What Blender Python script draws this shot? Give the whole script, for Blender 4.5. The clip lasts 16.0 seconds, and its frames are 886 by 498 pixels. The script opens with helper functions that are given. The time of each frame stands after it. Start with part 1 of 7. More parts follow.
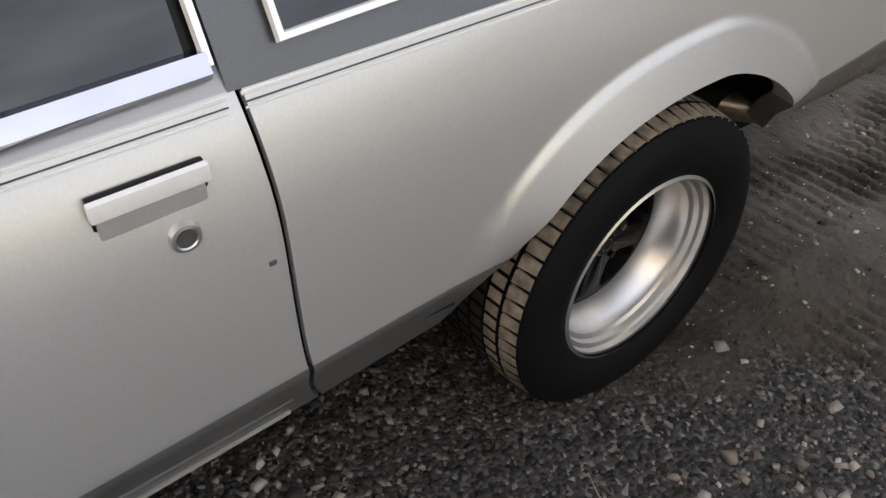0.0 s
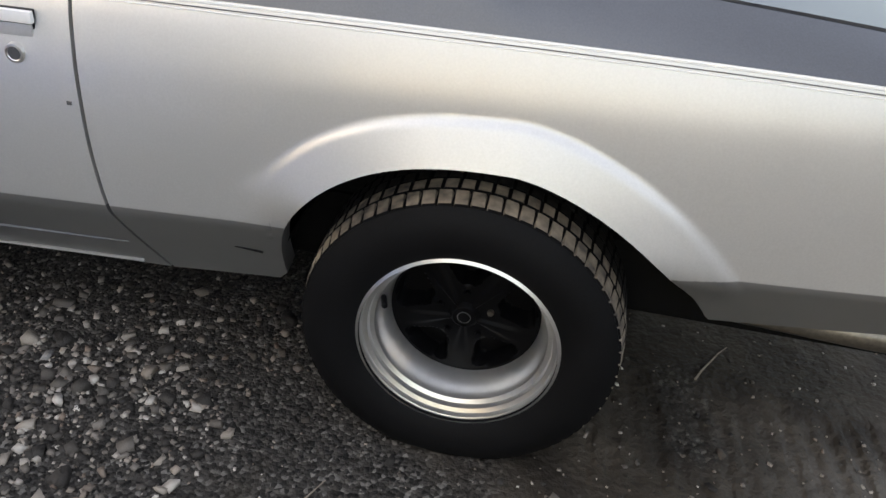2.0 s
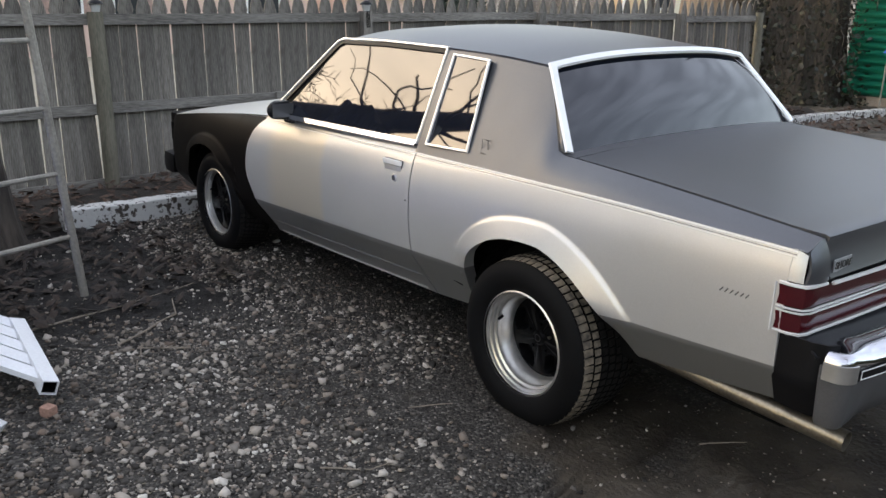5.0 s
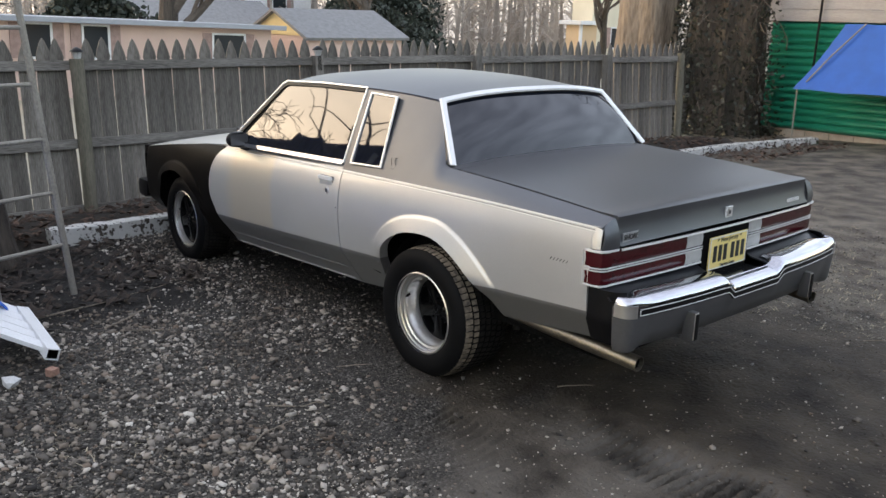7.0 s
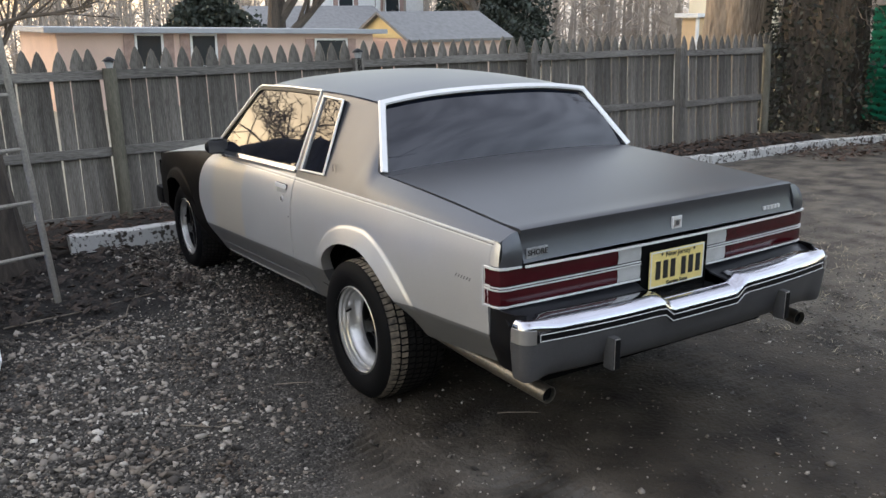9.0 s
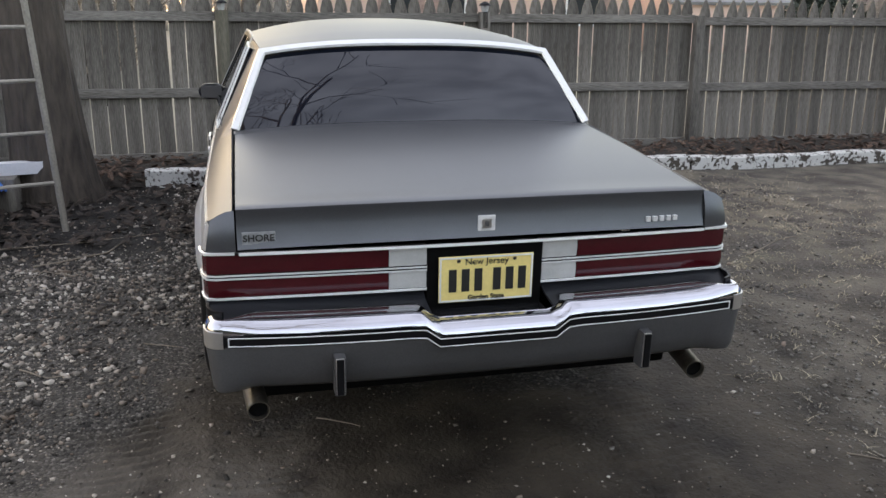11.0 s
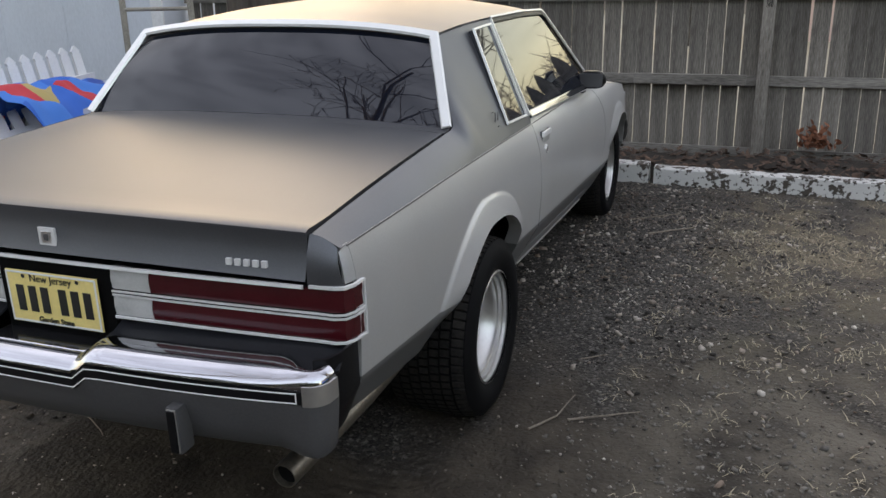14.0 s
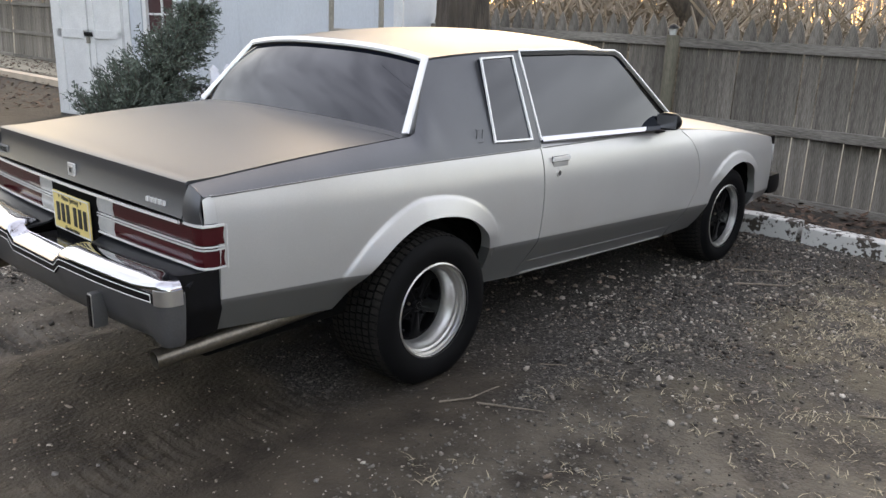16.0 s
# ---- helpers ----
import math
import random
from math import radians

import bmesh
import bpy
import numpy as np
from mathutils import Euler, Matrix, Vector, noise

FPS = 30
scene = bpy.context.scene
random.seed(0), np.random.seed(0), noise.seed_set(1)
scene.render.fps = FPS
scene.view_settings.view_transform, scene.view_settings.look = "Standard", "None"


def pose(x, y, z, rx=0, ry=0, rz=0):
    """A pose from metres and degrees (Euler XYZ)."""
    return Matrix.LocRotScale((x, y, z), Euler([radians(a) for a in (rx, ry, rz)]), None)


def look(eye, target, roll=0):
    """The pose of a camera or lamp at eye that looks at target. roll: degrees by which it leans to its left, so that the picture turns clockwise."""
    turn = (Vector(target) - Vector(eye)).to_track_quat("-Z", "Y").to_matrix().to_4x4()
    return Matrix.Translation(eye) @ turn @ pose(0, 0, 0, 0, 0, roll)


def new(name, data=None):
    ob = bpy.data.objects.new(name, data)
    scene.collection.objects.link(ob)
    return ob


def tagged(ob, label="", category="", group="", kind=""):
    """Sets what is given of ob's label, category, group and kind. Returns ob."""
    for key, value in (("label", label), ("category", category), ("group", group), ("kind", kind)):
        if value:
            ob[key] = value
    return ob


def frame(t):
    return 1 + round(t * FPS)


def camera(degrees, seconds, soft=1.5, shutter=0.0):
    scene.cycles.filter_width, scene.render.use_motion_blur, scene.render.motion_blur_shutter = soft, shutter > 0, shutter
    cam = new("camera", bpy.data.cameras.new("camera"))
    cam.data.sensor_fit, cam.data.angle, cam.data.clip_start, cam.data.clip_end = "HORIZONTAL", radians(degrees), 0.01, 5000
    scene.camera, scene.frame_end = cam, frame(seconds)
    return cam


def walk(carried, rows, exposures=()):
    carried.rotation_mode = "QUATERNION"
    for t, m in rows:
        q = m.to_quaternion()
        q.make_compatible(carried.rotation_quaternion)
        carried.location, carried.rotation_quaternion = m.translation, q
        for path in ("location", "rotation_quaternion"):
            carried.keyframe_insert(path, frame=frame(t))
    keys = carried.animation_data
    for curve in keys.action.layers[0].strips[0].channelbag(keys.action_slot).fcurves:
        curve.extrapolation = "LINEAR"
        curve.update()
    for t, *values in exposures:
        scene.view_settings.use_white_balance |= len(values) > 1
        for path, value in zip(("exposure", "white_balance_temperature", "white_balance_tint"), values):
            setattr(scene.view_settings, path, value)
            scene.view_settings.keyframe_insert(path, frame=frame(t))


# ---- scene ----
cam = camera(54.4, 16.0)
PATH = [
    (0, (-0.087, -0.051, 1.385), (0.930, 1.110, 0.113), 3.2),
    (0.5, (0.338, -0.134, 1.407), (1.267, 1.053, 0.093), 8.9),
    (1, (0.684, -0.246, 1.398), (1.368, 1.106, 0.093), 14.6),
    (1.5, (0.952, -0.510, 1.404), (1.207, 1.019, 0.139), 8.6),
    (2, (1.149, -0.674, 1.424), (0.965, 0.979, 0.313), 6.0),
    (2.2, (1.261, -0.733, 1.417), (0.869, 0.942, 0.397), 4.9),
    (2.5, (1.406, -0.852, 1.475), (0.707, 0.765, 0.528), 2.8),
    (3, (1.715, -1.137, 1.525), (0.631, 0.349, 0.740), 1.4),
    (3.2, (1.873, -1.186, 1.583), (0.675, 0.234, 0.842), 1.0),
    (5.3, (3.368, -1.609, 1.672), (1.896, -0.392, 1.077), 1.8),
    (5.5, (3.488, -1.663, 1.694), (2.007, -0.451, 1.112), 1.8),
    (6, (3.781, -1.718, 1.708), (2.285, -0.506, 1.165), 2.4),
    (6.5, (4.007, -1.833, 1.725), (2.537, -0.584, 1.199), 1.9),
    (7, (4.129, -1.975, 1.739), (2.692, -0.686, 1.215), 1.5),
    (7.5, (4.178, -1.987, 1.749), (2.744, -0.691, 1.234), 1.3),
    (8, (4.264, -1.824, 1.74), (2.761, -0.609, 1.227), 1.1),
    (8.5, (4.397, -1.459, 1.744), (2.791, -0.388, 1.22), 0.7),
    (9, (4.428, -1.082, 1.723), (2.816, -0.021, 1.197), -0.6),
    (9.2, (4.453, -0.908, 1.726), (2.83, 0.134, 1.199), -0.7),
    (11.3, (4.62, 1.011, 1.653), (2.762, 1.413, 1.03), 1.3),
    (11.5, (4.585, 1.171, 1.672), (2.72, 1.531, 1.046), 1.3),
    (12, (4.503, 1.635, 1.648), (2.611, 1.771, 1.015), -0.1),
    (12.5, (4.39, 2.061, 1.621), (2.496, 2.002, 0.983), -0.9),
    (13, (4.24, 2.485, 1.62), (2.362, 2.238, 0.976), -2.4),
    (13.5, (4.096, 2.923, 1.617), (2.268, 2.427, 0.975), -2.3),
    (14, (3.84, 3.266, 1.596), (2.06, 2.624, 0.948), -1.4),
    (14.5, (3.591, 3.623, 1.56), (1.925, 2.753, 0.876), 0.5),
    (15, (3.565, 3.974, 1.575), (1.974, 2.979, 0.885), 0.9),
    (15.5, (3.577, 4.356, 1.585), (2.069, 3.211, 0.941), 1.5),
    (16, (3.594, 4.758, 1.588), (2.167, 3.476, 1.021), 1.5),
]
walk(cam, [(t, look(eye, target, roll)) for t, eye, target, roll in PATH],
     [(0.0, 2.95, 6750, 12), (0.5, 3.3, 6700, 12), (1.0, 3.25, 6650, 11), (1.5, 3.44, 6550, 10), (2.0, 3.17, 6500, 10), (3.0, 3.03, 6450, 10), (9.0, 2.93, 6450, 10),
      (11.5, 3.10, 6700, 11), (12.5, 3.13, 6650, 11), (13.5, 2.88, 6700, 11), (14.0, 2.76, 6750, 11), (15.0, 3.0, 6800, 12), (15.5, 2.95, 6850, 12), (16.0, 3.2, 6850, 12)])

# ---- light ----
world = bpy.data.worlds.new("dusk_sky")
scene.world = world
world.use_nodes = True
wn = world.node_tree
sky = wn.nodes.new("ShaderNodeTexSky")
sky.sky_type = 'NISHITA'
sky.sun_disc = False
SUN_AZ = math.atan2(-0.63, -0.777)          # the low sun stands behind the shed, ahead and left of the car
sky.sun_elevation = radians(10.0)
sky.sun_rotation = math.pi / 2 - SUN_AZ
sky.air_density, sky.dust_density, sky.ozone_density = 1.0, 2.0, 1.0
wn.nodes["Background"].inputs["Strength"].default_value = 0.15
# thin high cloud in long streaks over the clear sky
wco = wn.nodes.new("ShaderNodeTexCoord")
wmap = wn.nodes.new("ShaderNodeMapping")
wmap.inputs["Scale"].default_value = (1.0, 1.0, 4.5)
wno = wn.nodes.new("ShaderNodeTexNoise")
wno.inputs["Scale"].default_value, wno.inputs["Detail"].default_value = 4.6, 7
wra = wn.nodes.new("ShaderNodeMapRange")
wra.inputs[1].default_value, wra.inputs[2].default_value, wra.inputs[3].default_value, wra.inputs[4].default_value = 0.35, 0.65, 0.80, 1.22
wmx = wn.nodes.new("ShaderNodeMix")
wmx.data_type = 'RGBA'
wbw = wn.nodes.new("ShaderNodeRGBToBW")
wmu = wn.nodes.new("ShaderNodeVectorMath")
wmu.operation = 'SCALE'
wn.links.new(wco.outputs["Generated"], wmap.inputs["Vector"])
wn.links.new(wmap.outputs[0], wno.inputs["Vector"])
wn.links.new(wno.outputs[0], wra.inputs[0])
wn.links.new(sky.outputs[0], wbw.inputs[0])
wn.links.new(wbw.outputs[0], wmx.inputs["B"])
# the cloud veil is greyer away from the low sun
wfa = wn.nodes.new("ShaderNodeMapRange")
wfa.inputs[1].default_value, wfa.inputs[2].default_value, wfa.inputs[3].default_value, wfa.inputs[4].default_value = 0.4, 4.0, 0.80, 0.10
wn.links.new(wbw.outputs[0], wfa.inputs[0])
wn.links.new(wfa.outputs[0], wmx.inputs["Factor"])
wn.links.new(wra.outputs[0], wmu.inputs["Scale"])
wn.links.new(sky.outputs[0], wmx.inputs["A"])
wti = wn.nodes.new("ShaderNodeVectorMath")
wti.operation = 'MULTIPLY'
wtc = wn.nodes.new("ShaderNodeMix")      # clear neutral sky overhead, cream towards the low sun
wtc.data_type = 'RGBA'
wtc.inputs["A"].default_value, wtc.inputs["B"].default_value = (1.04, 1.0, 1.03, 1), (1.10, 1.0, 0.875, 1)
wtf = wn.nodes.new("ShaderNodeMapRange")
wtf.inputs[1].default_value, wtf.inputs[2].default_value = 0.9, 3.5
wn.links.new(wbw.outputs[0], wtf.inputs[0])
wn.links.new(wtf.outputs[0], wtc.inputs["Factor"])
wn.links.new(wtc.outputs["Result"], wti.inputs[1])
# the veil of cloud evens out the glow round the sun
wpw = wn.nodes.new("ShaderNodeMath")
wpw.operation = 'POWER'
wpw.inputs[1].default_value = -0.50
wga = wn.nodes.new("ShaderNodeVectorMath")
wga.operation = 'SCALE'
wn.links.new(wbw.outputs[0], wpw.inputs[0])
wn.links.new(wpw.outputs[0], wga.inputs["Scale"])
wn.links.new(wmx.outputs["Result"], wga.inputs[0])
wn.links.new(wga.outputs[0], wti.inputs[0])
wn.links.new(wti.outputs[0], wmu.inputs[0])
wn.links.new(wmu.outputs[0], wn.nodes["Background"].inputs["Color"])
sun_data = bpy.data.lights.new("sun", 'SUN')
sun_data.energy, sun_data.angle, sun_data.color = 0.08, radians(30), (1.0, 0.88, 0.74)
sun = new("sun", sun_data)
sun.matrix_basis = look((0, 0, 12), (-math.cos(SUN_AZ), -math.sin(SUN_AZ), 12 - 0.30))


# ---- materials ----
def mat(name, base, rough=0.6, metal=0.0, var=0.25, scale=6.0, fine=60.0, bump=0.15, depth=0.004, dark=None, spec=0.5, stretch=(1, 1, 1), rvar=0.12, island=0.0, coat=0.0):
    """A procedural surface: base colour with coarse and fine variation, roughness variation and fine relief."""
    m = bpy.data.materials.new(name)
    m.use_nodes = True
    nt = m.node_tree
    b = nt.nodes["Principled BSDF"]
    co = nt.nodes.new("ShaderNodeTexCoord")
    mp = nt.nodes.new("ShaderNodeMapping")
    mp.inputs["Scale"].default_value = stretch
    nt.links.new(co.outputs["Object"], mp.inputs["Vector"])
    n1, n2 = nt.nodes.new("ShaderNodeTexNoise"), nt.nodes.new("ShaderNodeTexNoise")
    for n, s, d in ((n1, scale, 5), (n2, fine, 3)):
        n.inputs["Scale"].default_value, n.inputs["Detail"].default_value = s, d
        nt.links.new(mp.outputs[0], n.inputs["Vector"])
    mixn = nt.nodes.new("ShaderNodeMath")
    mixn.operation = 'ADD'
    nt.links.new(n1.outputs[0], mixn.inputs[0])
    nt.links.new(n2.outputs[0], mixn.inputs[1])
    half = nt.nodes.new("ShaderNodeMath")
    half.operation = 'MULTIPLY'
    half.inputs[1].default_value = 0.5
    nt.links.new(mixn.outputs[0], half.inputs[0])
    ramp = nt.nodes.new("ShaderNodeValToRGB")
    lo = dark if dark else tuple(c * (1 - var) for c in base)
    hi = base if dark else tuple(min(1.0, c * (1 + var)) for c in base)
    ramp.color_ramp.elements[0].position, ramp.color_ramp.elements[1].position = 0.36, 0.64
    ramp.color_ramp.elements[0].color, ramp.color_ramp.elements[1].color = (*lo, 1), (*hi, 1)
    nt.links.new(half.outputs[0], ramp.inputs[0])
    out = ramp.outputs[0]
    if island > 0:
        g = nt.nodes.new("ShaderNodeNewGeometry")
        oi = nt.nodes.new("ShaderNodeObjectInfo")
        ad = nt.nodes.new("ShaderNodeMath")
        ad.operation = 'ADD'
        nt.links.new(g.outputs["Random Per Island"], ad.inputs[0])
        nt.links.new(oi.outputs["Random"], ad.inputs[1])
        fr = nt.nodes.new("ShaderNodeMath")
        fr.operation = 'FRACT'
        nt.links.new(ad.outputs[0], fr.inputs[0])
        mr = nt.nodes.new("ShaderNodeMapRange")
        mr.inputs[3].default_value, mr.inputs[4].default_value = 1 - island, 1 + island
        nt.links.new(fr.outputs[0], mr.inputs[0])
        mul = nt.nodes.new("ShaderNodeVectorMath")
        mul.operation = 'SCALE'
        nt.links.new(out, mul.inputs[0])
        nt.links.new(mr.outputs[0], mul.inputs["Scale"])
        out = mul.outputs[0]
    nt.links.new(out, b.inputs["Base Color"])
    rr = nt.nodes.new("ShaderNodeMapRange")
    rr.inputs[3].default_value, rr.inputs[4].default_value = max(0.0, rough - rvar), min(1.0, rough + rvar)
    nt.links.new(half.outputs[0], rr.inputs[0])
    nt.links.new(rr.outputs[0], b.inputs["Roughness"])
    b.inputs["Metallic"].default_value = metal
    b.inputs["Specular IOR Level"].default_value = spec
    b.inputs["Coat Weight"].default_value = coat
    if bump > 0:
        bp = nt.nodes.new("ShaderNodeBump")
        bp.inputs["Strength"].default_value, bp.inputs["Distance"].default_value = bump, depth
        nt.links.new(n2.outputs[0], bp.inputs["Height"])
        nt.links.new(bp.outputs[0], b.inputs["Normal"])
    return m


def plain(name, base, rough=0.5, metal=0.0, spec=0.5, ior=1.5, trans=0.0):
    m = bpy.data.materials.new(name)
    m.use_nodes = True
    b = m.node_tree.nodes["Principled BSDF"]
    b.inputs["Base Color"].default_value = (*base, 1)
    b.inputs["Roughness"].default_value, b.inputs["Metallic"].default_value = rough, metal
    b.inputs["Specular IOR Level"].default_value, b.inputs["IOR"].default_value = spec, ior
    b.inputs["Transmission Weight"].default_value = trans
    return m


def line_mask(nt, pts, axis_in, axis_at):
    """1 where the object coordinate axis_at lies above the straight line through pts, as a function of axis_in."""
    co = nt.nodes.new("ShaderNodeTexCoord")
    sp = nt.nodes.new("ShaderNodeSeparateXYZ")
    nt.links.new(co.outputs["Object"], sp.inputs[0])
    (x0, z0), (x1, z1) = pts
    k = (z1 - z0) / (x1 - x0)
    ma = nt.nodes.new("ShaderNodeMath")
    ma.operation = 'MULTIPLY_ADD'
    ma.inputs[1].default_value, ma.inputs[2].default_value = -k, k * x0 - z0
    nt.links.new(sp.outputs[axis_in], ma.inputs[0])
    ad = nt.nodes.new("ShaderNodeMath")
    ad.operation = 'ADD'
    nt.links.new(ma.outputs[0], ad.inputs[0])
    nt.links.new(sp.outputs[axis_at], ad.inputs[1])
    mr = nt.nodes.new("ShaderNodeMapRange")
    mr.inputs[1].default_value, mr.inputs[2].default_value = -0.0012, 0.0012
    nt.links.new(ad.outputs[0], mr.inputs[0])
    return mr.outputs[0]


def two_tone(name, upper, lower, patch=None):
    """Silver metallic side paint with a darker band below the lower crease, and a cream repaired patch on one door."""
    m = mat(name, upper, 0.38, 0.50, 0.05, 2.5, 240.0, 0.03, 0.0006, rvar=0.05, coat=0.25)
    nt = m.node_tree
    b = nt.nodes["Principled BSDF"]
    src = b.inputs["Base Color"].links[0].from_socket
    mask = line_mask(nt, ((-1.0, 0.401), (2.06, 0.591)), 0, 2)
    mx = nt.nodes.new("ShaderNodeMix")
    mx.data_type = 'RGBA'
    mx.inputs["A"].default_value = (*lower, 1)
    nt.links.new(mask, mx.inputs["Factor"])
    top = src
    if patch:
        co = nt.nodes.new("ShaderNodeTexCoord")
        sp = nt.nodes.new("ShaderNodeSeparateXYZ")
        nz = nt.nodes.new("ShaderNodeTexNoise")
        nz.inputs["Scale"].default_value = 3.0
        nt.links.new(co.outputs["Object"], nz.inputs["Vector"])
        nt.links.new(co.outputs["Object"], sp.inputs[0])
        wob = nt.nodes.new("ShaderNodeMath")
        wob.operation = 'MULTIPLY_ADD'
        wob.inputs[1].default_value = 0.08
        nt.links.new(nz.outputs[0], wob.inputs[0])
        nt.links.new(sp.outputs[0], wob.inputs[2])
        a, c = nt.nodes.new("ShaderNodeMapRange"), nt.nodes.new("ShaderNodeMapRange")
        a.inputs[1].default_value, a.inputs[2].default_value = patch[0] - 0.03, patch[0] + 0.16
        c.inputs[1].default_value, c.inputs[2].default_value = patch[1] + 0.085, patch[1] + 0.02
        for r in (a, c):
            r.interpolation_type = 'SMOOTHSTEP'
            nt.links.new(wob.outputs[0], r.inputs[0])
        ml = nt.nodes.new("ShaderNodeMath")
        ml.operation = 'MULTIPLY'
        nt.links.new(a.outputs[0], ml.inputs[0])
        nt.links.new(c.outputs[0], ml.inputs[1])
        px = nt.nodes.new("ShaderNodeMix")
        px.data_type = 'RGBA'
        px.inputs["B"].default_value = (0.64, 0.585, 0.49, 1)
        nt.links.new(ml.outputs[0], px.inputs["Factor"])
        nt.links.new(src, px.inputs["A"])
        top = px.outputs["Result"]
    # charcoal band above the stripes
    shoulder = nt.nodes.new("ShaderNodeMix")
    shoulder.data_type = 'RGBA'
    shoulder.inputs["B"].default_value = (0.36, 0.36, 0.362, 1)
    nt.links.new(line_mask(nt, ((-1.0, 0.861), (0.28, 0.909)), 0, 2), shoulder.inputs["Factor"])
    nt.links.new(top, shoulder.inputs["A"])
    nt.links.new(shoulder.outputs["Result"], mx.inputs["B"])
    nt.links.new(mx.outputs["Result"], b.inputs["Base Color"])
    return m


SILVER = two_tone("silver_paint", (0.575, 0.57, 0.56), (0.215, 0.213, 0.211))
SILVER_PATCH = two_tone("silver_paint_patched", (0.575, 0.57, 0.56), (0.215, 0.213, 0.211), (-1.0, -0.43))
CHARCOAL = mat("satin_charcoal_paint", (0.124, 0.128, 0.138), 0.40, 0.75, 0.10, 3.0, 300.0, 0.03, 0.0005, rvar=0.07, spec=0.8)
HOOD_SILVER = mat("hood_silver_paint", (0.50, 0.49, 0.46), 0.36, 0.5, 0.06, 2.5, 240.0, 0.03, 0.0006, rvar=0.05)
BLACK_PRIMER = mat("black_primer", (0.0045, 0.0038, 0.0036), 0.5, 0, 0.3, 5.0, 120.0, 0.06, 0.001, spec=0.06)
CHROME = mat("chrome", (0.56, 0.56, 0.60), 0.08, 1.0, 0.03, 3.0, 30.0, 0.0, 0.0004, rvar=0.015)
BRIGHT = mat("bright_trim", (0.86, 0.86, 0.85), 0.25, 0.3, 0.03, 3.0, 30.0, 0.0, 0.0004, rvar=0.02)
WHITE_TRIM = plain("white_pinstripe", (0.80, 0.80, 0.78), 0.4)
ALLOY = mat("polished_alloy", (0.66, 0.65, 0.63), 0.33, 0.9, 0.05, 9.0, 60.0, 0.0, 0.0004, rvar=0.04)
RUBBER = mat("tyre_rubber", (0.0045, 0.0045, 0.005), 0.65, 0, 0.3, 9.0, 160.0, 0.10, 0.001, spec=0.12)
WHEEL_BLACK = mat("gloss_black_wheel", (0.003, 0.003, 0.0035), 0.42, 0, 0.2, 9.0, 90.0, 0.03, 0.001, spec=0.07)
DARK_TREAD = mat("dark_tread", (0.030, 0.027, 0.024), 0.8, 0, 0.3, 6.0, 60.0, 0.3, 0.003, dark=(0.010, 0.0095, 0.009), spec=0.2)
TREAD = mat("muddy_tread", (0.34, 0.28, 0.205), 0.85, 0, 0.3, 3.2, 40.0, 0.3, 0.003, dark=(0.045, 0.040, 0.035))
BLACK_TRIM = mat("black_plastic", (0.006, 0.006, 0.007), 0.42, 0, 0.2, 10.0, 150.0, 0.06, 0.001, spec=0.22)
# near-black that paints the shade in recesses, hollows and under the car
VOID = plain("shade_black", (0.004, 0.004, 0.004), 0.9, 0.0, 0.1)
SHELF = mat("dark_filler_plastic", (0.016, 0.017, 0.020), 0.32, 0, 0.15, 6.0, 150.0, 0.04, 0.001, spec=0.3)
WELL = mat("glossy_black_plastic", (0.014, 0.014, 0.015), 0.10, 0, 0.10, 6.0, 150.0, 0.02, 0.0006, spec=0.8)
VALANCE = mat("grey_bumper_plastic", (0.105, 0.104, 0.106), 0.36, 0.30, 0.12, 6.0, 150.0, 0.04, 0.001)
TINT = plain("dark_tinted_glass", (0.006, 0.008, 0.015), 0.02, 0.0, 0.5, 1.68)
RED_LENS = mat("red_lamp_lens", (0.056, 0.006, 0.009), 0.14, 0, 0.15, 20.0, 320.0, 0.05, 0.001)
WHITE_LENS = mat("clear_lamp_lens", (0.50, 0.50, 0.485), 0.15, 0, 0.12, 20.0, 320.0, 0.05, 0.001)
PLATE_YELLOW = mat("plate_yellow", (0.90, 0.73, 0.27), 0.42, 0, 0.06, 18.0, 120.0, 0.02, 0.0005)
PLATE_BLACK = plain("plate_black", (0.02, 0.02, 0.018), 0.5)
STEEL = mat("dull_exhaust_steel", (0.25, 0.225, 0.185), 0.38, 0.9, 0.25, 7.0, 90.0, 0.1, 0.001, rvar=0.12)


# ---- building helpers ----
INSIDE_CAR = ("car", "tail_lamp", "rear_bumper", "rear_window", "door")

def part(name, bm, material, parent=None, label="", smooth=False, solid=0.0):
    """Links a bmesh, given in world coordinates, as one mesh object under a thing or a part."""
    if solid and parent is not None and parent.name.split(".")[0] in INSIDE_CAR:
        bm.normal_update()
        total = 0.0
        for f in bm.faces:
            c = f.calc_center_median()
            total += f.calc_area() * f.normal.dot(c - Vector((max(-1.9, min(1.6, c.x)), 1.545, 0.62)))
        if total < 0:
            bmesh.ops.reverse_faces(bm, faces=bm.faces)
    me = bpy.data.meshes.new(name)
    bm.to_mesh(me)
    bm.free()
    me.materials.append(material)
    if smooth:
        me.polygons.foreach_set("use_smooth", [True] * len(me.polygons))
        me.set_sharp_from_angle(angle=radians(38))
    ob = new(name, me)
    if parent is not None:
        ob.parent = parent
        if parent.type == 'EMPTY':
            ob.matrix_parent_inverse = parent.matrix_basis.inverted()
    if solid:
        mod = ob.modifiers.new("thickness", 'SOLIDIFY')
        mod.thickness, mod.offset = solid, -1.0
        cut = ob.modifiers.new("edges", 'EDGE_SPLIT')
        cut.split_angle = radians(40)
    if label:
        ob["label"] = label
    return ob


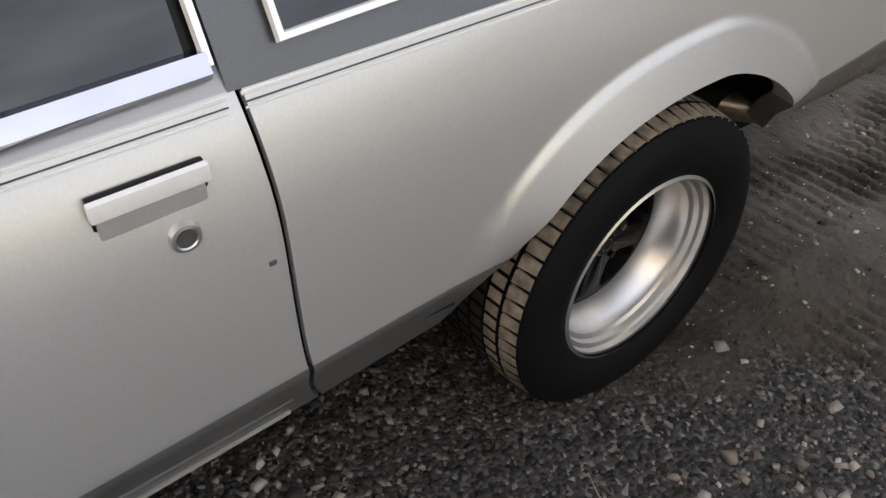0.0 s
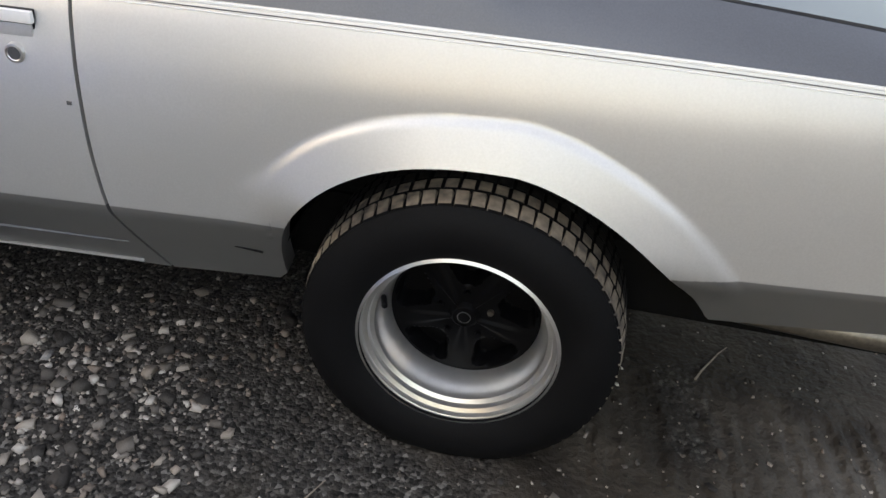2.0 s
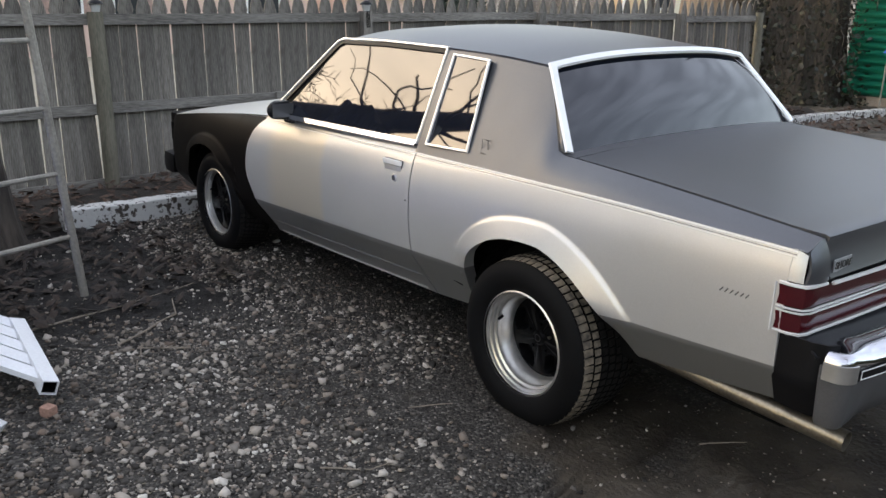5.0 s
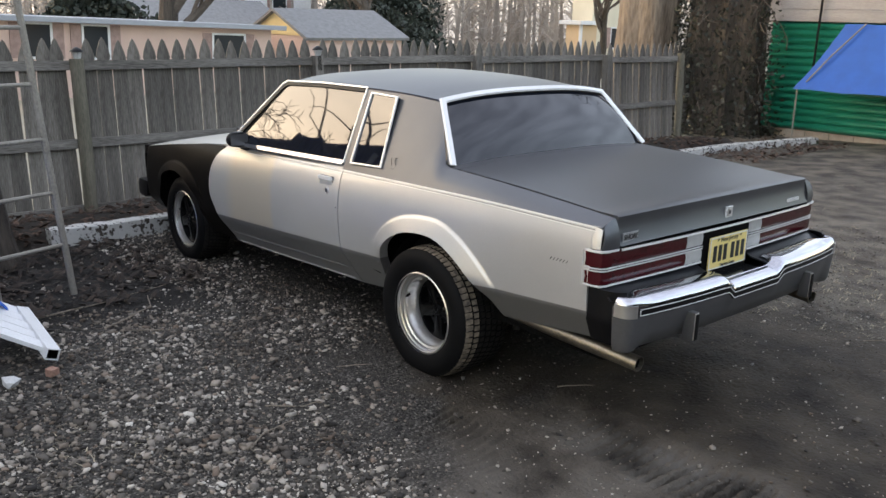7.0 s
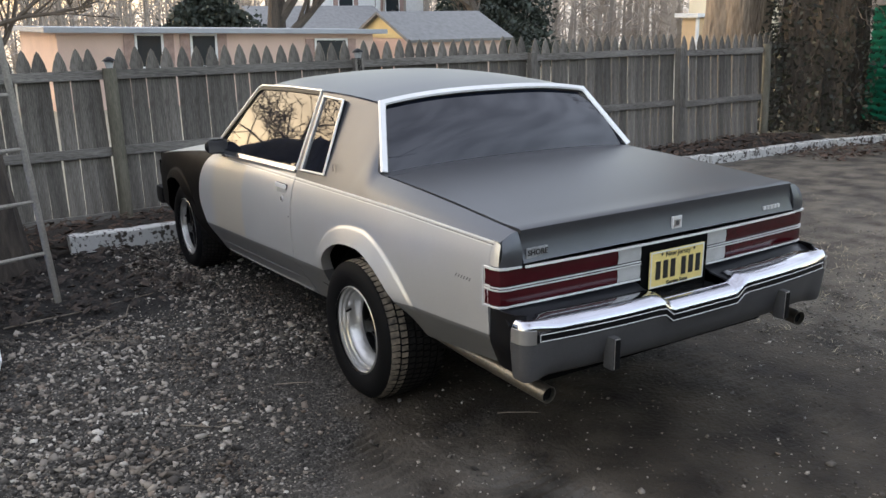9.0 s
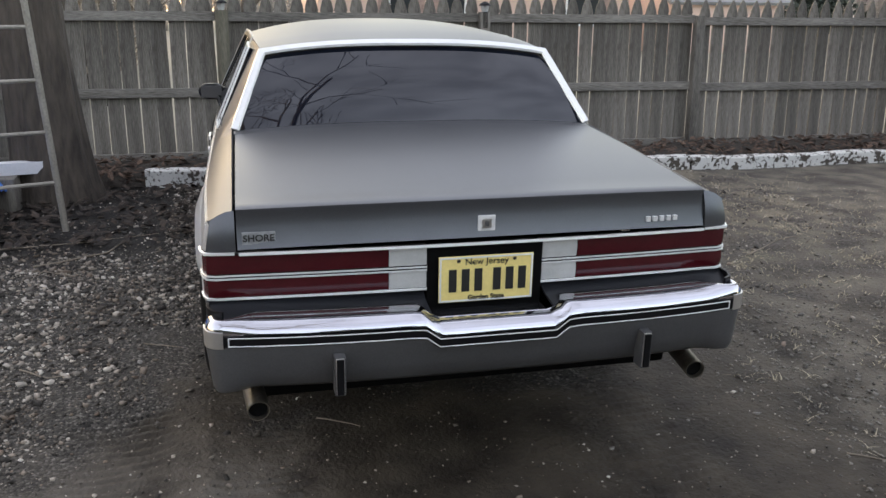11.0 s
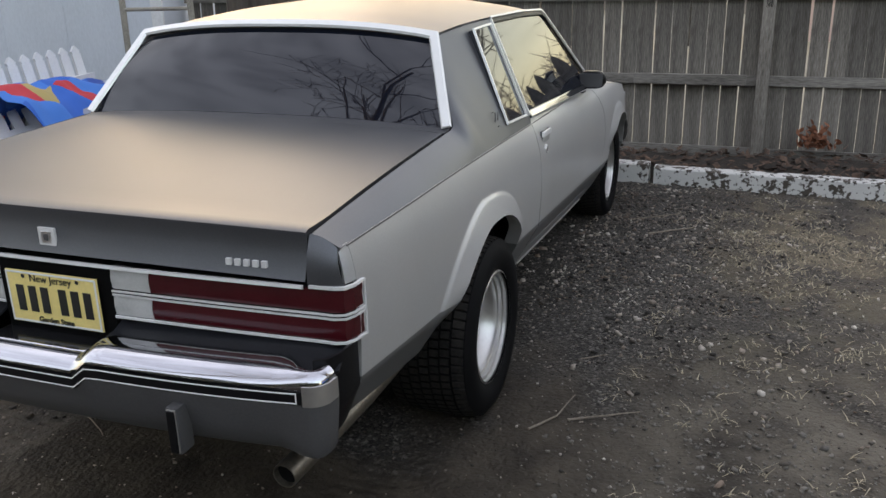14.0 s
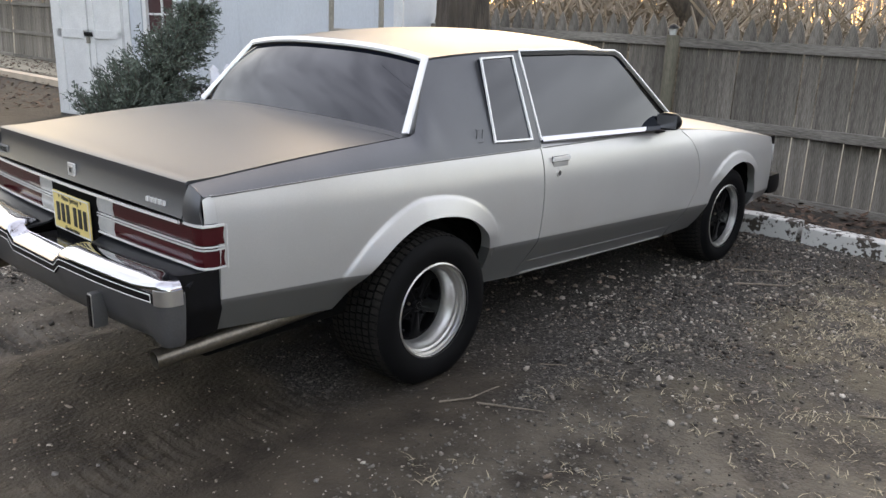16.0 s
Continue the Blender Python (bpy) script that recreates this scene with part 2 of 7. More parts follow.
def thing(name, at, label, category, group=""):
    e = new(name)
    e.empty_display_size = 0.2
    e.matrix_basis = Matrix.Translation(at)
    return tagged(e, label, category, group)


def grid(rows, flip=False, closed=False):
    """A quad sheet through rows of points."""
    bm = bmesh.new()
    vs = [[bm.verts.new(p) for p in r] for r in rows]
    n = len(rows[0])
    for i in range(len(rows) - 1):
        for j in range(n if closed else n - 1):
            k = (j + 1) % n
            f = (vs[i][j], vs[i][k], vs[i + 1][k], vs[i + 1][j])
            bm.faces.new(f[::-1] if flip else f)
    return bm


def slab(x0, x1, y0, y1, z0, z1, bevel=0.0, bm=None, m=None):
    """A box with bevelled edges; m places it."""
    bm = bm or bmesh.new()
    r = bmesh.ops.create_cube(bm, size=1.0)
    vs = r["verts"]
    for v in vs:
        v.co = Vector((x0 + (v.co.x + 0.5) * (x1 - x0), y0 + (v.co.y + 0.5) * (y1 - y0), z0 + (v.co.z + 0.5) * (z1 - z0)))
    if bevel:
        es = list({e for v in vs for e in v.link_edges})
        g = bmesh.ops.bevel(bm, geom=es, offset=bevel, segments=2, affect='EDGES', profile=0.7)
        vs = list({v for f in g["faces"] for v in f.verts} | {v for v in vs if v.is_valid})
    if m is not None:
        bmesh.ops.transform(bm, matrix=m, verts=[v for v in vs if v.is_valid])
    return bm


def tube(points, radius, sides=10, bm=None, cap=True):
    """A round bar along a line of points; radius is one number or one a point."""
    bm = bm or bmesh.new()
    pts = [Vector(p) for p in points]
    rings = []
    for i, p in enumerate(pts):
        d = (pts[min(i + 1, len(pts) - 1)] - pts[max(i - 1, 0)]).normalized()
        a = d.cross(Vector((0, 0, 1)) if abs(d.z) < 0.9 else Vector((1, 0, 0))).normalized()
        b = d.cross(a)
        r = radius[i] if isinstance(radius, (list, tuple)) else radius
        rings.append([bm.verts.new(p + r * (math.cos(t) * a + math.sin(t) * b)) for t in (2 * math.pi * k / sides for k in range(sides))])
    for r0, r1 in zip(rings, rings[1:]):
        for k in range(sides):
            bm.faces.new((r0[k], r0[(k + 1) % sides], r1[(k + 1) % sides], r1[k]))
    if cap:
        bm.faces.new(rings[0])
        bm.faces.new(rings[-1][::-1])
    bmesh.ops.recalc_face_normals(bm, faces=bm.faces)
    return bm


def ribbon(points, normal, width, thick, bm=None, closed=False):
    """A flat strip of trim along a line of points: width across, thick along normal (one vector or one a point)."""
    bm = bm or bmesh.new()
    pts = [Vector(p) for p in points]
    n = len(pts)
    rings = []
    for i, p in enumerate(pts):
        nn = Vector(normal[i] if isinstance(normal, list) else normal).normalized()
        if closed:
            d0, d1 = (p - pts[i - 1]).normalized(), (pts[(i + 1) % n] - p).normalized()
        else:
            d0 = (p - pts[max(i - 1, 0)]).normalized() if i else (pts[1] - p).normalized()
            d1 = (pts[i + 1] - p).normalized() if i < n - 1 else d0
        d = (d0 + d1).normalized()
        s = nn.cross(d).normalized()
        k = 1.0 / max(0.4, d.dot(d1))
        h = s * width * 0.5 * k
        rings.append([bm.verts.new(q) for q in (p - h, p - h * 0.7 + nn * thick, p + h * 0.7 + nn * thick, p + h)])
    m = n if closed else n - 1
    fs = []
    for i in range(m):
        a, b = rings[i], rings[(i + 1) % n]
        for k in range(4):
            fs.append(bm.faces.new((a[k], a[(k + 1) % 4], b[(k + 1) % 4], b[k])))
    if not closed:
        fs.append(bm.faces.new(rings[0]))
        fs.append(bm.faces.new(rings[-1][::-1]))
    bmesh.ops.recalc_face_normals(bm, faces=fs)
    return bm


def spin(profile, axis_at, segs=64, bm=None, closed_profile=False, start=0.0):
    """Turns a profile of (offset along y, radius) about the y axis through axis_at."""
    cx, cy, cz = axis_at
    rows = []
    for k in range(segs):
        t = start + 2 * math.pi * k / segs
        rows.append([(cx + r * math.cos(t), cy + o, cz + r * math.sin(t)) for o, r in profile])
    rows.append(rows[0])
    bm2 = grid(rows, closed=closed_profile)
    bmesh.ops.remove_doubles(bm2, verts=bm2.verts, dist=1e-5)
    bmesh.ops.recalc_face_normals(bm2, faces=bm2.faces)
    return bm2


def letters(text, size, m, material, name, parent, extrude=0.001, bold=0.0):
    """Raised lettering in the built-in font, turned into a mesh; m places its centre line in the x-y plane."""
    cu = bpy.data.curves.new(name, 'FONT')
    cu.body, cu.size, cu.extrude, cu.align_x, cu.align_y, cu.offset = text, size, extrude, 'CENTER', 'CENTER', bold
    tmp = bpy.data.objects.new(name, cu)
    scene.collection.objects.link(tmp)
    me = bpy.data.meshes.new_from_object(tmp.evaluated_get(bpy.context.evaluated_depsgraph_get()))
    bpy.data.objects.remove(tmp)
    bpy.data.curves.remove(cu)
    me.transform(m)
    bm = bmesh.new()
    bm.from_mesh(me)
    bpy.data.meshes.remove(me)
    return part(name, bm, material, parent)


def lerp(a, b, k):
    return a + (b - a) * k


def curve(pts):
    """A smooth function through (x, value) pairs."""
    xs, vs = zip(*pts)

    def f(x):
        if x <= xs[0]:
            return vs[0]
        if x >= xs[-1]:
            return vs[-1]
        i = max(k for k in range(len(xs) - 1) if xs[k] <= x)
        def slope(k):
            if k == 0:
                return (vs[1] - vs[0]) / (xs[1] - xs[0])
            if k == len(xs) - 1:
                return (vs[-1] - vs[-2]) / (xs[-1] - xs[-2])
            return (vs[k + 1] - vs[k - 1]) / (xs[k + 1] - xs[k - 1])
        h = xs[i + 1] - xs[i]
        t = (x - xs[i]) / h
        return ((2 * t ** 3 - 3 * t * t + 1) * vs[i] + (t ** 3 - 2 * t * t + t) * h * slope(i)
                + (3 * t * t - 2 * t ** 3) * vs[i + 1] + (t ** 3 - t * t) * h * slope(i + 1))
    return f


# ---- ground ----
# ground: one sheet, fine near the car and coarse far away
def axis(lo, hi, a, b, step):
    v = list(np.arange(a, b + 1e-6, step))
    d, x = step, a
    left = []
    while x > lo:
        d *= 1.35
        x -= d
        left.append(x)
    d, x = step, b
    while x < hi:
        d *= 1.35
        x += d
        v.append(x)
    return np.array(left[::-1] + v)


gx, gy = axis(-420, 300, -3.3, 4.6, 0.032), axis(-300, 420, -2.6, 6.2, 0.032)
gx = np.sort(np.concatenate([gx, np.arange(1.32, 3.1, 0.0068)]))
gy = np.sort(np.concatenate([gy, np.arange(0.16, 0.50, 0.0140), np.arange(0.62, 1.04, 0.0105), np.arange(2.07, 2.46, 0.021)]))
GX, GY = np.meshgrid(gx, gy, indexing="ij")


def value_noise(x, y, scale, seed):
    """Smooth lattice noise between -1 and 1."""
    rs = np.random.RandomState(seed)
    tab = rs.rand(257, 257) * 2 - 1
    u, v = x * scale, y * scale
    i, j = np.floor(u).astype(int), np.floor(v).astype(int)
    fu, fv = u - i, v - j
    fu, fv = fu * fu * (3 - 2 * fu), fv * fv * (3 - 2 * fv)
    i, j = i % 256, j % 256
    return (tab[i, j] * (1 - fu) + tab[i + 1, j] * fu) * (1 - fv) + (tab[i, j + 1] * (1 - fu) + tab[i + 1, j + 1] * fu) * fv


# lie of the land: level behind the car, falling gently towards the fence
d = -GX - 0.2
GZ = -0.045 * (0.5 * (d + np.sqrt(d * d + 0.25)))
calm = np.exp(-((np.clip(GX - 4.6, 0, None) + np.clip(-3.3 - GX, 0, None)) ** 2 + (np.clip(GY - 6.2, 0, None) + np.clip(-2.6 - GY, 0, None)) ** 2) / 4)
GZ += calm * (0.012 * value_noise(GX, GY, 1.6, 3) + 0.005 * value_noise(GX, GY, 7, 4) + 0.003 * value_noise(GX, GY, 23, 5))
# tyre prints in the mud behind the rear wheels
for yy, deep, end in ((0.83, 1.25, 3.1), (0.33, 0.75, 2.2), (2.22, 0.22, 3.1)):
    band = np.exp(-((GY - yy) / 0.165) ** 6) * np.clip((GX - 1.34) / 0.15, 0, 1) * np.clip((end - GX) / 0.5, 0, 1)
    tread = np.sin(GX * 2 * np.pi / 0.053 + 0.25 * np.floor((GY - yy) / 0.062) + 55.0 * (GY - yy) ** 2 + 0.8 * value_noise(GX, GY, 4, 21))
    ribs = np.clip(0.35 + 1.6 * np.abs(np.sin((GY - yy) * np.pi / 0.062)), 0, 1)
    GZ += deep * band * (-0.016 + 0.022 * np.clip(3.0 * tread, -0.8, 0.8) * ribs * np.clip(0.6 + 0.7 * value_noise(GX, GY, 4, 22), 0.1, 1))
me = bpy.data.meshes.new("ground")
nx, ny = GX.shape
idx = np.arange(nx * ny).reshape(nx, ny)
quads = np.stack([idx[:-1, :-1], idx[1:, :-1], idx[1:, 1:], idx[:-1, 1:]], -1).reshape(-1, 4)
me.from_pydata(np.stack([GX, GY, GZ], -1).reshape(-1, 3).tolist(), [], quads.tolist())
me.polygons.foreach_set("use_smooth", [True] * len(me.polygons))


def ground_material():
    m = mat("gravel_and_mud", (0.105, 0.097, 0.088), 0.72, 0, 0.3, 9.0, 46.0, 0.8, 0.016, rvar=0.2, spec=0.25)
    nt = m.node_tree
    b = nt.nodes["Principled BSDF"]
    co = nt.nodes.new("ShaderNodeTexCoord")
    sp = nt.nodes.new("ShaderNodeSeparateXYZ")
    nt.links.new(co.outputs["Object"], sp.inputs[0])
    # crushed-stone colours
    vo = nt.nodes.new("ShaderNodeTexVoronoi")
    vo.inputs["Scale"].default_value = 105
    nt.links.new(co.outputs["Object"], vo.inputs["Vector"])
    bw = nt.nodes.new("ShaderNodeRGBToBW")
    nt.links.new(vo.outputs["Color"], bw.inputs[0])
    rs = nt.nodes.new("ShaderNodeValToRGB")
    el = rs.color_ramp.elements
    el[0].position, el[0].color = 0.15, (0.010, 0.009, 0.0078, 1)
    el[1].position, el[1].color = 0.70, (0.056, 0.050, 0.043, 1)
    e2 = el.new(0.92)
    e2.color = (0.17, 0.158, 0.14, 1)
    nt.links.new(bw.outputs[0], rs.inputs[0])
    # mud
    nm = nt.nodes.new("ShaderNodeTexNoise")
    nm.inputs["Scale"].default_value, nm.inputs["Detail"].default_value = 3.5, 8
    nt.links.new(co.outputs["Object"], nm.inputs["Vector"])
    rm = nt.nodes.new("ShaderNodeValToRGB")
    rm.color_ramp.elements[0].position, rm.color_ramp.elements[0].color = 0.3, (0.014, 0.0107, 0.0077, 1)
    rm.color_ramp.elements[1].position, rm.color_ramp.elements[1].color = 0.72, (0.073, 0.060, 0.044, 1)
    nt.links.new(nm.outputs[0], rm.inputs[0])
    # mud lies behind the rear axle, gravel ahead of it
    nb = nt.nodes.new("ShaderNodeTexNoise")
    nb.inputs["Scale"].default_value, nb.inputs["Detail"].default_value = 1.7, 9
    nt.links.new(co.outputs["Object"], nb.inputs["Vector"])
    ma = nt.nodes.new("ShaderNodeMath")
    ma.operation = 'MULTIPLY_ADD'
    ma.inputs[1].default_value = 4.4
    nt.links.new(nb.outputs[0], ma.inputs[0])
    sh = nt.nodes.new("ShaderNodeMapRange")
    sh.inputs[1].default_value, sh.inputs[2].default_value, sh.inputs[3].default_value, sh.inputs[4].default_value = -0.05, 0.65, 0.0, 1.1
    nt.links.new(sp.outputs[1], sh.inputs[0])
    sx = nt.nodes.new("ShaderNodeMath")
    sx.operation = 'ADD'
    nt.links.new(sp.outputs[0], sx.inputs[0])
    s2 = nt.nodes.new("ShaderNodeMapRange")
    s2.inputs[1].default_value, s2.inputs[2].default_value, s2.inputs[3].default_value, s2.inputs[4].default_value = 2.3, 3.4, 0.0, 0.55
    nt.links.new(sp.outputs[1], s2.inputs[0])
    sy = nt.nodes.new("ShaderNodeMath")
    sy.operation = 'ADD'
    nt.links.new(sh.outputs[0], sy.inputs[0])
    nt.links.new(s2.outputs[0], sy.inputs[1])
    nt.links.new(sy.outputs[0], sx.inputs[1])
    nt.links.new(sx.outputs[0], ma.inputs[2])
    mr = nt.nodes.new("ShaderNodeMapRange")
    mr.inputs[1].default_value, mr.inputs[2].default_value = 4.0, 4.6
    nt.links.new(ma.outputs[0], mr.inputs[0])
    # thin grey grit stays on top of the mud beside the car
    gy_ = nt.nodes.new("ShaderNodeMapRange")
    gy_.inputs[1].default_value, gy_.inputs[2].default_value, gy_.inputs[3].default_value, gy_.inputs[4].default_value = 0.0, 0.35, 0.40, 1.0
    nt.links.new(sp.outputs[1], gy_.inputs[0])
    mg = nt.nodes.new("ShaderNodeMath")
    mg.operation = 'MULTIPLY'
    nt.links.new(mr.outputs[0], mg.inputs[0])
    nt.links.new(gy_.outputs[0], mg.inputs[1])
    mx = nt.nodes.new("ShaderNodeMix")
    mx.data_type = 'RGBA'
    nt.links.new(mg.outputs[0], mx.inputs["Factor"])
    nt.links.new(rs.outputs[0], mx.inputs["A"])
    nt.links.new(rm.outputs[0], mx.inputs["B"])
    # leaf mould round the old trunk darkened for shade, thin moss and trodden straw on the open side
    def patch(axis_a, a0, a1, axis_b, b0, b1, lo, hi, colour, below):
        ra, rb, cut, m1, m2 = [nt.nodes.new(n) for n in ("ShaderNodeMapRange", "ShaderNodeMapRange", "ShaderNodeMapRange", "ShaderNodeMath", "ShaderNodeMath")]
        ra.inputs[1].default_value, ra.inputs[2].default_value = a0, a1
        rb.inputs[1].default_value, rb.inputs[2].default_value = b0, b1
        cut.inputs[1].default_value, cut.inputs[2].default_value = lo, hi
        m1.operation = m2.operation = 'MULTIPLY'
        nt.links.new(sp.outputs[axis_a], ra.inputs[0])
        nt.links.new(sp.outputs[axis_b], rb.inputs[0])
        nt.links.new(nm.outputs[0], cut.inputs[0])
        nt.links.new(ra.outputs[0], m1.inputs[0])
        nt.links.new(rb.outputs[0], m1.inputs[1])
        nt.links.new(m1.outputs[0], m2.inputs[0])
        nt.links.new(cut.outputs[0], m2.inputs[1])
        pm = nt.nodes.new("ShaderNodeMix")
        pm.data_type = 'RGBA'
        pm.inputs["B"].default_value = (*colour, 1)
        nt.links.new(m2.outputs[0], pm.inputs["Factor"])
        nt.links.new(below, pm.inputs["A"])
        return pm.outputs["Result"]
    base = patch(0, -0.25, -0.85, 1, 0.85, 0.5, 0.25, 0.4, (0.008, 0.0066, 0.0054), mx.outputs["Result"])
    base = patch(0, 1.6, 0.6, 1, 2.9, 3.5, 0.48, 0.66, (0.052, 0.047, 0.027), base)
    base = patch(0, -0.1, -0.8, 1, 3.05, 3.5, 0.42, 0.60, (0.115, 0.092, 0.058), base)
    # paler ground either side of the wheel tracks
    base = patch(0, 1.55, 2.05, 1, 1.12, 0.92, 0.30, 0.62, (0.116, 0.102, 0.086), base)
    base = patch(0, 0.3, 0.9, 1, 2.75, 3.25, 0.34, 0.64, (0.105, 0.092, 0.072), base)
    # pale winter lawn beyond the fence
    fl = nt.nodes.new("ShaderNodeMapRange")
    fl.inputs[1].default_value, fl.inputs[2].default_value = -4.0, -4.3
    nt.links.new(sp.outputs[0], fl.inputs[0])
    lawn = nt.nodes.new("ShaderNodeMix")
    lawn.data_type = 'RGBA'
    lawn.inputs["B"].default_value = (0.30, 0.275, 0.215, 1)
    nt.links.new(fl.outputs[0], lawn.inputs["Factor"])
    # drier, paler earth far down the yard
    df = nt.nodes.new("ShaderNodeMapRange")
    df.inputs[1].default_value, df.inputs[2].default_value, df.inputs[4].default_value = 2.9, 5.6, 0.8
    nt.links.new(sp.outputs[1], df.inputs[0])
    dr = nt.nodes.new("ShaderNodeValToRGB")
    dr.color_ramp.elements[0].position, dr.color_ramp.elements[0].color = 0.35, (0.060, 0.052, 0.043, 1)
    dr.color_ramp.elements[1].position, dr.color_ramp.elements[1].color = 0.65, (0.19, 0.17, 0.14, 1)
    nt.links.new(nm.outputs[0], dr.inputs[0])
    dm = nt.nodes.new("ShaderNodeMix")
    dm.data_type = 'RGBA'
    nt.links.new(df.outputs[0], dm.inputs["Factor"])
    nt.links.new(base, dm.inputs["A"])
    nt.links.new(dr.outputs[0], dm.inputs["B"])
    nt.links.new(dm.outputs["Result"], lawn.inputs["A"])
    nt.links.new(lawn.outputs["Result"], b.inputs["Base Color"])
    bp = nt.nodes.new("ShaderNodeBump")
    bp.inputs["Strength"].default_value, bp.inputs["Distance"].default_value = 0.45, 0.010
    inv = nt.nodes.new("ShaderNodeMapRange")
    inv.inputs[3].default_value, inv.inputs[4].default_value = 1.0, 0.12
    nt.links.new(mr.outputs[0], inv.inputs[0])
    hm = nt.nodes.new("ShaderNodeMath")
    hm.operation = 'MULTIPLY'
    nt.links.new(vo.outputs["Distance"], hm.inputs[0])
    nt.links.new(inv.outputs[0], hm.inputs[1])
    nt.links.new(hm.outputs[0], bp.inputs["Height"])
    bp.invert = True
    old = b.inputs["Normal"].links[0].from_socket
    nt.links.new(old, bp.inputs["Normal"])
    nt.links.new(bp.outputs[0], b.inputs["Normal"])
    return m


me.materials.append(ground_material())
tagged(new("ground", me), "dark wet gravel and mud with tyre prints", "ground", kind="structure")

# ---- the car ----
YC = 1.545
car = thing("car", (0.0, YC, 0.0), "two-door silver and charcoal coupe with one black fender, parked on gravel", "car")

crease = lambda x: 0.463 + 0.062 * x
pin = curve([(-2.55, 0.665), (-2.3, 0.705), (-1.9, 0.765), (-1.2, 0.85), (-0.76, 0.872), (0.0, 0.900), (0.34, 0.911), (1.0, 0.932), (1.5, 0.944), (2.1, 0.944)])
belt = curve([(-1.1, 0.885), (-0.8, 0.897), (0.3, 0.940)])
sill = curve([(-2.62, 0.26), (-2.2, 0.235), (-1.1, 0.218), (-0.25, 0.250), (0.36, 0.284), (0.65, 0.303), (1.5, 0.404), (2.06, 0.463)])
wide = curve([(-2.62, 0.76), (-2.45, 0.80), (-2.1, 0.845), (-1.6, 0.862), (-0.8, 0.868), (1.0, 0.868), (1.6, 0.864), (2.06, 0.845)])
section = curve([(-0.30, -0.13), (-0.20, -0.102), (-0.10, -0.05), (-0.012, -0.002), (0.0, 0.0), (0.15, 0.006), (0.28, 0.0), (0.36, -0.018), (0.42, -0.042), (0.46, -0.075)])
# wheel openings: centre x and z, length ahead and behind, height, roundness ahead and behind, flare
ARCHES = ((1.120, 0.312, 0.450, 0.446, 0.404, 2.48, 1.58, 0.034), (-1.80, 0.27, 0.385, 0.385, 0.325, 2.0, 2.0, 0.026))


def smooth(a, b, v):
    t = min(1.0, max(0.0, (v - a) / (b - a)))
    return t * t * (3 - 2 * t)


def flare(x, z):
    """The flattened lip round a wheel opening: it stands out towards the edge and dies away at the sill."""
    v = 0.0
    for cx, cz, a0, a1, b, n0, n1, out in ARCHES:
        if z < cz:
            continue
        a, n = (a0, n0) if x < cx else (a1, n1)
        rho = ((abs(x - cx) / a) ** n + ((z - cz) / b) ** n) ** (1 / n)
        edge = 1.198 + 0.045 * smooth(-0.3, 0.4, x - cx)
        k = min(1.0, max(0.0, (edge - rho) / (edge - 1.0)))
        low = smooth(0.16, 0.29, z - cz)
        v = max(v, out * (0.86 * k + 0.14 * smooth(0.0, 0.2, k)) * low)
    return v


def half_width(x, z):
    return wide(x) + section(z - crease(x)) + flare(x, z)


def arch_z(x):
    for cx, cz, a0, a1, b, n0, n1, out in ARCHES:
        a, n = (a0, n0) if x < cx else (a1, n1)
        q = abs(x - cx) / a
        if q < 1:
            return cz + b * (1 - q ** n) ** (1 / n)
    return -1.0


def columns(x0, x1, step=0.03):
    xs = set()
    n = max(2, round((x1 - x0) / step))
    xs.update(round(lerp(x0, x1, i / n), 5) for i in range(n + 1))
    for cx, cz, a0, a1, b, n0, n1, out in ARCHES:
        for k in range(53):
            c = math.cos(math.pi * k / 52)
            x = cx + (a1 if c > 0 else a0) * 0.9999 * math.copysign(abs(c) ** (2 / (n1 if c > 0 else n0)), c)
            if x0 < x < x1:
                xs.add(round(x, 5))
    return sorted(xs)


def side_panel(x0, x1, s, top, shift=lambda x, z: 0.0, rows=26):
    cols = []
    for x in columns(x0, x1):
        zt, zb = top(x), max(sill(x), arch_z(x))
        col = []
        for r in range(rows):
            z = lerp(zt, zb, (r / (rows - 1)) ** 0.9)
            xx = x + shift(x, z)
            col.append((xx, YC + s * half_width(x, z), z))
        w = half_width(x, zb)
        col.append((col[-1][0], YC + s * (w - 0.018), zb + 0.004))
        col.append((col[-1][0], YC + s * (w - 0.05), zb + 0.012))
        cols.append(col)
    return grid(cols, flip=(s > 0))


HANDLE = mat("bright_handle_metal", (0.90, 0.89, 0.87), 0.3, 0.15, 0.04, 8.0, 90.0, 0.0, 0.0004, rvar=0.04)
front_edge = curve([(0.25, 0.15), (0.34, 0.08), (0.42, 0.02), (0.52, -0.05), (0.65, -0.05), (0.78, 0.0), (0.90, 0.13)])
rear_edge = curve([(0.25, 0.135), (0.30, 0.105), (0.40, 0.066), (0.49, 0.044), (0.6, 0.031), (0.78, 0.021), (0.9, 0.009)])


def near(x, a, span):
    return max(0.0, 1 - abs(x - a) / span)


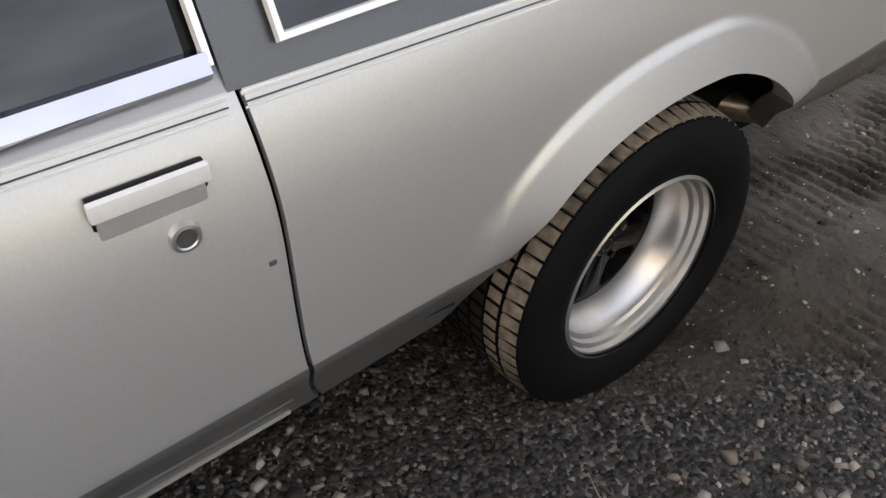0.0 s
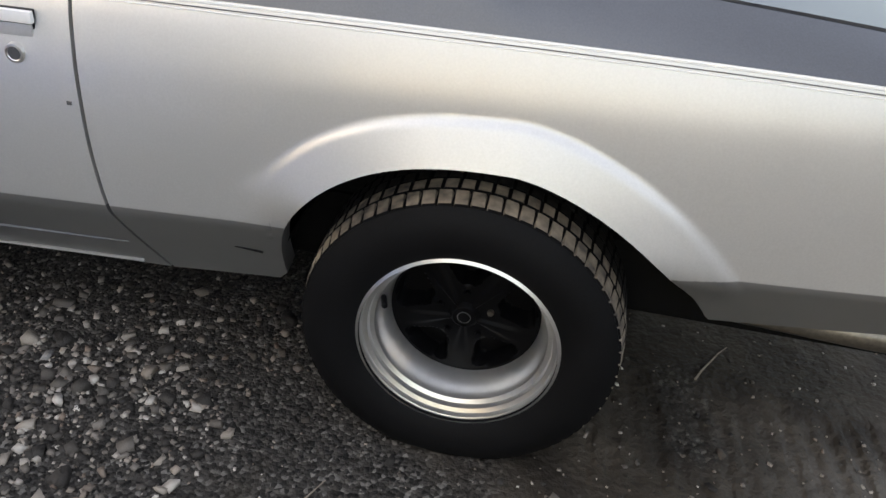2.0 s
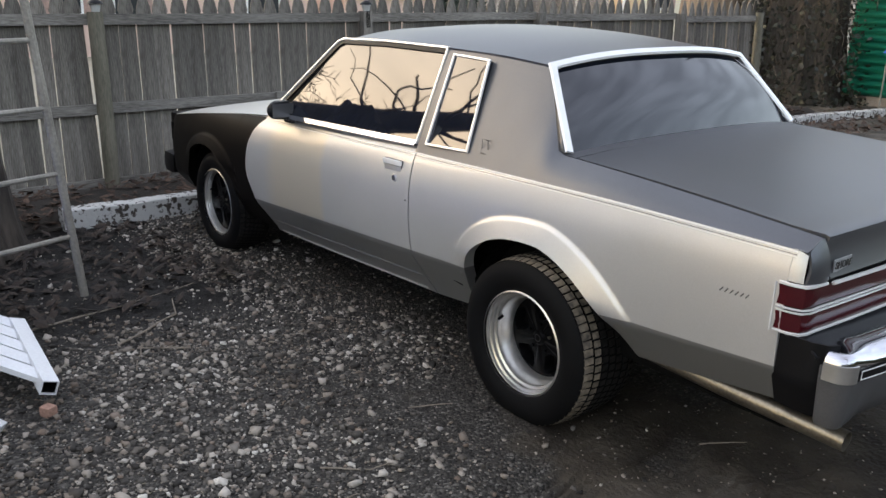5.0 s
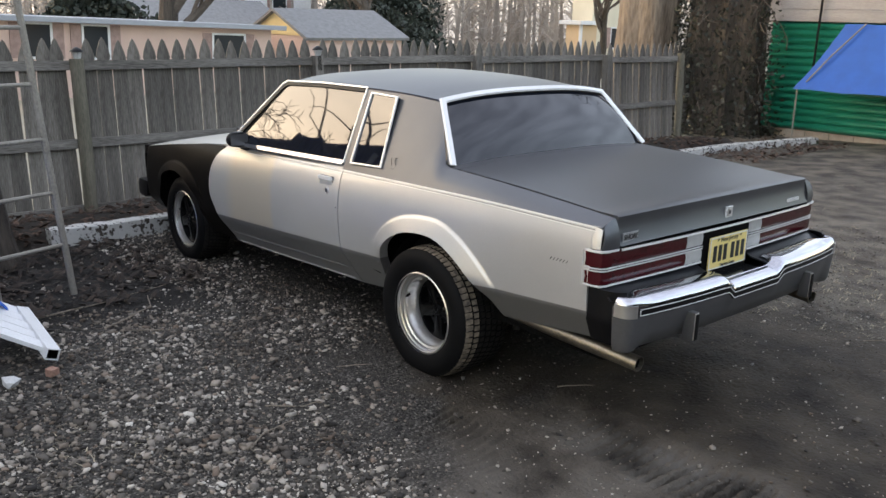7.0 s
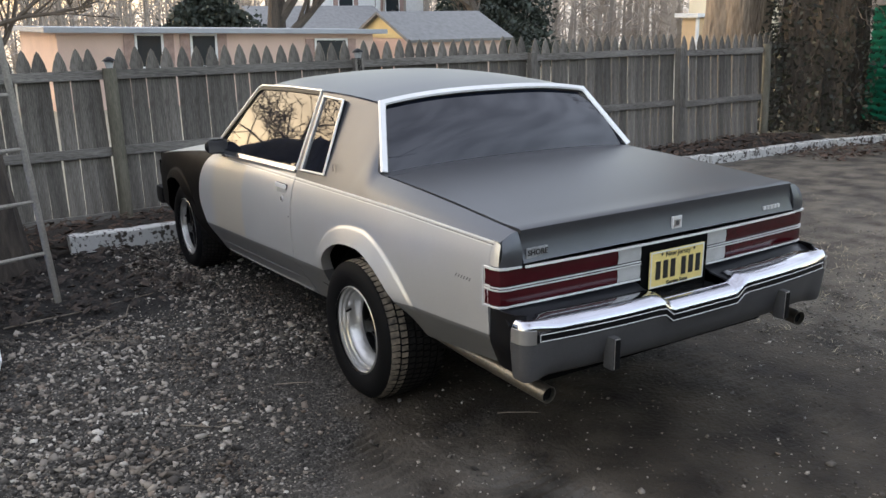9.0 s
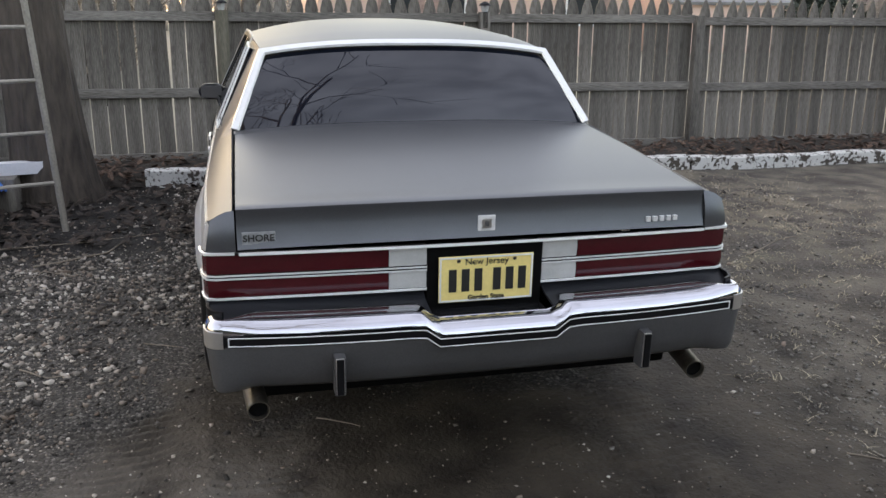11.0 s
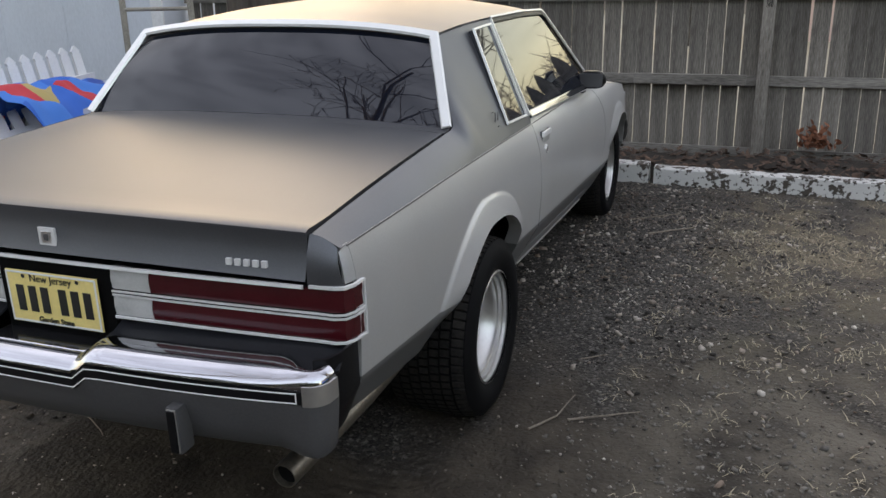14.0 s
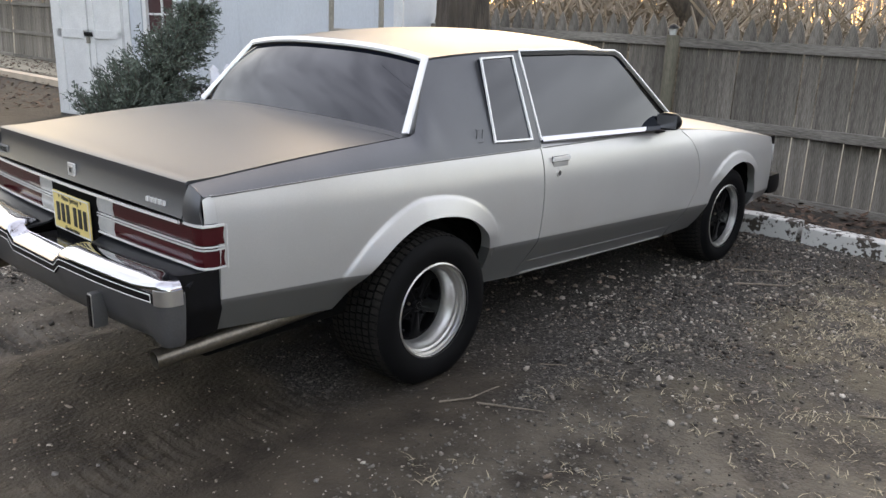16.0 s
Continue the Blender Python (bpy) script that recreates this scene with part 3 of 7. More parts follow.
for s, paint in ((-1, BLACK_PRIMER), (1, SILVER)):
    fd = lambda x, z: front_edge(z) * near(x, -1.20, 0.22)
    part("front_fender", side_panel(-2.55, -1.206, s, lambda x: pin(x) + 0.004, fd), paint, car, "black primer front fender" if s < 0 else "", True, 0.012)
    dr = lambda x, z: front_edge(z) * near(x, -1.20, 0.35) + rear_edge(z) * near(x, 0.286, 0.3)
    door = part("door", side_panel(-1.20, 0.283, s, lambda x: belt(max(x, -1.06)) - 0.006, dr), SILVER_PATCH if s < 0 else SILVER, car,
                "silver door with a cream repaired patch and grey lower band" if s < 0 else "", True, 0.012)
    qd = lambda x, z: rear_edge(z) * near(x, 0.289, 0.3)
    part("quarter_panel", side_panel(0.291, 2.06, s, lambda x: pin(x), qd, 44), SILVER, car, "", True, 0.012)
    # handle: recessed cup, pull and lock
    hy = YC + s * (half_width(0.14, 0.838) + 0.001)
    def on_door(bm, tilt=1.6):
        bmesh.ops.transform(bm, matrix=Matrix.Translation((0.166, hy, 0.842)) @ Matrix.Rotation(radians(-tilt), 4, 'Y'), verts=bm.verts)
        return bm
    handle = part("door_handle", on_door(slab(-0.064, 0.066, -0.004, 0.005, -0.034, 0.0175, 0.003)), BLACK_TRIM, door, "bright metal pull handle", True)
    part("handle_plate", on_door(slab(-0.060, 0.062, *sorted((0.0, s * 0.008)), -0.034, -0.009, 0.004)), SILVER, handle, "", True)
    part("handle_pull", on_door(slab(-0.066, 0.068, *sorted((s * 0.003, s * 0.014)), -0.006, 0.0165, 0.004)), HANDLE, handle, "", True)
    lk = spin([(0.003 * s, 0.0), (0.003 * s, 0.011), (0.006 * s, 0.014), (0.005 * s, 0.018), (-0.004 * s, 0.020)], (0.192, YC + s * half_width(0.192, 0.78), 0.780), 20)
    lock = part("lock", lk, ALLOY, door, "chrome key lock", True)
    part("lock_core", spin([(0.0045 * s, 0.0), (0.0045 * s, 0.0125)], (0.192, YC + s * half_width(0.192, 0.78), 0.780), 14), VALANCE, lock, "dark keyhole disc")
    # thin bright strip along the sill
    part("sill_strip", ribbon([(x, YC + s * (half_width(x, sill(x) + 0.012) + 0.001), sill(x) + 0.006) for x in np.linspace(-1.0, 0.34, 24)], (0, s, 0.2), 0.007, 0.004), HOOD_SILVER, car)
    # faint pressed line in the lower band
    part("sill_crease", ribbon([(x, YC + s * (half_width(x, lerp(crease(x), sill(x), 0.62)) + 0.0002), lerp(crease(x), sill(x), 0.62)) for x in np.linspace(-1.02, 0.33, 24)], (0, s, 0.3), 0.007, 0.003), SILVER, car)
    # belt moulding on the door
    part("belt_moulding", ribbon([(x, YC + s * (0.803 - 0.44 * (belt(x) - 0.945)), belt(x) + 0.002) for x in np.linspace(-0.98, 0.270, 24)], (0, s, 0.6), 0.034, 0.010), CHROME, door, "chrome belt moulding", True)
    # pinstripes: white pairs on the left side, worn off to one dark line on the right
    for dz, th in ((-0.004, 0.0055), (-0.0125, 0.0022), (-0.018, 0.003)) if s < 0 else ((-0.003, 0.005),):
        for a, b in ((-1.0, 0.278), (0.297, 2.07)):
            part("pinstripe", ribbon([(x, YC + s * (half_width(x, pin(x) + dz) + 0.0004), pin(x) + dz) for x in np.linspace(a, b, 30)], (0, s, 0.15), th, 0.0012), VALANCE if dz == -0.0125 or s > 0 else WHITE_TRIM, car)
    # wheel houses, coloured near black for the shade inside the arches
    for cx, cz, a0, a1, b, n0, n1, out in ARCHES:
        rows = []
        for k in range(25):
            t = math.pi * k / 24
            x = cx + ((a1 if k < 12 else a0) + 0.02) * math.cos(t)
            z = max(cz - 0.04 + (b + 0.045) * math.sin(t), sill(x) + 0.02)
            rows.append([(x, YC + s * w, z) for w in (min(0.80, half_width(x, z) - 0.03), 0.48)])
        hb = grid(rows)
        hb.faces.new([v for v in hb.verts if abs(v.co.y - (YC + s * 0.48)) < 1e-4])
        part("wheel_house", hb, VOID, car, "wheel housing coloured black for the shade inside")

# two-tone shoulder, sail panel and deck edge on each side
RAIL = [(-0.60, 0.625, 1.293), (-0.2, 0.632, 1.325), (0.25, 0.632, 1.336), (0.6, 0.622, 1.333), (0.856, 0.609, 1.318)]
for s in (-1, 1):
    low, up = [], []
    for i in range(49):
        u = i / 48
        if u < 0.3:
            k = u / 0.3
            lx = lerp(0.284, 0.74, k)
            ux = lerp(0.257, 0.856, k)
            uz, uw = curve([(p[0], p[2]) for p in RAIL])(ux), curve([(p[0], p[1]) for p in RAIL])(ux)
        elif u < 0.55:
            k = (u - 0.3) / 0.25
            lx = lerp(0.74, 1.10, k)
            ux, uw, uz = lerp(0.856, 1.062, k), lerp(0.609, 0.750, k), lerp(1.318, 1.030, k)
        else:
            k = (u - 0.55) / 0.45
            lx = lerp(1.10, 2.098, k)
            ux, uw, uz = lerp(1.062, 2.10, k), lerp(0.750, 0.757, k), lerp(1.030, 0.975, k) + 0.006 * math.sin(math.pi * k)
        low.append(Vector((lx, YC + s * (half_width(lx, pin(lx)) - 0.0005), pin(lx))))
        up.append(Vector((ux, YC + s * uw, uz)))
    rows = []
    for a, b in zip(low, up):
        h = b.z - a.z
        row = []
        for k in range(11):
            t = k / 10
            p = a.lerp(b, t)
            p.y += s * 0.10 * h * math.sin(math.pi * t) * (0.10 if h > 0.25 else lerp(1.6, 0.10, min(1.0, h / 0.25)))
            row.append(p)
        rows.append(row)
    part("sail_panel", grid(rows, flip=(s < 0)), CHARCOAL, car, "satin charcoal roof pillar and deck shoulder", True, 0.012)

# scuffs on the left quarter panel and at the door's edge
part("scuff", ribbon([(x, YC - half_width(x, 0.405) - 0.0004, 0.405 - 0.1 * (x - 0.6)) for x in np.linspace(0.575, 0.635, 4)], (0, -1, 0), 0.006, 0.001), BLACK_TRIM, car, "dark scuff in the paint")
part("paint_chip", ribbon([(x, YC - half_width(x, 0.70) - 0.0004, 0.700) for x in (0.284, 0.294)], (0, -1, 0), 0.008, 0.0008), VALANCE, car)

# roof
rail_z, rail_w = curve([(p[0], p[2]) for p in RAIL]), curve([(p[0], p[1]) for p in RAIL])
crown = curve([(-0.60, 0.062), (-0.1, 0.076), (0.3, 0.072), (0.6, 0.060), (0.856, 0.042)])
rows = []
for i in range(31):
    x = lerp(-0.60, 0.86, i / 30)
    row = []
    for j in range(33):
        q = lerp(-1, 1, j / 32)
        bow = 0.03 * (1 - q * q)
        xx = x + (bow if i > 24 else 0) * (i - 24) / 6 - (bow * 1.6 if i < 6 else 0) * (6 - i) / 6
        row.append((xx, YC + q * (rail_w(x) + 0.004), rail_z(x) + 0.006 + crown(x) * (1 - abs(q) ** 2.6)))
    rows.append(row)
roof_low = [Vector(p) for p in rows[0]]
roof_back = [Vector(p) for p in rows[-1]]
part("roof", grid(rows), CHARCOAL, car, "satin charcoal roof", True, 0.02)

# glass: rear window, windscreen, door glass, quarter glass
def glass_sheet(top, bottom, bulge, n=9):
    rows = []
    for k in range(n):
        t = k / (n - 1)
        rows.append([a.lerp(b, t) + Vector(bulge) * math.sin(math.pi * t) for a, b in zip(top, bottom)])
    return rows


back_low = [Vector((1.085 + 0.03 * (1 - q * q), YC + q * 0.735, 1.032 + 0.03 * (1 - abs(q) ** 2.5))) for q in np.linspace(-1, 1, 33)]
back_top = [p.copy() + Vector((-0.006, 0, -0.014)) for p in roof_back]
rw = part("rear_window", grid(glass_sheet(back_top, back_low, (0.012, 0, 0.012))), TINT, car, "dark tinted rear window", True, 0.006)
edge = [back_low[0].lerp(back_top[0], t) + Vector((0.012, 0, 0.012)) for t in np.linspace(-0.02, 1, 8)] + [p + Vector((0.010, 0, 0.012)) for p in back_top[1:-1]] + \
       [back_top[-1].lerp(back_low[-1], t) + Vector((0.012, 0, 0.012)) for t in np.linspace(0, 1.02, 8)]
part("window_frame", ribbon(edge, (0.62, 0, 0.78), 0.036, 0.008), BRIGHT, rw, "broad bright metal window surround", True)
for s, k in ((-1, 0), (1, -1)):
    rows = []
    for t in np.linspace(0, 1, 9):
        a = back_top[k].lerp(back_low[k], t)
        b = Vector((lerp(0.856, 1.062, t), YC + s * lerp(0.609, 0.750, t), lerp(1.318, 1.030, t)))
        rows.append([a + Vector((0.010, -s * 0.015, 0.0)), a.lerp(b, 0.5) + Vector((0.006, 0, 0.006)), b])
    wg = part("window_gutter", grid(rows, flip=(s < 0)), CHARCOAL, car, "", True, 0.006)
    wg.modifiers.remove(wg.modifiers["edges"])
cowl = [Vector((-1.17 - 0.16 * (1 - q * q), YC + q * 0.71, 0.892 + 0.03 * (1 - abs(q) ** 2.5))) for q in np.linspace(-1, 1, 33)]
part("windscreen", grid(glass_sheet([p + Vector((0.004, 0, -0.012)) for p in roof_low], cowl, (-0.015, 0, 0.015)), flip=True), TINT, car, "raked dark windscreen", True, 0.006)

for s in (-1, 1):
    def on_side(x, z, out=0.0):
        return Vector((x, YC + s * (0.797 - 0.44 * (z - 0.945) + out), z))
    fr = [on_side(-0.965, 0.915), on_side(-0.575, 1.300), on_side(-0.2, 1.327), on_side(0.235, 1.335), on_side(0.262, 0.945)]
    # glass with a dark rubber surround
    front = [on_side(*p) for p in ((-0.925, 0.905), (-0.845, 0.985), (-0.725, 1.115), (-0.58, 1.300))]
    rear = [on_side(*p) for p in ((0.252, 0.935), (0.250, 1.02), (0.246, 1.15), (0.238, 1.326))]
    rows = [[a.lerp(b, t) for t in np.linspace(0, 1, 10)] for a, b in zip(front, rear)]
    for r in rows:
        for p in r:
            p.y += s * 0.002
    part("side_glass", grid(rows, flip=(s < 0)), TINT, car, "dark tinted side window", True, 0.005)
    seal = [on_side(*p, -0.004) for p in ((-0.985, 0.905), (-0.905, 0.985), (-0.785, 1.115), (-0.60, 1.305))]
    seal2 = [on_side(*p, -0.004) for p in ((0.270, 0.935), (0.270, 1.02), (0.268, 1.15), (0.256, 1.336))]
    part("window_seal", grid([[a.lerp(b, t) for t in np.linspace(0, 1, 10)] for a, b in zip(seal, seal2)], flip=(s < 0)), BLACK_TRIM, car, "black window seal", True, 0.004)
    trim = [on_side(-1.02, 0.90, 0.004), on_side(-0.935, 0.985, 0.006), on_side(-0.79, 1.13, 0.006), on_side(-0.615, 1.300, 0.006), on_side(-0.57, 1.318, 0.006), on_side(-0.2, 1.334, 0.006), on_side(0.252, 1.340, 0.006), on_side(0.272, 0.938, 0.006)]
    part("drip_moulding", ribbon(trim, (0, s, 0.45), 0.012, 0.008), BRIGHT, car, "bright window moulding", True)
    lip = [on_side(*p, 0.003) for p in ((-0.918, 0.968), (-0.773, 1.113), (-0.600, 1.282), (-0.560, 1.301), (-0.2, 1.317), (0.243, 1.323))]
    part("window_gasket", ribbon(lip, (0, s, 0.45), 0.024, 0.008), BLACK_TRIM, car, "black rubber lip inside the moulding", True)
    # quarter glass in its frame
    q = [on_side(*p, 0.019) for p in ((0.327, 1.318), (0.355, 0.953), (0.615, 0.966), (0.553, 1.314))]
    rows = [[q[0].lerp(q[1], t), q[3].lerp(q[2], t)] for t in np.linspace(0, 1, 6)]
    qg = part("quarter_glass", grid(rows, flip=(s > 0)), TINT, car, "narrow dark quarter window", False, 0.02)
    qg.modifiers.remove(qg.modifiers["edges"])
    part("window_frame", ribbon([p + Vector((0, s * 0.002, 0)) for p in q], (0, s, 0.44), 0.011, 0.008, closed=True), BRIGHT, qg, "bright metal frame")
    # plain small pillar emblem
    for dx, dz, lx, lz in ((-0.018, 0, 0, 0.026), (0.018, 0, 0, 0.026), (0, 0.026, 0.016, 0), (0, -0.026, 0.016, 0)):
        e0 = on_side(0.703 + dx, 1.000 + dz, 0.0205)
        part("pillar_emblem", tube([e0 - Vector((lx, 0, lz)), e0 + Vector((lx, 0, lz))], 0.0018, 6), CHARCOAL, car, "faint square emblem")
    # mirror
    mx = Vector((-0.84, YC + s * 0.862, 0.938))
    mb = bmesh.new()
    bmesh.ops.create_uvsphere(mb, u_segments=20, v_segments=12, radius=1.0)
    for v in mb.verts:
        c = v.co
        v.co = mx + Vector((max(-0.9, min(0.55, c.x)) * 0.046, c.y * 0.076, max(-0.8, min(0.85, c.z)) * 0.056))
    mirror = part("door_mirror", mb, BLACK_TRIM, car, "black door mirror", True)
    part("mirror_foot", slab(-0.88, -0.80, mx.y - s * 0.07 - 0.035, mx.y - s * 0.07 + 0.035, 0.868, 0.92, 0.012), BLACK_TRIM, mirror)
    part("mirror_glass", slab(mx.x + 0.0235, mx.x + 0.029, mx.y - 0.060, mx.y + 0.060, 0.902, 0.975, 0.002), plain("mirror_grey", (0.10, 0.10, 0.105), 0.2, 0.3), mirror, "dull grey mirror glass")

# fixed panel between the rear window and the boot lid
rows = []
for k in np.linspace(0, 1, 5):
    rows.append([(lerp(1.062, 1.136, k) + 0.024 * (1 - q * q), YC + q * 0.742, lerp(1.034, 1.026, k) + lerp(0.031, 0.029, k) * (1 - abs(q) ** 2.5)) for q in np.linspace(-1, 1, 33)])
part("rear_scuttle", grid(rows), CHARCOAL, car, "charcoal panel under the rear window", True, 0.012)

# deck lid
LID_IN = 0.737
rows = []
for i in range(27):
    k = i / 26
    row = []
    for j in range(33):
        q = lerp(-1, 1, j / 32)
        x = lerp(1.143, 2.098, k) + 0.022 * (1 - q * q)
        z = lerp(1.027, 0.978, k) + 0.007 * math.sin(math.pi * k) + lerp(0.030, 0.008, k) * (1 - abs(q) ** 2.5)
        row.append((x, YC + q * lerp(LID_IN, 0.747, k), z + (0.006 * max(0, (k - 0.9) / 0.1))))
    rows.append(row)
for dz, dx in ((-0.005, 0.012), (-0.012, 0.012), (-0.022, 0.008), (-0.06, 0.014), (-0.10, 0.025), (-0.122, 0.034)):
    rows.append([(p[0] + dx, p[1], p[2] + dz) for p in rows[26]])
lid = part("deck_lid", grid(rows, flip=False), CHARCOAL, car, "satin charcoal boot lid", True, 0.015)
face_x = lambda y: 2.132 + 0.022 * (1 - ((y - YC) / 0.75) ** 2)
part("lid_trim", ribbon([(face_x(y) + 0.004, y, 0.850) for y in np.linspace(YC - 0.744, YC + 0.744, 25)], (1, 0, 0.25), 0.011, 0.010), BRIGHT, lid, "bright strip along the boot lid's edge", True)
# the face is hollow under the lip, so badges sit a little further in than the trim
face_at = lambda y: face_x(y) - (0.017 if abs(y - YC) < 0.1 else 0.010)
# square emblem, plain badge and dealer sticker
part("emblem", slab(face_at(YC) + 0.002, face_at(YC) + 0.010, YC - 0.028, YC + 0.028, 0.885, 0.937, 0.004), BRIGHT, lid, "small square bright emblem")
part("emblem_centre", slab(face_at(YC) + 0.009, face_at(YC) + 0.012, YC - 0.016, YC + 0.016, 0.896, 0.926, 0.001), ALLOY, lid)
part("emblem_crest", slab(face_at(YC) + 0.011, face_at(YC) + 0.0145, YC - 0.007, YC + 0.007, 0.902, 0.920, 0.002), VALANCE, lid)
for k in range(5):
    y = 2.083 + 0.024 * k
    part("badge_letter", slab(face_at(y) - 0.002, face_at(y) + 0.008, y, y + 0.0145, 0.887, 0.904, 0.0015), BRIGHT, lid, "bright badge letter as a plain bar")
part("dealer_sticker", slab(face_at(0.86) + 0.0, face_at(0.86) + 0.0035, 0.812, 0.908, 0.876, 0.914, 0.0015), mat("faded_sticker", (0.34, 0.345, 0.35), 0.6), lid, "grey dealer sticker")
letters("SHORE", 0.029, Matrix.Translation((face_at(0.86) + 0.0065, 0.860, 0.895)) @ Matrix.Rotation(radians(90), 4, 'Z') @ Matrix.Rotation(radians(90), 4, 'X'), PLATE_BLACK, "sticker_lettering", lid, 0.0006, 0.0006)

# bonnet and nose
rows = []
for i in range(23):
    k = i / 22
    row = []
    for j in range(31):
        q = lerp(-1, 1, j / 30)
        x = lerp(-1.15, -2.55, k) - 0.16 * (1 - q * q) * (1 - 0.6 * k)
        xs_ = max(-2.55, min(-1.1, lerp(-1.15, -2.55, k)))
        row.append((x, YC + q * (half_width(xs_, pin(xs_)) - 0.012), pin(xs_) + 0.006 + lerp(0.052, 0.030, k) * (1 - abs(q) ** 3) + 0.012 * max(0.0, 1 - abs(q) / 0.3) * (1 - k)))
    rows.append(row)
part("bonnet", grid(rows, flip=True), HOOD_SILVER, car, "dull silver bonnet", True, 0.012)
part("nose_panel", slab(-2.66, -2.50, YC - 0.75, YC + 0.75, 0.36, 0.675, 0.03), BLACK_PRIMER, car, "black front panel", True)
part("front_bumper", slab(-2.72, -2.54, YC - 0.80, YC + 0.80, 0.25, 0.40, 0.05), BLACK_TRIM, car, "black front bumper", True)
for s in (-1, 1):
    part("side_marker", slab(-2.56, -2.53, YC + s * 0.775 - 0.012, YC + s * 0.775 + 0.012, 0.50, 0.62, 0.006), WHITE_LENS if s > 0 else BLACK_PRIMER, car, "wrapped corner lamp")

# underbody, inner tail: added black blocks that keep light from under and inside the car
part("underbody", slab(-2.45, 2.05, YC - 0.70, YC + 0.70, 0.33, 0.50, 0.02), VOID, car, "black slab blocking light under the body")
part("floor_light_block", slab(-1.32, 0.58, YC - 0.64, YC + 0.64, 0.25, 0.34, 0.02), VOID, car, "black block that keeps light from under the floor")
part("boot_light_block", slab(1.42, 1.95, YC - 0.52, YC + 0.52, 0.31, 0.45, 0.03), VOID, car, "black block that keeps light from under the boot")
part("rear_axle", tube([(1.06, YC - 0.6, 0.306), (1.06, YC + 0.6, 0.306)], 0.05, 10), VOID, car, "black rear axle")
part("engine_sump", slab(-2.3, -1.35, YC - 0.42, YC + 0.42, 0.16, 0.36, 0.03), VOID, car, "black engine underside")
part("cabin_dark_block", slab(-1.0, 1.0, YC - 0.70, YC + 0.70, 0.50, 0.86, 0.02), VOID, car, "black block for the unlit cabin")


# tail lamps: wrapped around the corners
def tail_line(s, y_in, n=16):
    """Points of the tail's face from the side wrap to the centre, as (x, y)."""
    pts = [(2.040, YC + s * 0.851), (2.084, YC + s * 0.847), (2.110, YC + s * 0.836), (2.119, YC + s * 0.812)]
    ys = np.linspace(0.770, abs(y_in - YC), n)
    return pts + [(face_x(YC + w) - 0.012, YC + s * w) for w in ys]


def lamp_sheet(s, y_in, z0, z1, out=0.0, start=0):
    pts = tail_line(s, y_in)[start:]
    rows = []
    for x, y in pts:
        d = Vector((x - 1.2, (y - YC) * 0.8, 0)).normalized() * out
        rows.append([(x + d.x, y + d.y, z0), (x + d.x + 0.004, y + d.y, (z0 + z1) / 2), (x + d.x, y + d.y, z1)])
    return grid(rows, flip=(s > 0))


def face_strip(y0, y1, z0, z1, depth=0.01, out=0.0):
    ys = np.linspace(y0, y1, 14)
    return grid([[(face_x(y) - 0.012 + out, y, z0), (face_x(y) - 0.008 + out, y, (z0 + z1) / 2), (face_x(y) - 0.012 + out, y, z1)] for y in ys])


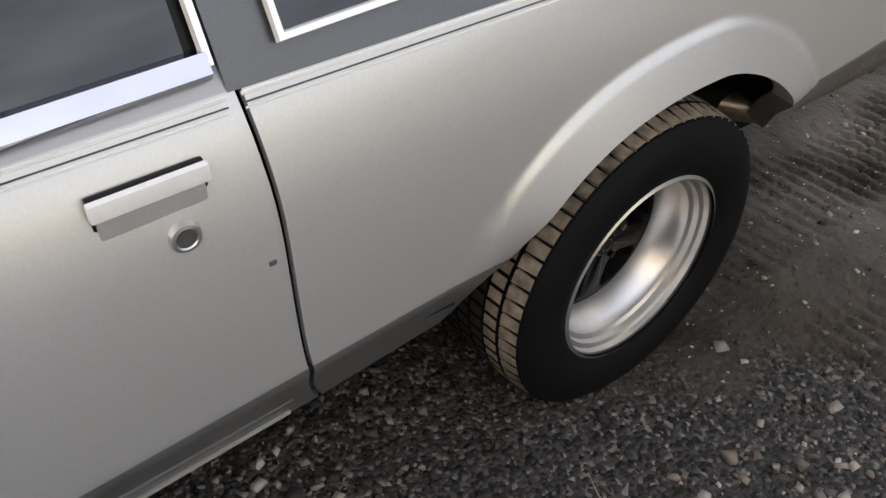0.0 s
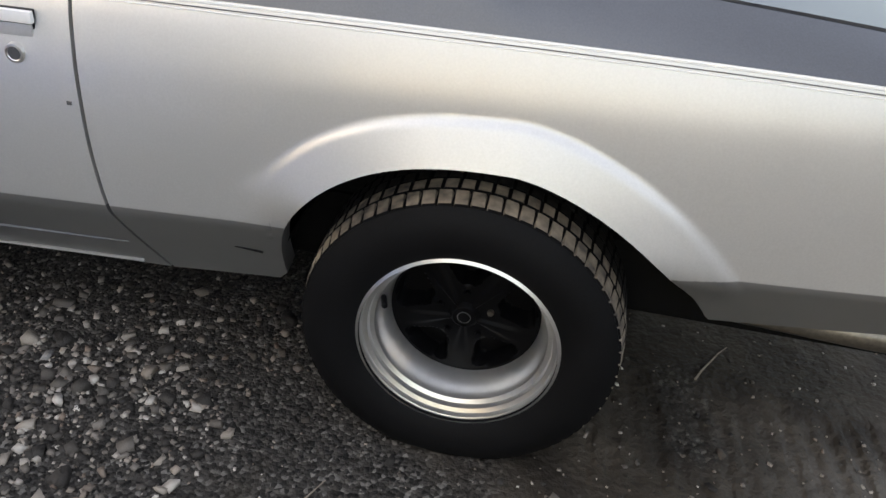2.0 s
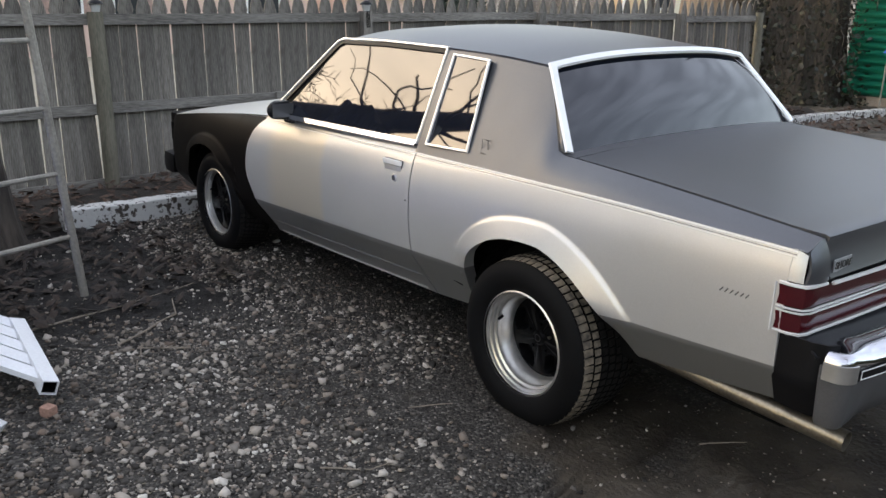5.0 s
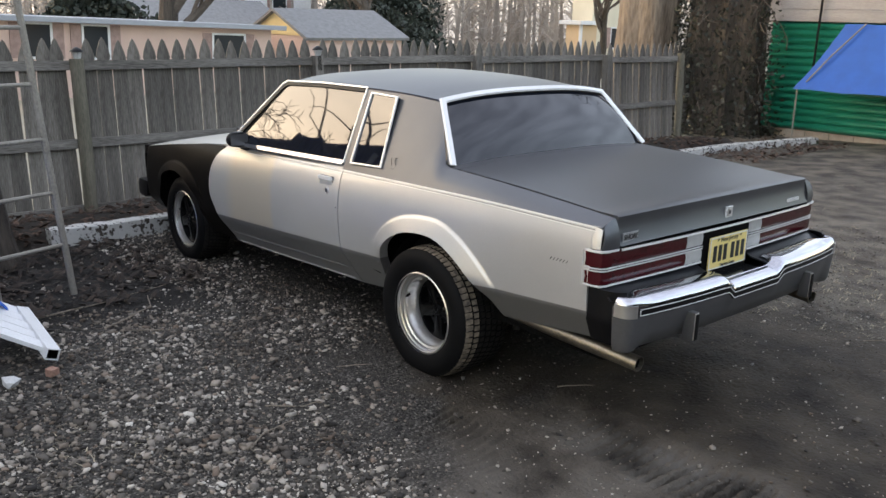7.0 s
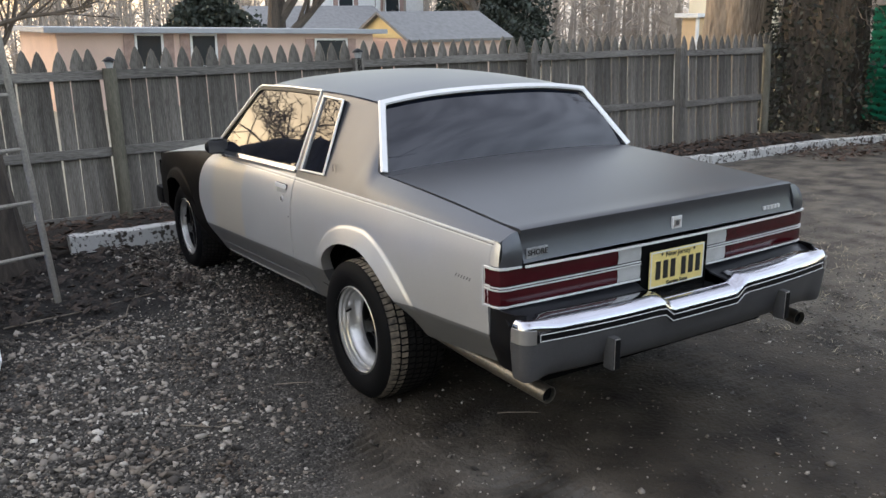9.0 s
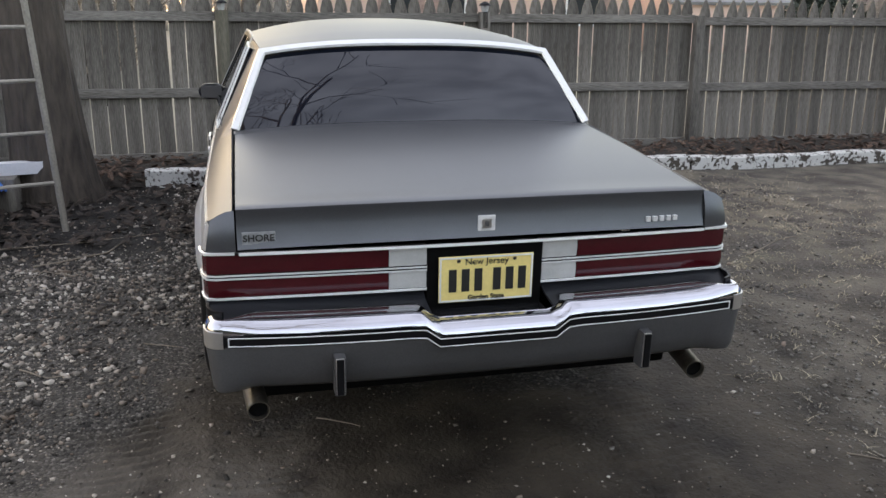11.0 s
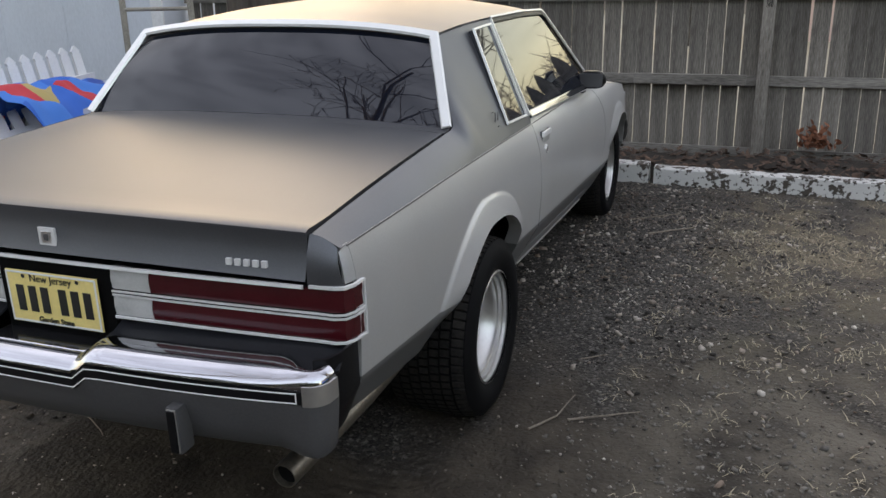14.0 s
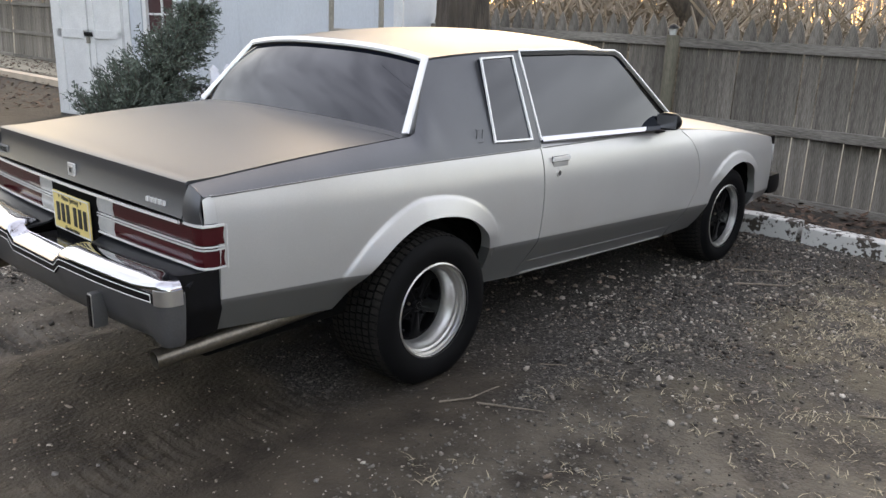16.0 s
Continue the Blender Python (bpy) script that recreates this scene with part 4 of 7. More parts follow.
for s in (-1, 1):
    red_in, white_in = YC + s * 0.304, YC + s * 0.186
    lamp = part("tail_lamp", lamp_sheet(s, white_in, 0.700, 0.846, -0.012), BLACK_TRIM, car, "wrapped tail lamp with bright dividers", True, 0.03)
    for z0, z1 in ((0.785, 0.843), (0.711, 0.765)):
        part("red_lens", lamp_sheet(s, red_in, z0, z1, 0.002), RED_LENS, lamp, "dark red ribbed lens", True, 0.008)
        a, b = sorted((red_in, white_in))
        part("clear_lens", face_strip(a + 0.001, b - 0.001, z0, z1, out=0.002), WHITE_LENS, lamp, "milky clear reversing lens", True, 0.008)
    for z, w in ((0.779, 0.0055), (0.769, 0.0055), (0.706, 0.008)):
        pts = [(x + 0.003, y + s * 0.004 * max(0.0, (2.12 - x) / 0.08), z) for x, y in tail_line(s, white_in)]
        nn = [(x - 1.5, (y - YC) * (1.5 if x < 2.12 else 0.05), 0) for x, y, z_ in pts]
        part("lamp_divider", ribbon(pts, nn, w, 0.005), BRIGHT, lamp, "bright divider strip", True)
    part("lamp_end", ribbon([(2.032, YC + s * 0.853, z) for z in (0.70, 0.775, 0.848)], (0, s, 0), 0.005, 0.004), BRIGHT, lamp)
    # panel between boot lid and quarter, with the end of the bright strip
    rows = []
    for k in np.linspace(0, 1, 9):
        top = Vector((2.101, YC + s * lerp(0.752, 0.822, k), 0.974 - 0.030 * k ** 2.2))
        low = Vector((lerp(2.130, 2.112, k ** 3), YC + s * lerp(0.752, 0.838, k), 0.856))
        rows.append([top.lerp(low, t) + Vector((0.010 * math.sin(math.pi * t), 0, 0)) for t in np.linspace(0, 1, 6)])
    part("quarter_end_cap", grid(rows, flip=(s > 0)), CHARCOAL, car, "charcoal panel beside the boot lid", True, 0.012)
    rows = []
    for z in np.linspace(0.856, 0.946, 6):
        k = (z - 0.856) / 0.09
        rows.append([(2.058, YC + s * (half_width(2.06, z) - 0.001), z), (2.085, YC + s * (half_width(2.06, z) - 0.002), z), (lerp(2.104, 2.098, k), YC + s * (half_width(2.06, z) - 0.009), z)])
    part("quarter_corner", grid(rows, flip=(s > 0)), SILVER, car, "", True, 0.008)
    part("cap_strip", ribbon([(x + 0.005, y + s * 0.004, 0.850) for x, y in tail_line(s, white_in)[:4]] + [(2.128, YC + s * 0.756, 0.850)], [(0.1, s, 0.1), (0.3, s, 0.1), (1, s, 0.1), (1, s * 0.4, 0.1), (1, 0, 0.1)], 0.010, 0.006), BRIGHT, car)
    for k in range(6 if s < 0 else 0):
        x = 1.868 + 0.017 * k
        part("rear_script", ribbon([(x + dx, YC + s * (half_width(x + dx, 0.775) + 0.0005), 0.775 + dz) for dx, dz in ((-0.006, -0.006), (0.004, 0.007))], (0, s, 0), 0.004, 0.0012), VALANCE, car, "small dark script emblem as plain bars")

# licence plate in its recess
part("plate_recess", slab(2.06, 2.146, YC - 0.186, YC + 0.186, 0.60, 0.842, 0.004), VOID, car, "black licence plate recess")
plate = part("licence_plate", slab(2.156, 2.162, YC - 0.152, YC + 0.152, 0.660, 0.812, 0.003), PLATE_YELLOW, car, "yellow licence plate with black characters")
part("plate_rim", ribbon([(2.163, YC + a, b) for a, b in ((-0.147, 0.665), (0.147, 0.665), (0.147, 0.807), (-0.147, 0.807))], (1, 0, 0), 0.006, 0.001, closed=True), WHITE_TRIM, plate)
FACE = Matrix.Rotation(radians(90), 4, 'Z') @ Matrix.Rotation(radians(90), 4, 'X')
letters("New Jersey", 0.030, Matrix.Translation((2.1635, YC, 0.793)) @ FACE, PLATE_BLACK, "plate_state", plate, 0.0006)
letters("Garden State", 0.022, Matrix.Translation((2.1635, YC, 0.674)) @ FACE, PLATE_BLACK, "plate_motto", plate, 0.0006, 0.0005)
for k, w in enumerate((-0.108, -0.067, -0.026, 0.034, 0.075, 0.116)):
    part("plate_bar", slab(2.162, 2.1645, YC + w - 0.0125, YC + w + 0.0125, 0.695, 0.770, 0.001), PLATE_BLACK, plate)
for a in (-0.09, 0.09):
    part("plate_bolt", spin([(0, 0.0), (0, 0.006)], (0, 0, 0), 10), PLATE_BLACK, plate).matrix_basis = Matrix.Translation((2.164, YC + a, 0.797)) @ Matrix.Rotation(radians(90), 4, 'Z')

# rear bumper: chrome cap with a step down in the middle, black rubbing strip, grey lower cover
def dip(y):
    w = abs(y - YC)
    return -0.034 * (1.0 if w < 0.185 else max(0.0, 1 - (w - 0.185) / 0.04))


def bumper_path(side_end, n=52):
    """Plan of the bumper's outer line, round both corners: (x, y, normal x, normal y, w)."""
    tail = lambda w: 2.323 - 0.055 * (abs(w) / 0.85) ** 3
    mid = sorted({round(v, 4) for v in list(np.linspace(-0.80, 0.80, n)) + [-0.22, -0.175, 0.175, 0.22]})
    out = [(tail(w), YC + w, 1.0, 0.0, w) for w in mid]
    xc = tail(0.80) - 0.05
    for s in (-1, 1):
        turn = [(xc + 0.05 * math.cos(a), YC + s * (0.80 + 0.05 * math.sin(a)), math.cos(a), s * math.sin(a), s * 0.85) for a in np.linspace(0.2, math.pi / 2, 7)]
        turn += [(x, YC + s * 0.852, 0.0, float(s), s * 0.85) for x in np.linspace(xc - 0.02, side_end, 4)]
        out = out + turn if s > 0 else turn[::-1] + out
    return out


def bumper_rows(profile, side_end, slim=0.36):
    rows = []
    for x, y, nx, ny, w in bumper_path(side_end):
        fac = lerp(1.0, slim, smooth(0.70, 0.80, abs(w)))
        near_plate = -0.060 if (abs(w) < 0.205 and profile is chrome_cap) else -1.0
        rows.append([(x + nx * max(o, near_plate) * fac, y + ny * max(o, near_plate) * fac, z + dip(y) * kd) for o, z, kd in profile])
    return rows


chrome_cap = [(-0.128, 0.680, 1), (-0.105, 0.689, 1), (-0.080, 0.692, 1), (-0.060, 0.6912, 1), (-0.044, 0.6885, 1), (-0.029, 0.684, 1), (-0.016, 0.6775, 1), (-0.007, 0.670, 1), (-0.002, 0.662, 1), (0.0, 0.656, 1), (-0.003, 0.652, 1), (-0.014, 0.651, 1)]
rb = part("rear_bumper", grid(bumper_rows(chrome_cap, 2.205)), CHROME, car, "stepped chrome rear bumper", True, 0.008)
cover = [(-0.012, 0.652, 1), (-0.003, 0.648, 1), (-0.003, 0.616, 1), (-0.008, 0.585, 0.4), (-0.022, 0.53, 0), (-0.036, 0.480, 0), (-0.060, 0.462, 0), (-0.13, 0.458, 0)]
lc = part("lower_cover", grid(bumper_rows(cover, 2.195)), VALANCE, rb, "grey lower bumper cover", True, 0.006)
lc.modifiers.remove(lc.modifiers["edges"])
rb.modifiers.remove(rb.modifiers["edges"])
tail_x = lambda w: 2.3215 - 0.055 * (abs(w) / 0.85) ** 3
ys = sorted(list(np.linspace(-0.80, 0.80, 40)) + [-0.22, -0.175, 0.175, 0.22])
part("rubbing_strip", grid([[(tail_x(w) + o, YC + w, z + dip(YC + w)) for o, z in ((-0.008, 0.650), (0.003, 0.6485), (0.003, 0.6165), (-0.008, 0.615))] for w in ys]), BLACK_TRIM, rb, "black rubbing strip with white outline", True)
for zz in (0.645, 0.620):
    ys = sorted(list(np.linspace(-0.785, 0.785, 40)) + [-0.22, -0.175, 0.175, 0.22])
    part("strip_outline", ribbon([(tail_x(w) + 0.0035, YC + w, zz + dip(YC + w)) for w in ys], (1, 0, 0), 0.0035, 0.0012), WHITE_TRIM, rb)
for s in (-1, 1):
    part("strip_outline", ribbon([(tail_x(0.785) + 0.0035, YC + s * 0.785, z) for z in (0.618, 0.647)], (1, 0, 0), 0.0035, 0.0012), WHITE_TRIM, rb)
for s in (-1, 1):
    ends = [q for q in bumper_path(2.205) if q[4] * s > 0.79]
    ends = sorted(ends, key=lambda q: -q[0])
    part("bumper_end", grid([[(x + nx * 0.003, y + ny * 0.003, z) for z in (0.664, 0.645, 0.612)] for x, y, nx, ny, w in ends], flip=(s > 0)), ALLOY, rb, "dull chrome corner of the bumper", True, 0.004)
for a, b in ((-0.845, -0.192), (0.192, 0.845)):
    part("bumper_shelf", grid([[(2.262 - 0.055 * (abs(w) / 0.85) ** 3 - 0.03 * smooth(0.79, 0.85, abs(w)), YC + w, 0.664), (2.17, YC + w, 0.676), (2.105 - 0.03 * smooth(0.79, 0.85, abs(w)), YC + w, 0.704)] for w in np.linspace(a, b, 12)]), SHELF, rb, "dark filler panel above the bumper", True, 0.008)
part("plate_well", slab(2.14, 2.262, YC - 0.188, YC + 0.188, 0.600, 0.636, 0.004), WELL, rb)
for s in (-1, 1):
    g = slab(2.285, 2.338, YC + s * 0.478 - 0.017, YC + s * 0.478 + 0.017, 0.458, 0.584, 0.008)
    guard = part("bumper_guard", g, VALANCE, rb, "upright bumper guard", True)
    part("guard_edge", slab(2.330, 2.3405, YC + s * 0.478 - 0.0128, YC + s * 0.478 + 0.0128, 0.463, 0.581, 0.004), ALLOY, guard, "thin chrome edge round the pad")
    part("guard_pad", slab(2.334, 2.344, YC + s * 0.478 - 0.011, YC + s * 0.478 + 0.011, 0.464, 0.578, 0.004), BLACK_TRIM, guard)
    # wrapped black end between bumper and quarter panel
    rows = []
    for z in np.linspace(0.462, 0.702, 12):
        t = (z - 0.462) / 0.240
        o = lerp(-0.045, 0.0, min(1.0, t * 2.2))
        rows.append([(2.050, YC + s * (0.838 + o), z), (2.10, YC + s * (0.846 + o), z), (2.16, YC + s * (0.845 + o), z), (2.20, YC + s * (0.830 + o), z), (2.22, YC + s * (0.800 + o), z)])
    part("bumper_filler", grid(rows, flip=(s > 0)), BLACK_TRIM, car, "black flexible filler between bumper and quarter panel", True, 0.008)

# exhaust pipes, running back from behind each rear wheel
for s in (-1, 1):
    pts = [(1.46, YC + s * 0.560, 0.425), (1.51, YC + s * 0.680, 0.430), (1.57, YC + s * 0.752, 0.429), (1.85, YC + s * 0.744, 0.412), (2.245, YC + s * 0.712, 0.386)]
    bm = tube(pts, 0.033, 20, cap=False)
    pipe = part("exhaust_pipe", bm, STEEL, car, "straight dull steel exhaust pipe", True, 0.003)
    # black disc set inside the tip for the dark of the bore
    part("pipe_bore", spin([(0, 0), (0, 0.0295)], (0, 0, 0), 20), VOID, pipe).matrix_basis = Matrix.Translation((2.225, YC + s * 0.714, 0.387)) @ Matrix.Rotation(radians(90), 4, 'Z')


# wheels
def wheel(cx, face_y, cz, s, r, width, rim_r, dish, ground, muddy):
    """A wheel whose outer face looks along s; face_y is the plane of the rim's lip."""
    base = cz - ground
    def prof(o):
        return -s * o
    # carcass
    sw = width
    shoulder = [(0.004, rim_r - 0.004), (-0.006, rim_r + 0.010), (-0.014, rim_r + 0.035), (-0.017, rim_r + 0.065), (-0.010, r - 0.035), (0.004, r - 0.014)]
    inner = [(sw - o, q) for o, q in reversed(shoulder)]
    p = [(prof(o), q) for o, q in shoulder]
    bm = spin([(prof(o), q) for o, q in shoulder + inner], (cx, face_y, cz), 96)
    for v in bm.verts:
        if v.co.z < cz - base:
            d = cz - base - v.co.z
            v.co.z = cz - base
            v.co.y += (s * 0.35 * d) if (v.co.y - face_y) * s > -sw * 0.5 else (-s * 0.35 * d)
    tyre_w = part("tyre", bm, RUBBER, car, "black tyre with mud on the tread", True)
    # tread: blocks with cross and circumferential grooves
    segs, pitch = 66 * 8, 8
    ribs = [(0.0, 0.15), (0.17, 0.29), (0.305, 0.425), (0.44, 0.56), (0.575, 0.695), (0.71, 0.83), (0.85, 1.0)]
    cols = []
    for a, b in ribs:
        cols += [(a, 0), (a + 0.004, 1), (b - 0.004, 1), (b, 0)]
    rows = []
    for k in range(segs):
        row = []
        for f, hi in cols:
            j = [i for i, (a, b) in enumerate(ribs) if a - 0.001 <= f <= b + 0.001][0]
            kk = (k + j * 2 + int(abs(f - 0.5) * 5)) % pitch
            block = hi and kk != 0
            o = lerp(0.006, sw - 0.006, f)
            rr = r - 0.010 * (abs(f - 0.5) * 2) ** 3.5 - (0.0 if block else 0.007)
            t = 2 * math.pi * k / segs
            z = cz + rr * math.sin(t)
            row.append((cx + rr * math.cos(t), face_y + prof(o), max(z, cz - base + 0.001)))
        rows.append(row)
    rows.append(rows[0])
    tr_ob = part("tread", grid(rows, flip=(s > 0)), TREAD, tyre_w, "muddy block tread")
    tr_ob.data.materials.append(RUBBER)
    tr_ob.data.materials.append(DARK_TREAD)
    marks = []
    nc = len(cols)
    for k in range(segs):
        for c in range(nc - 1):
            (f0, h0), (f1, h1) = cols[c], cols[c + 1]
            j = c // 4
            ka, kb = [(q + j * 2 + int(abs(f - 0.5) * 5)) % pitch for q, f in ((k, f0), (k + 1, f1))]
            block = h0 and h1 and ka != 0 and kb != 0
            marks.append(1 if not block else (0 if j < muddy else 2))
    tr_ob.data.polygons.foreach_set("material_index", marks)
    # rim with a stepped polished lip
    lip = [(-0.004, rim_r - 0.004), (0.0, rim_r + 0.004), (0.005, rim_r + 0.003), (0.009, rim_r - 0.005), (0.020, rim_r - 0.007), (0.024, rim_r - 0.016), (0.036, rim_r - 0.018), (0.041, rim_r - 0.027), (0.060, rim_r - 0.030), (0.066, rim_r - 0.036), (dish, rim_r - 0.045), (dish + 0.02, rim_r - 0.05)]
    if dish < 0.06:
        lip = [(-0.004, rim_r - 0.004), (0.0, rim_r + 0.004), (0.006, rim_r), (0.009, rim_r - 0.009), (0.016, rim_r - 0.011), (0.019, rim_r - 0.019), (0.026, rim_r - 0.021), (dish, rim_r - 0.024)]
    rim = part("rim", spin([(prof(o), q) for o, q in lip], (cx, face_y, cz), 96), ALLOY, car, "polished alloy rim with black five-spoke centre", True)
    r_in = lip[-2][1]
    # black disc stands in for the shade behind the spokes
    part("rim_back", spin([(prof(dish + 0.060), 0.0), (prof(dish + 0.060), r_in), (prof(dish), r_in + 0.002)], (cx, face_y, cz), 48), VOID, rim, "black disc for the dark behind the spokes")
    # cast centre: five spokes with rounded openings between them, one spoke straight down
    for k in range(5):
        t = -math.pi / 2 + 2 * math.pi * k / 5
        rows = []
        for q in np.linspace(0.028, r_in, 24):
            row = []
            for da in np.linspace(-36, 36, 37):
                u, w = (q / r_in - 0.70) / 0.235, (36 - abs(da)) / (15 + 26 * (q / r_in - 0.5))
                f = abs(u) ** 3.2 + abs(w) ** 3.2
                o = 0.004 - 0.012 * (1 - q / r_in) + 0.045 * (1 - smooth(0.62, 1.15, f)) - 0.005 * smooth(12, 4, abs(da)) * smooth(1.0, 0.6, q / r_in) + 0.006 * smooth(0.93, 0.95, q / r_in) - 0.006 * smooth(0.95, 0.97, q / r_in)
                aa = t + radians(da)
                row.append((cx + q * math.cos(aa), face_y + prof(dish + o), cz + q * math.sin(aa)))
            rows.append(row)
        part("spoke", grid(rows, flip=(s < 0)), WHEEL_BLACK, rim, "", True)
        t2 = t + math.pi / 5
        part("lug_nut", spin([(prof(dish - 0.012), 0.0), (prof(dish - 0.012), 0.007), (prof(dish + 0.02), 0.009)], (cx + 0.056 * math.cos(t2), face_y, cz + 0.056 * math.sin(t2)), 6), STEEL if k == 1 else WHEEL_BLACK, rim)
    part("hub_cap", spin([(prof(dish - 0.016), 0.0), (prof(dish - 0.016), 0.024), (prof(dish - 0.010), 0.030), (prof(dish + 0.0), 0.036)], (cx, face_y, cz), 32), WHEEL_BLACK, rim, "black hub cap", True)
    part("cap_emblem", spin([(prof(dish - 0.0175), 0.013), (prof(dish - 0.0175), 0.0145)], (cx, face_y, cz), 24), VALANCE, rim)
    t = radians(165) if s < 0 else radians(-20)
    q = rim_r - 0.034
    part("valve_stem", tube([(cx + q * math.cos(t), face_y + prof(0.058), cz + q * math.sin(t)), (cx + (q - 0.01) * math.cos(t), face_y + prof(0.030), cz + (q - 0.01) * math.sin(t))], 0.006, 8), BLACK_TRIM, rim, "black rubber valve stem")


for s in (-1, 1):
    wheel(1.060, YC + s * 0.885, 0.306, s, 0.334, 0.285, 0.2065, 0.110, 0.0, 2 if s < 0 else 0)
    wheel(-1.785, YC + s * 0.822, 0.226, s, 0.322, 0.215, 0.209, 0.046, -0.078, 0)

# the whole car stands very slightly askew to the fence
car.matrix_basis = Matrix.Translation((2.1, 1.541, 0)) @ Matrix.Rotation(radians(-0.75), 4, 'Z') @ Matrix.Diagonal((1, 1.018, 1, 1)) @ Matrix.Translation((-2.1, -1.545, 0)) @ car.matrix_basis

# ---- the yard ----
WOOD = mat("weathered_fence_wood", (0.262, 0.241, 0.210), 0.85, 0, 0.35, 2.2, 26.0, 0.5, 0.004, dark=(0.080, 0.070, 0.059), stretch=(6, 6, 0.55), island=0.28)
WOOD_RAIL = mat("weathered_rail_wood", (0.268, 0.250, 0.222), 0.85, 0, 0.35, 2.2, 26.0, 0.5, 0.004, dark=(0.085, 0.076, 0.066), stretch=(6, 0.55, 6), island=0.2)
POST_WOOD = mat("mossy_post_wood", (0.215, 0.195, 0.150), 0.88, 0, 0.3, 3.0, 30.0, 0.6, 0.005, dark=(0.105, 0.098, 0.070), stretch=(5, 5, 0.6))
PEELING = mat("peeling_white_paint", (0.62, 0.61, 0.58), 0.75, 0, 0.2, 9.0, 34.0, 0.8, 0.006, dark=(0.07, 0.058, 0.046))
PEELING.node_tree.nodes["Color Ramp"].color_ramp.elements[0].position = 0.452
PEELING.node_tree.nodes["Color Ramp"].color_ramp.elements[1].position = 0.492
BARK = mat("grey_brown_bark", (0.10, 0.082, 0.065), 0.92, 0, 0.3, 3.0, 16.0, 1.0, 0.03, dark=(0.032, 0.026, 0.021), stretch=(1.6, 1.6, 0.3))
BARK_LIGHT = mat("pale_flaking_bark", (0.34, 0.275, 0.21), 0.9, 0, 0.3, 3.0, 14.0, 1.0, 0.03, dark=(0.15, 0.115, 0.085), stretch=(1.6, 1.6, 0.35))
TWIG = mat("bare_twig", (0.10, 0.082, 0.066), 0.9, 0, 0.3, 4.0, 40.0, 0.3, 0.003)
PALE_TWIG = mat("pale_dry_twig", (0.22, 0.185, 0.145), 0.9, 0, 0.3, 6.0, 60.0, 0.3, 0.003)
STRAW = mat("dry_straw", (0.36, 0.315, 0.225), 0.9, 0, 0.3, 10.0, 60.0, 0.2, 0.002, island=0.35)
RUSTY_LITTER = mat("brown_leaf_litter", (0.13, 0.082, 0.056), 0.9, 0, 0.4, 10.0, 60.0, 0.3, 0.003, dark=(0.035, 0.024, 0.018), island=0.5)
# leaf colour halved to bring in the shade round the old trunk
LITTER = mat("leaf_litter", (0.055, 0.038, 0.027), 0.9, 0, 0.4, 10.0, 60.0, 0.3, 0.003, dark=(0.018, 0.0145, 0.012), island=0.5)
VINYL = mat("white_vinyl", (0.74, 0.745, 0.76), 0.35, 0, 0.06, 5.0, 80.0, 0.05, 0.001)
LADDER = mat("dull_ladder_metal", (0.27, 0.25, 0.215), 0.6, 0.25, 0.25, 5.0, 70.0, 0.2, 0.002)


def stone_material():
    m = mat("crushed_stone", (0.2, 0.2, 0.2), 0.82, 0, 0.2, 40.0, 260.0, 0.4, 0.002)
    nt = m.node_tree
    b = nt.nodes["Principled BSDF"]
    g = nt.nodes.new("ShaderNodeNewGeometry")
    r = nt.nodes.new("ShaderNodeValToRGB")
    el = r.color_ramp.elements
    el[0].position, el[0].color = 0.0, (0.026, 0.0235, 0.021, 1)
    el[1].position, el[1].color = 1.0, (0.70, 0.69, 0.66, 1)
    for p, c in ((0.26, (0.052, 0.048, 0.044, 1)), (0.50, (0.15, 0.139, 0.126, 1)), (0.66, (0.31, 0.29, 0.265, 1)), (0.72, (0.24, 0.19, 0.155, 1)), (0.78, (0.36, 0.33, 0.29, 1)), (0.94, (0.52, 0.50, 0.47, 1))):
        e = el.new(p)
        e.color = c
    nt.links.new(g.outputs["Random Per Island"], r.inputs[0])
    # wet and muddy patches among the dry stone
    co = nt.nodes.new("ShaderNodeTexCoord")
    pn = nt.nodes.new("ShaderNodeTexNoise")
    pn.inputs["Scale"].default_value, pn.inputs["Detail"].default_value = 1.7, 4
    nt.links.new(co.outputs["Object"], pn.inputs["Vector"])
    pr = nt.nodes.new("ShaderNodeValToRGB")
    pr.color_ramp.elements[0].position, pr.color_ramp.elements[0].color = 0.36, (0.40, 0.34, 0.285, 1)
    pr.color_ramp.elements[1].position, pr.color_ramp.elements[1].color = 0.60, (1, 0.955, 0.89, 1)
    nt.links.new(pn.outputs[0], pr.inputs[0])
    mu = nt.nodes.new("ShaderNodeMix")
    mu.data_type, mu.blend_type = 'RGBA', 'MULTIPLY'
    mu.inputs["Factor"].default_value = 1.0
    nt.links.new(r.outputs[0], mu.inputs["A"])
    nt.links.new(pr.outputs[0], mu.inputs["B"])
    nt.links.new(mu.outputs["Result"], b.inputs["Base Color"])
    return m


# an angular chip: a cube's corners, to be knocked about at random
CHIP_V = np.array([(i, j, k) for i in (-0.66, 0.66) for j in (-0.66, 0.66) for k in (-0.66, 0.66)])
CHIP_F = np.array([(0, 1, 3), (0, 3, 2), (4, 6, 7), (4, 7, 5), (0, 4, 5), (0, 5, 1), (2, 3, 7), (2, 7, 6), (0, 2, 6), (0, 6, 4), (1, 5, 7), (1, 7, 3)])


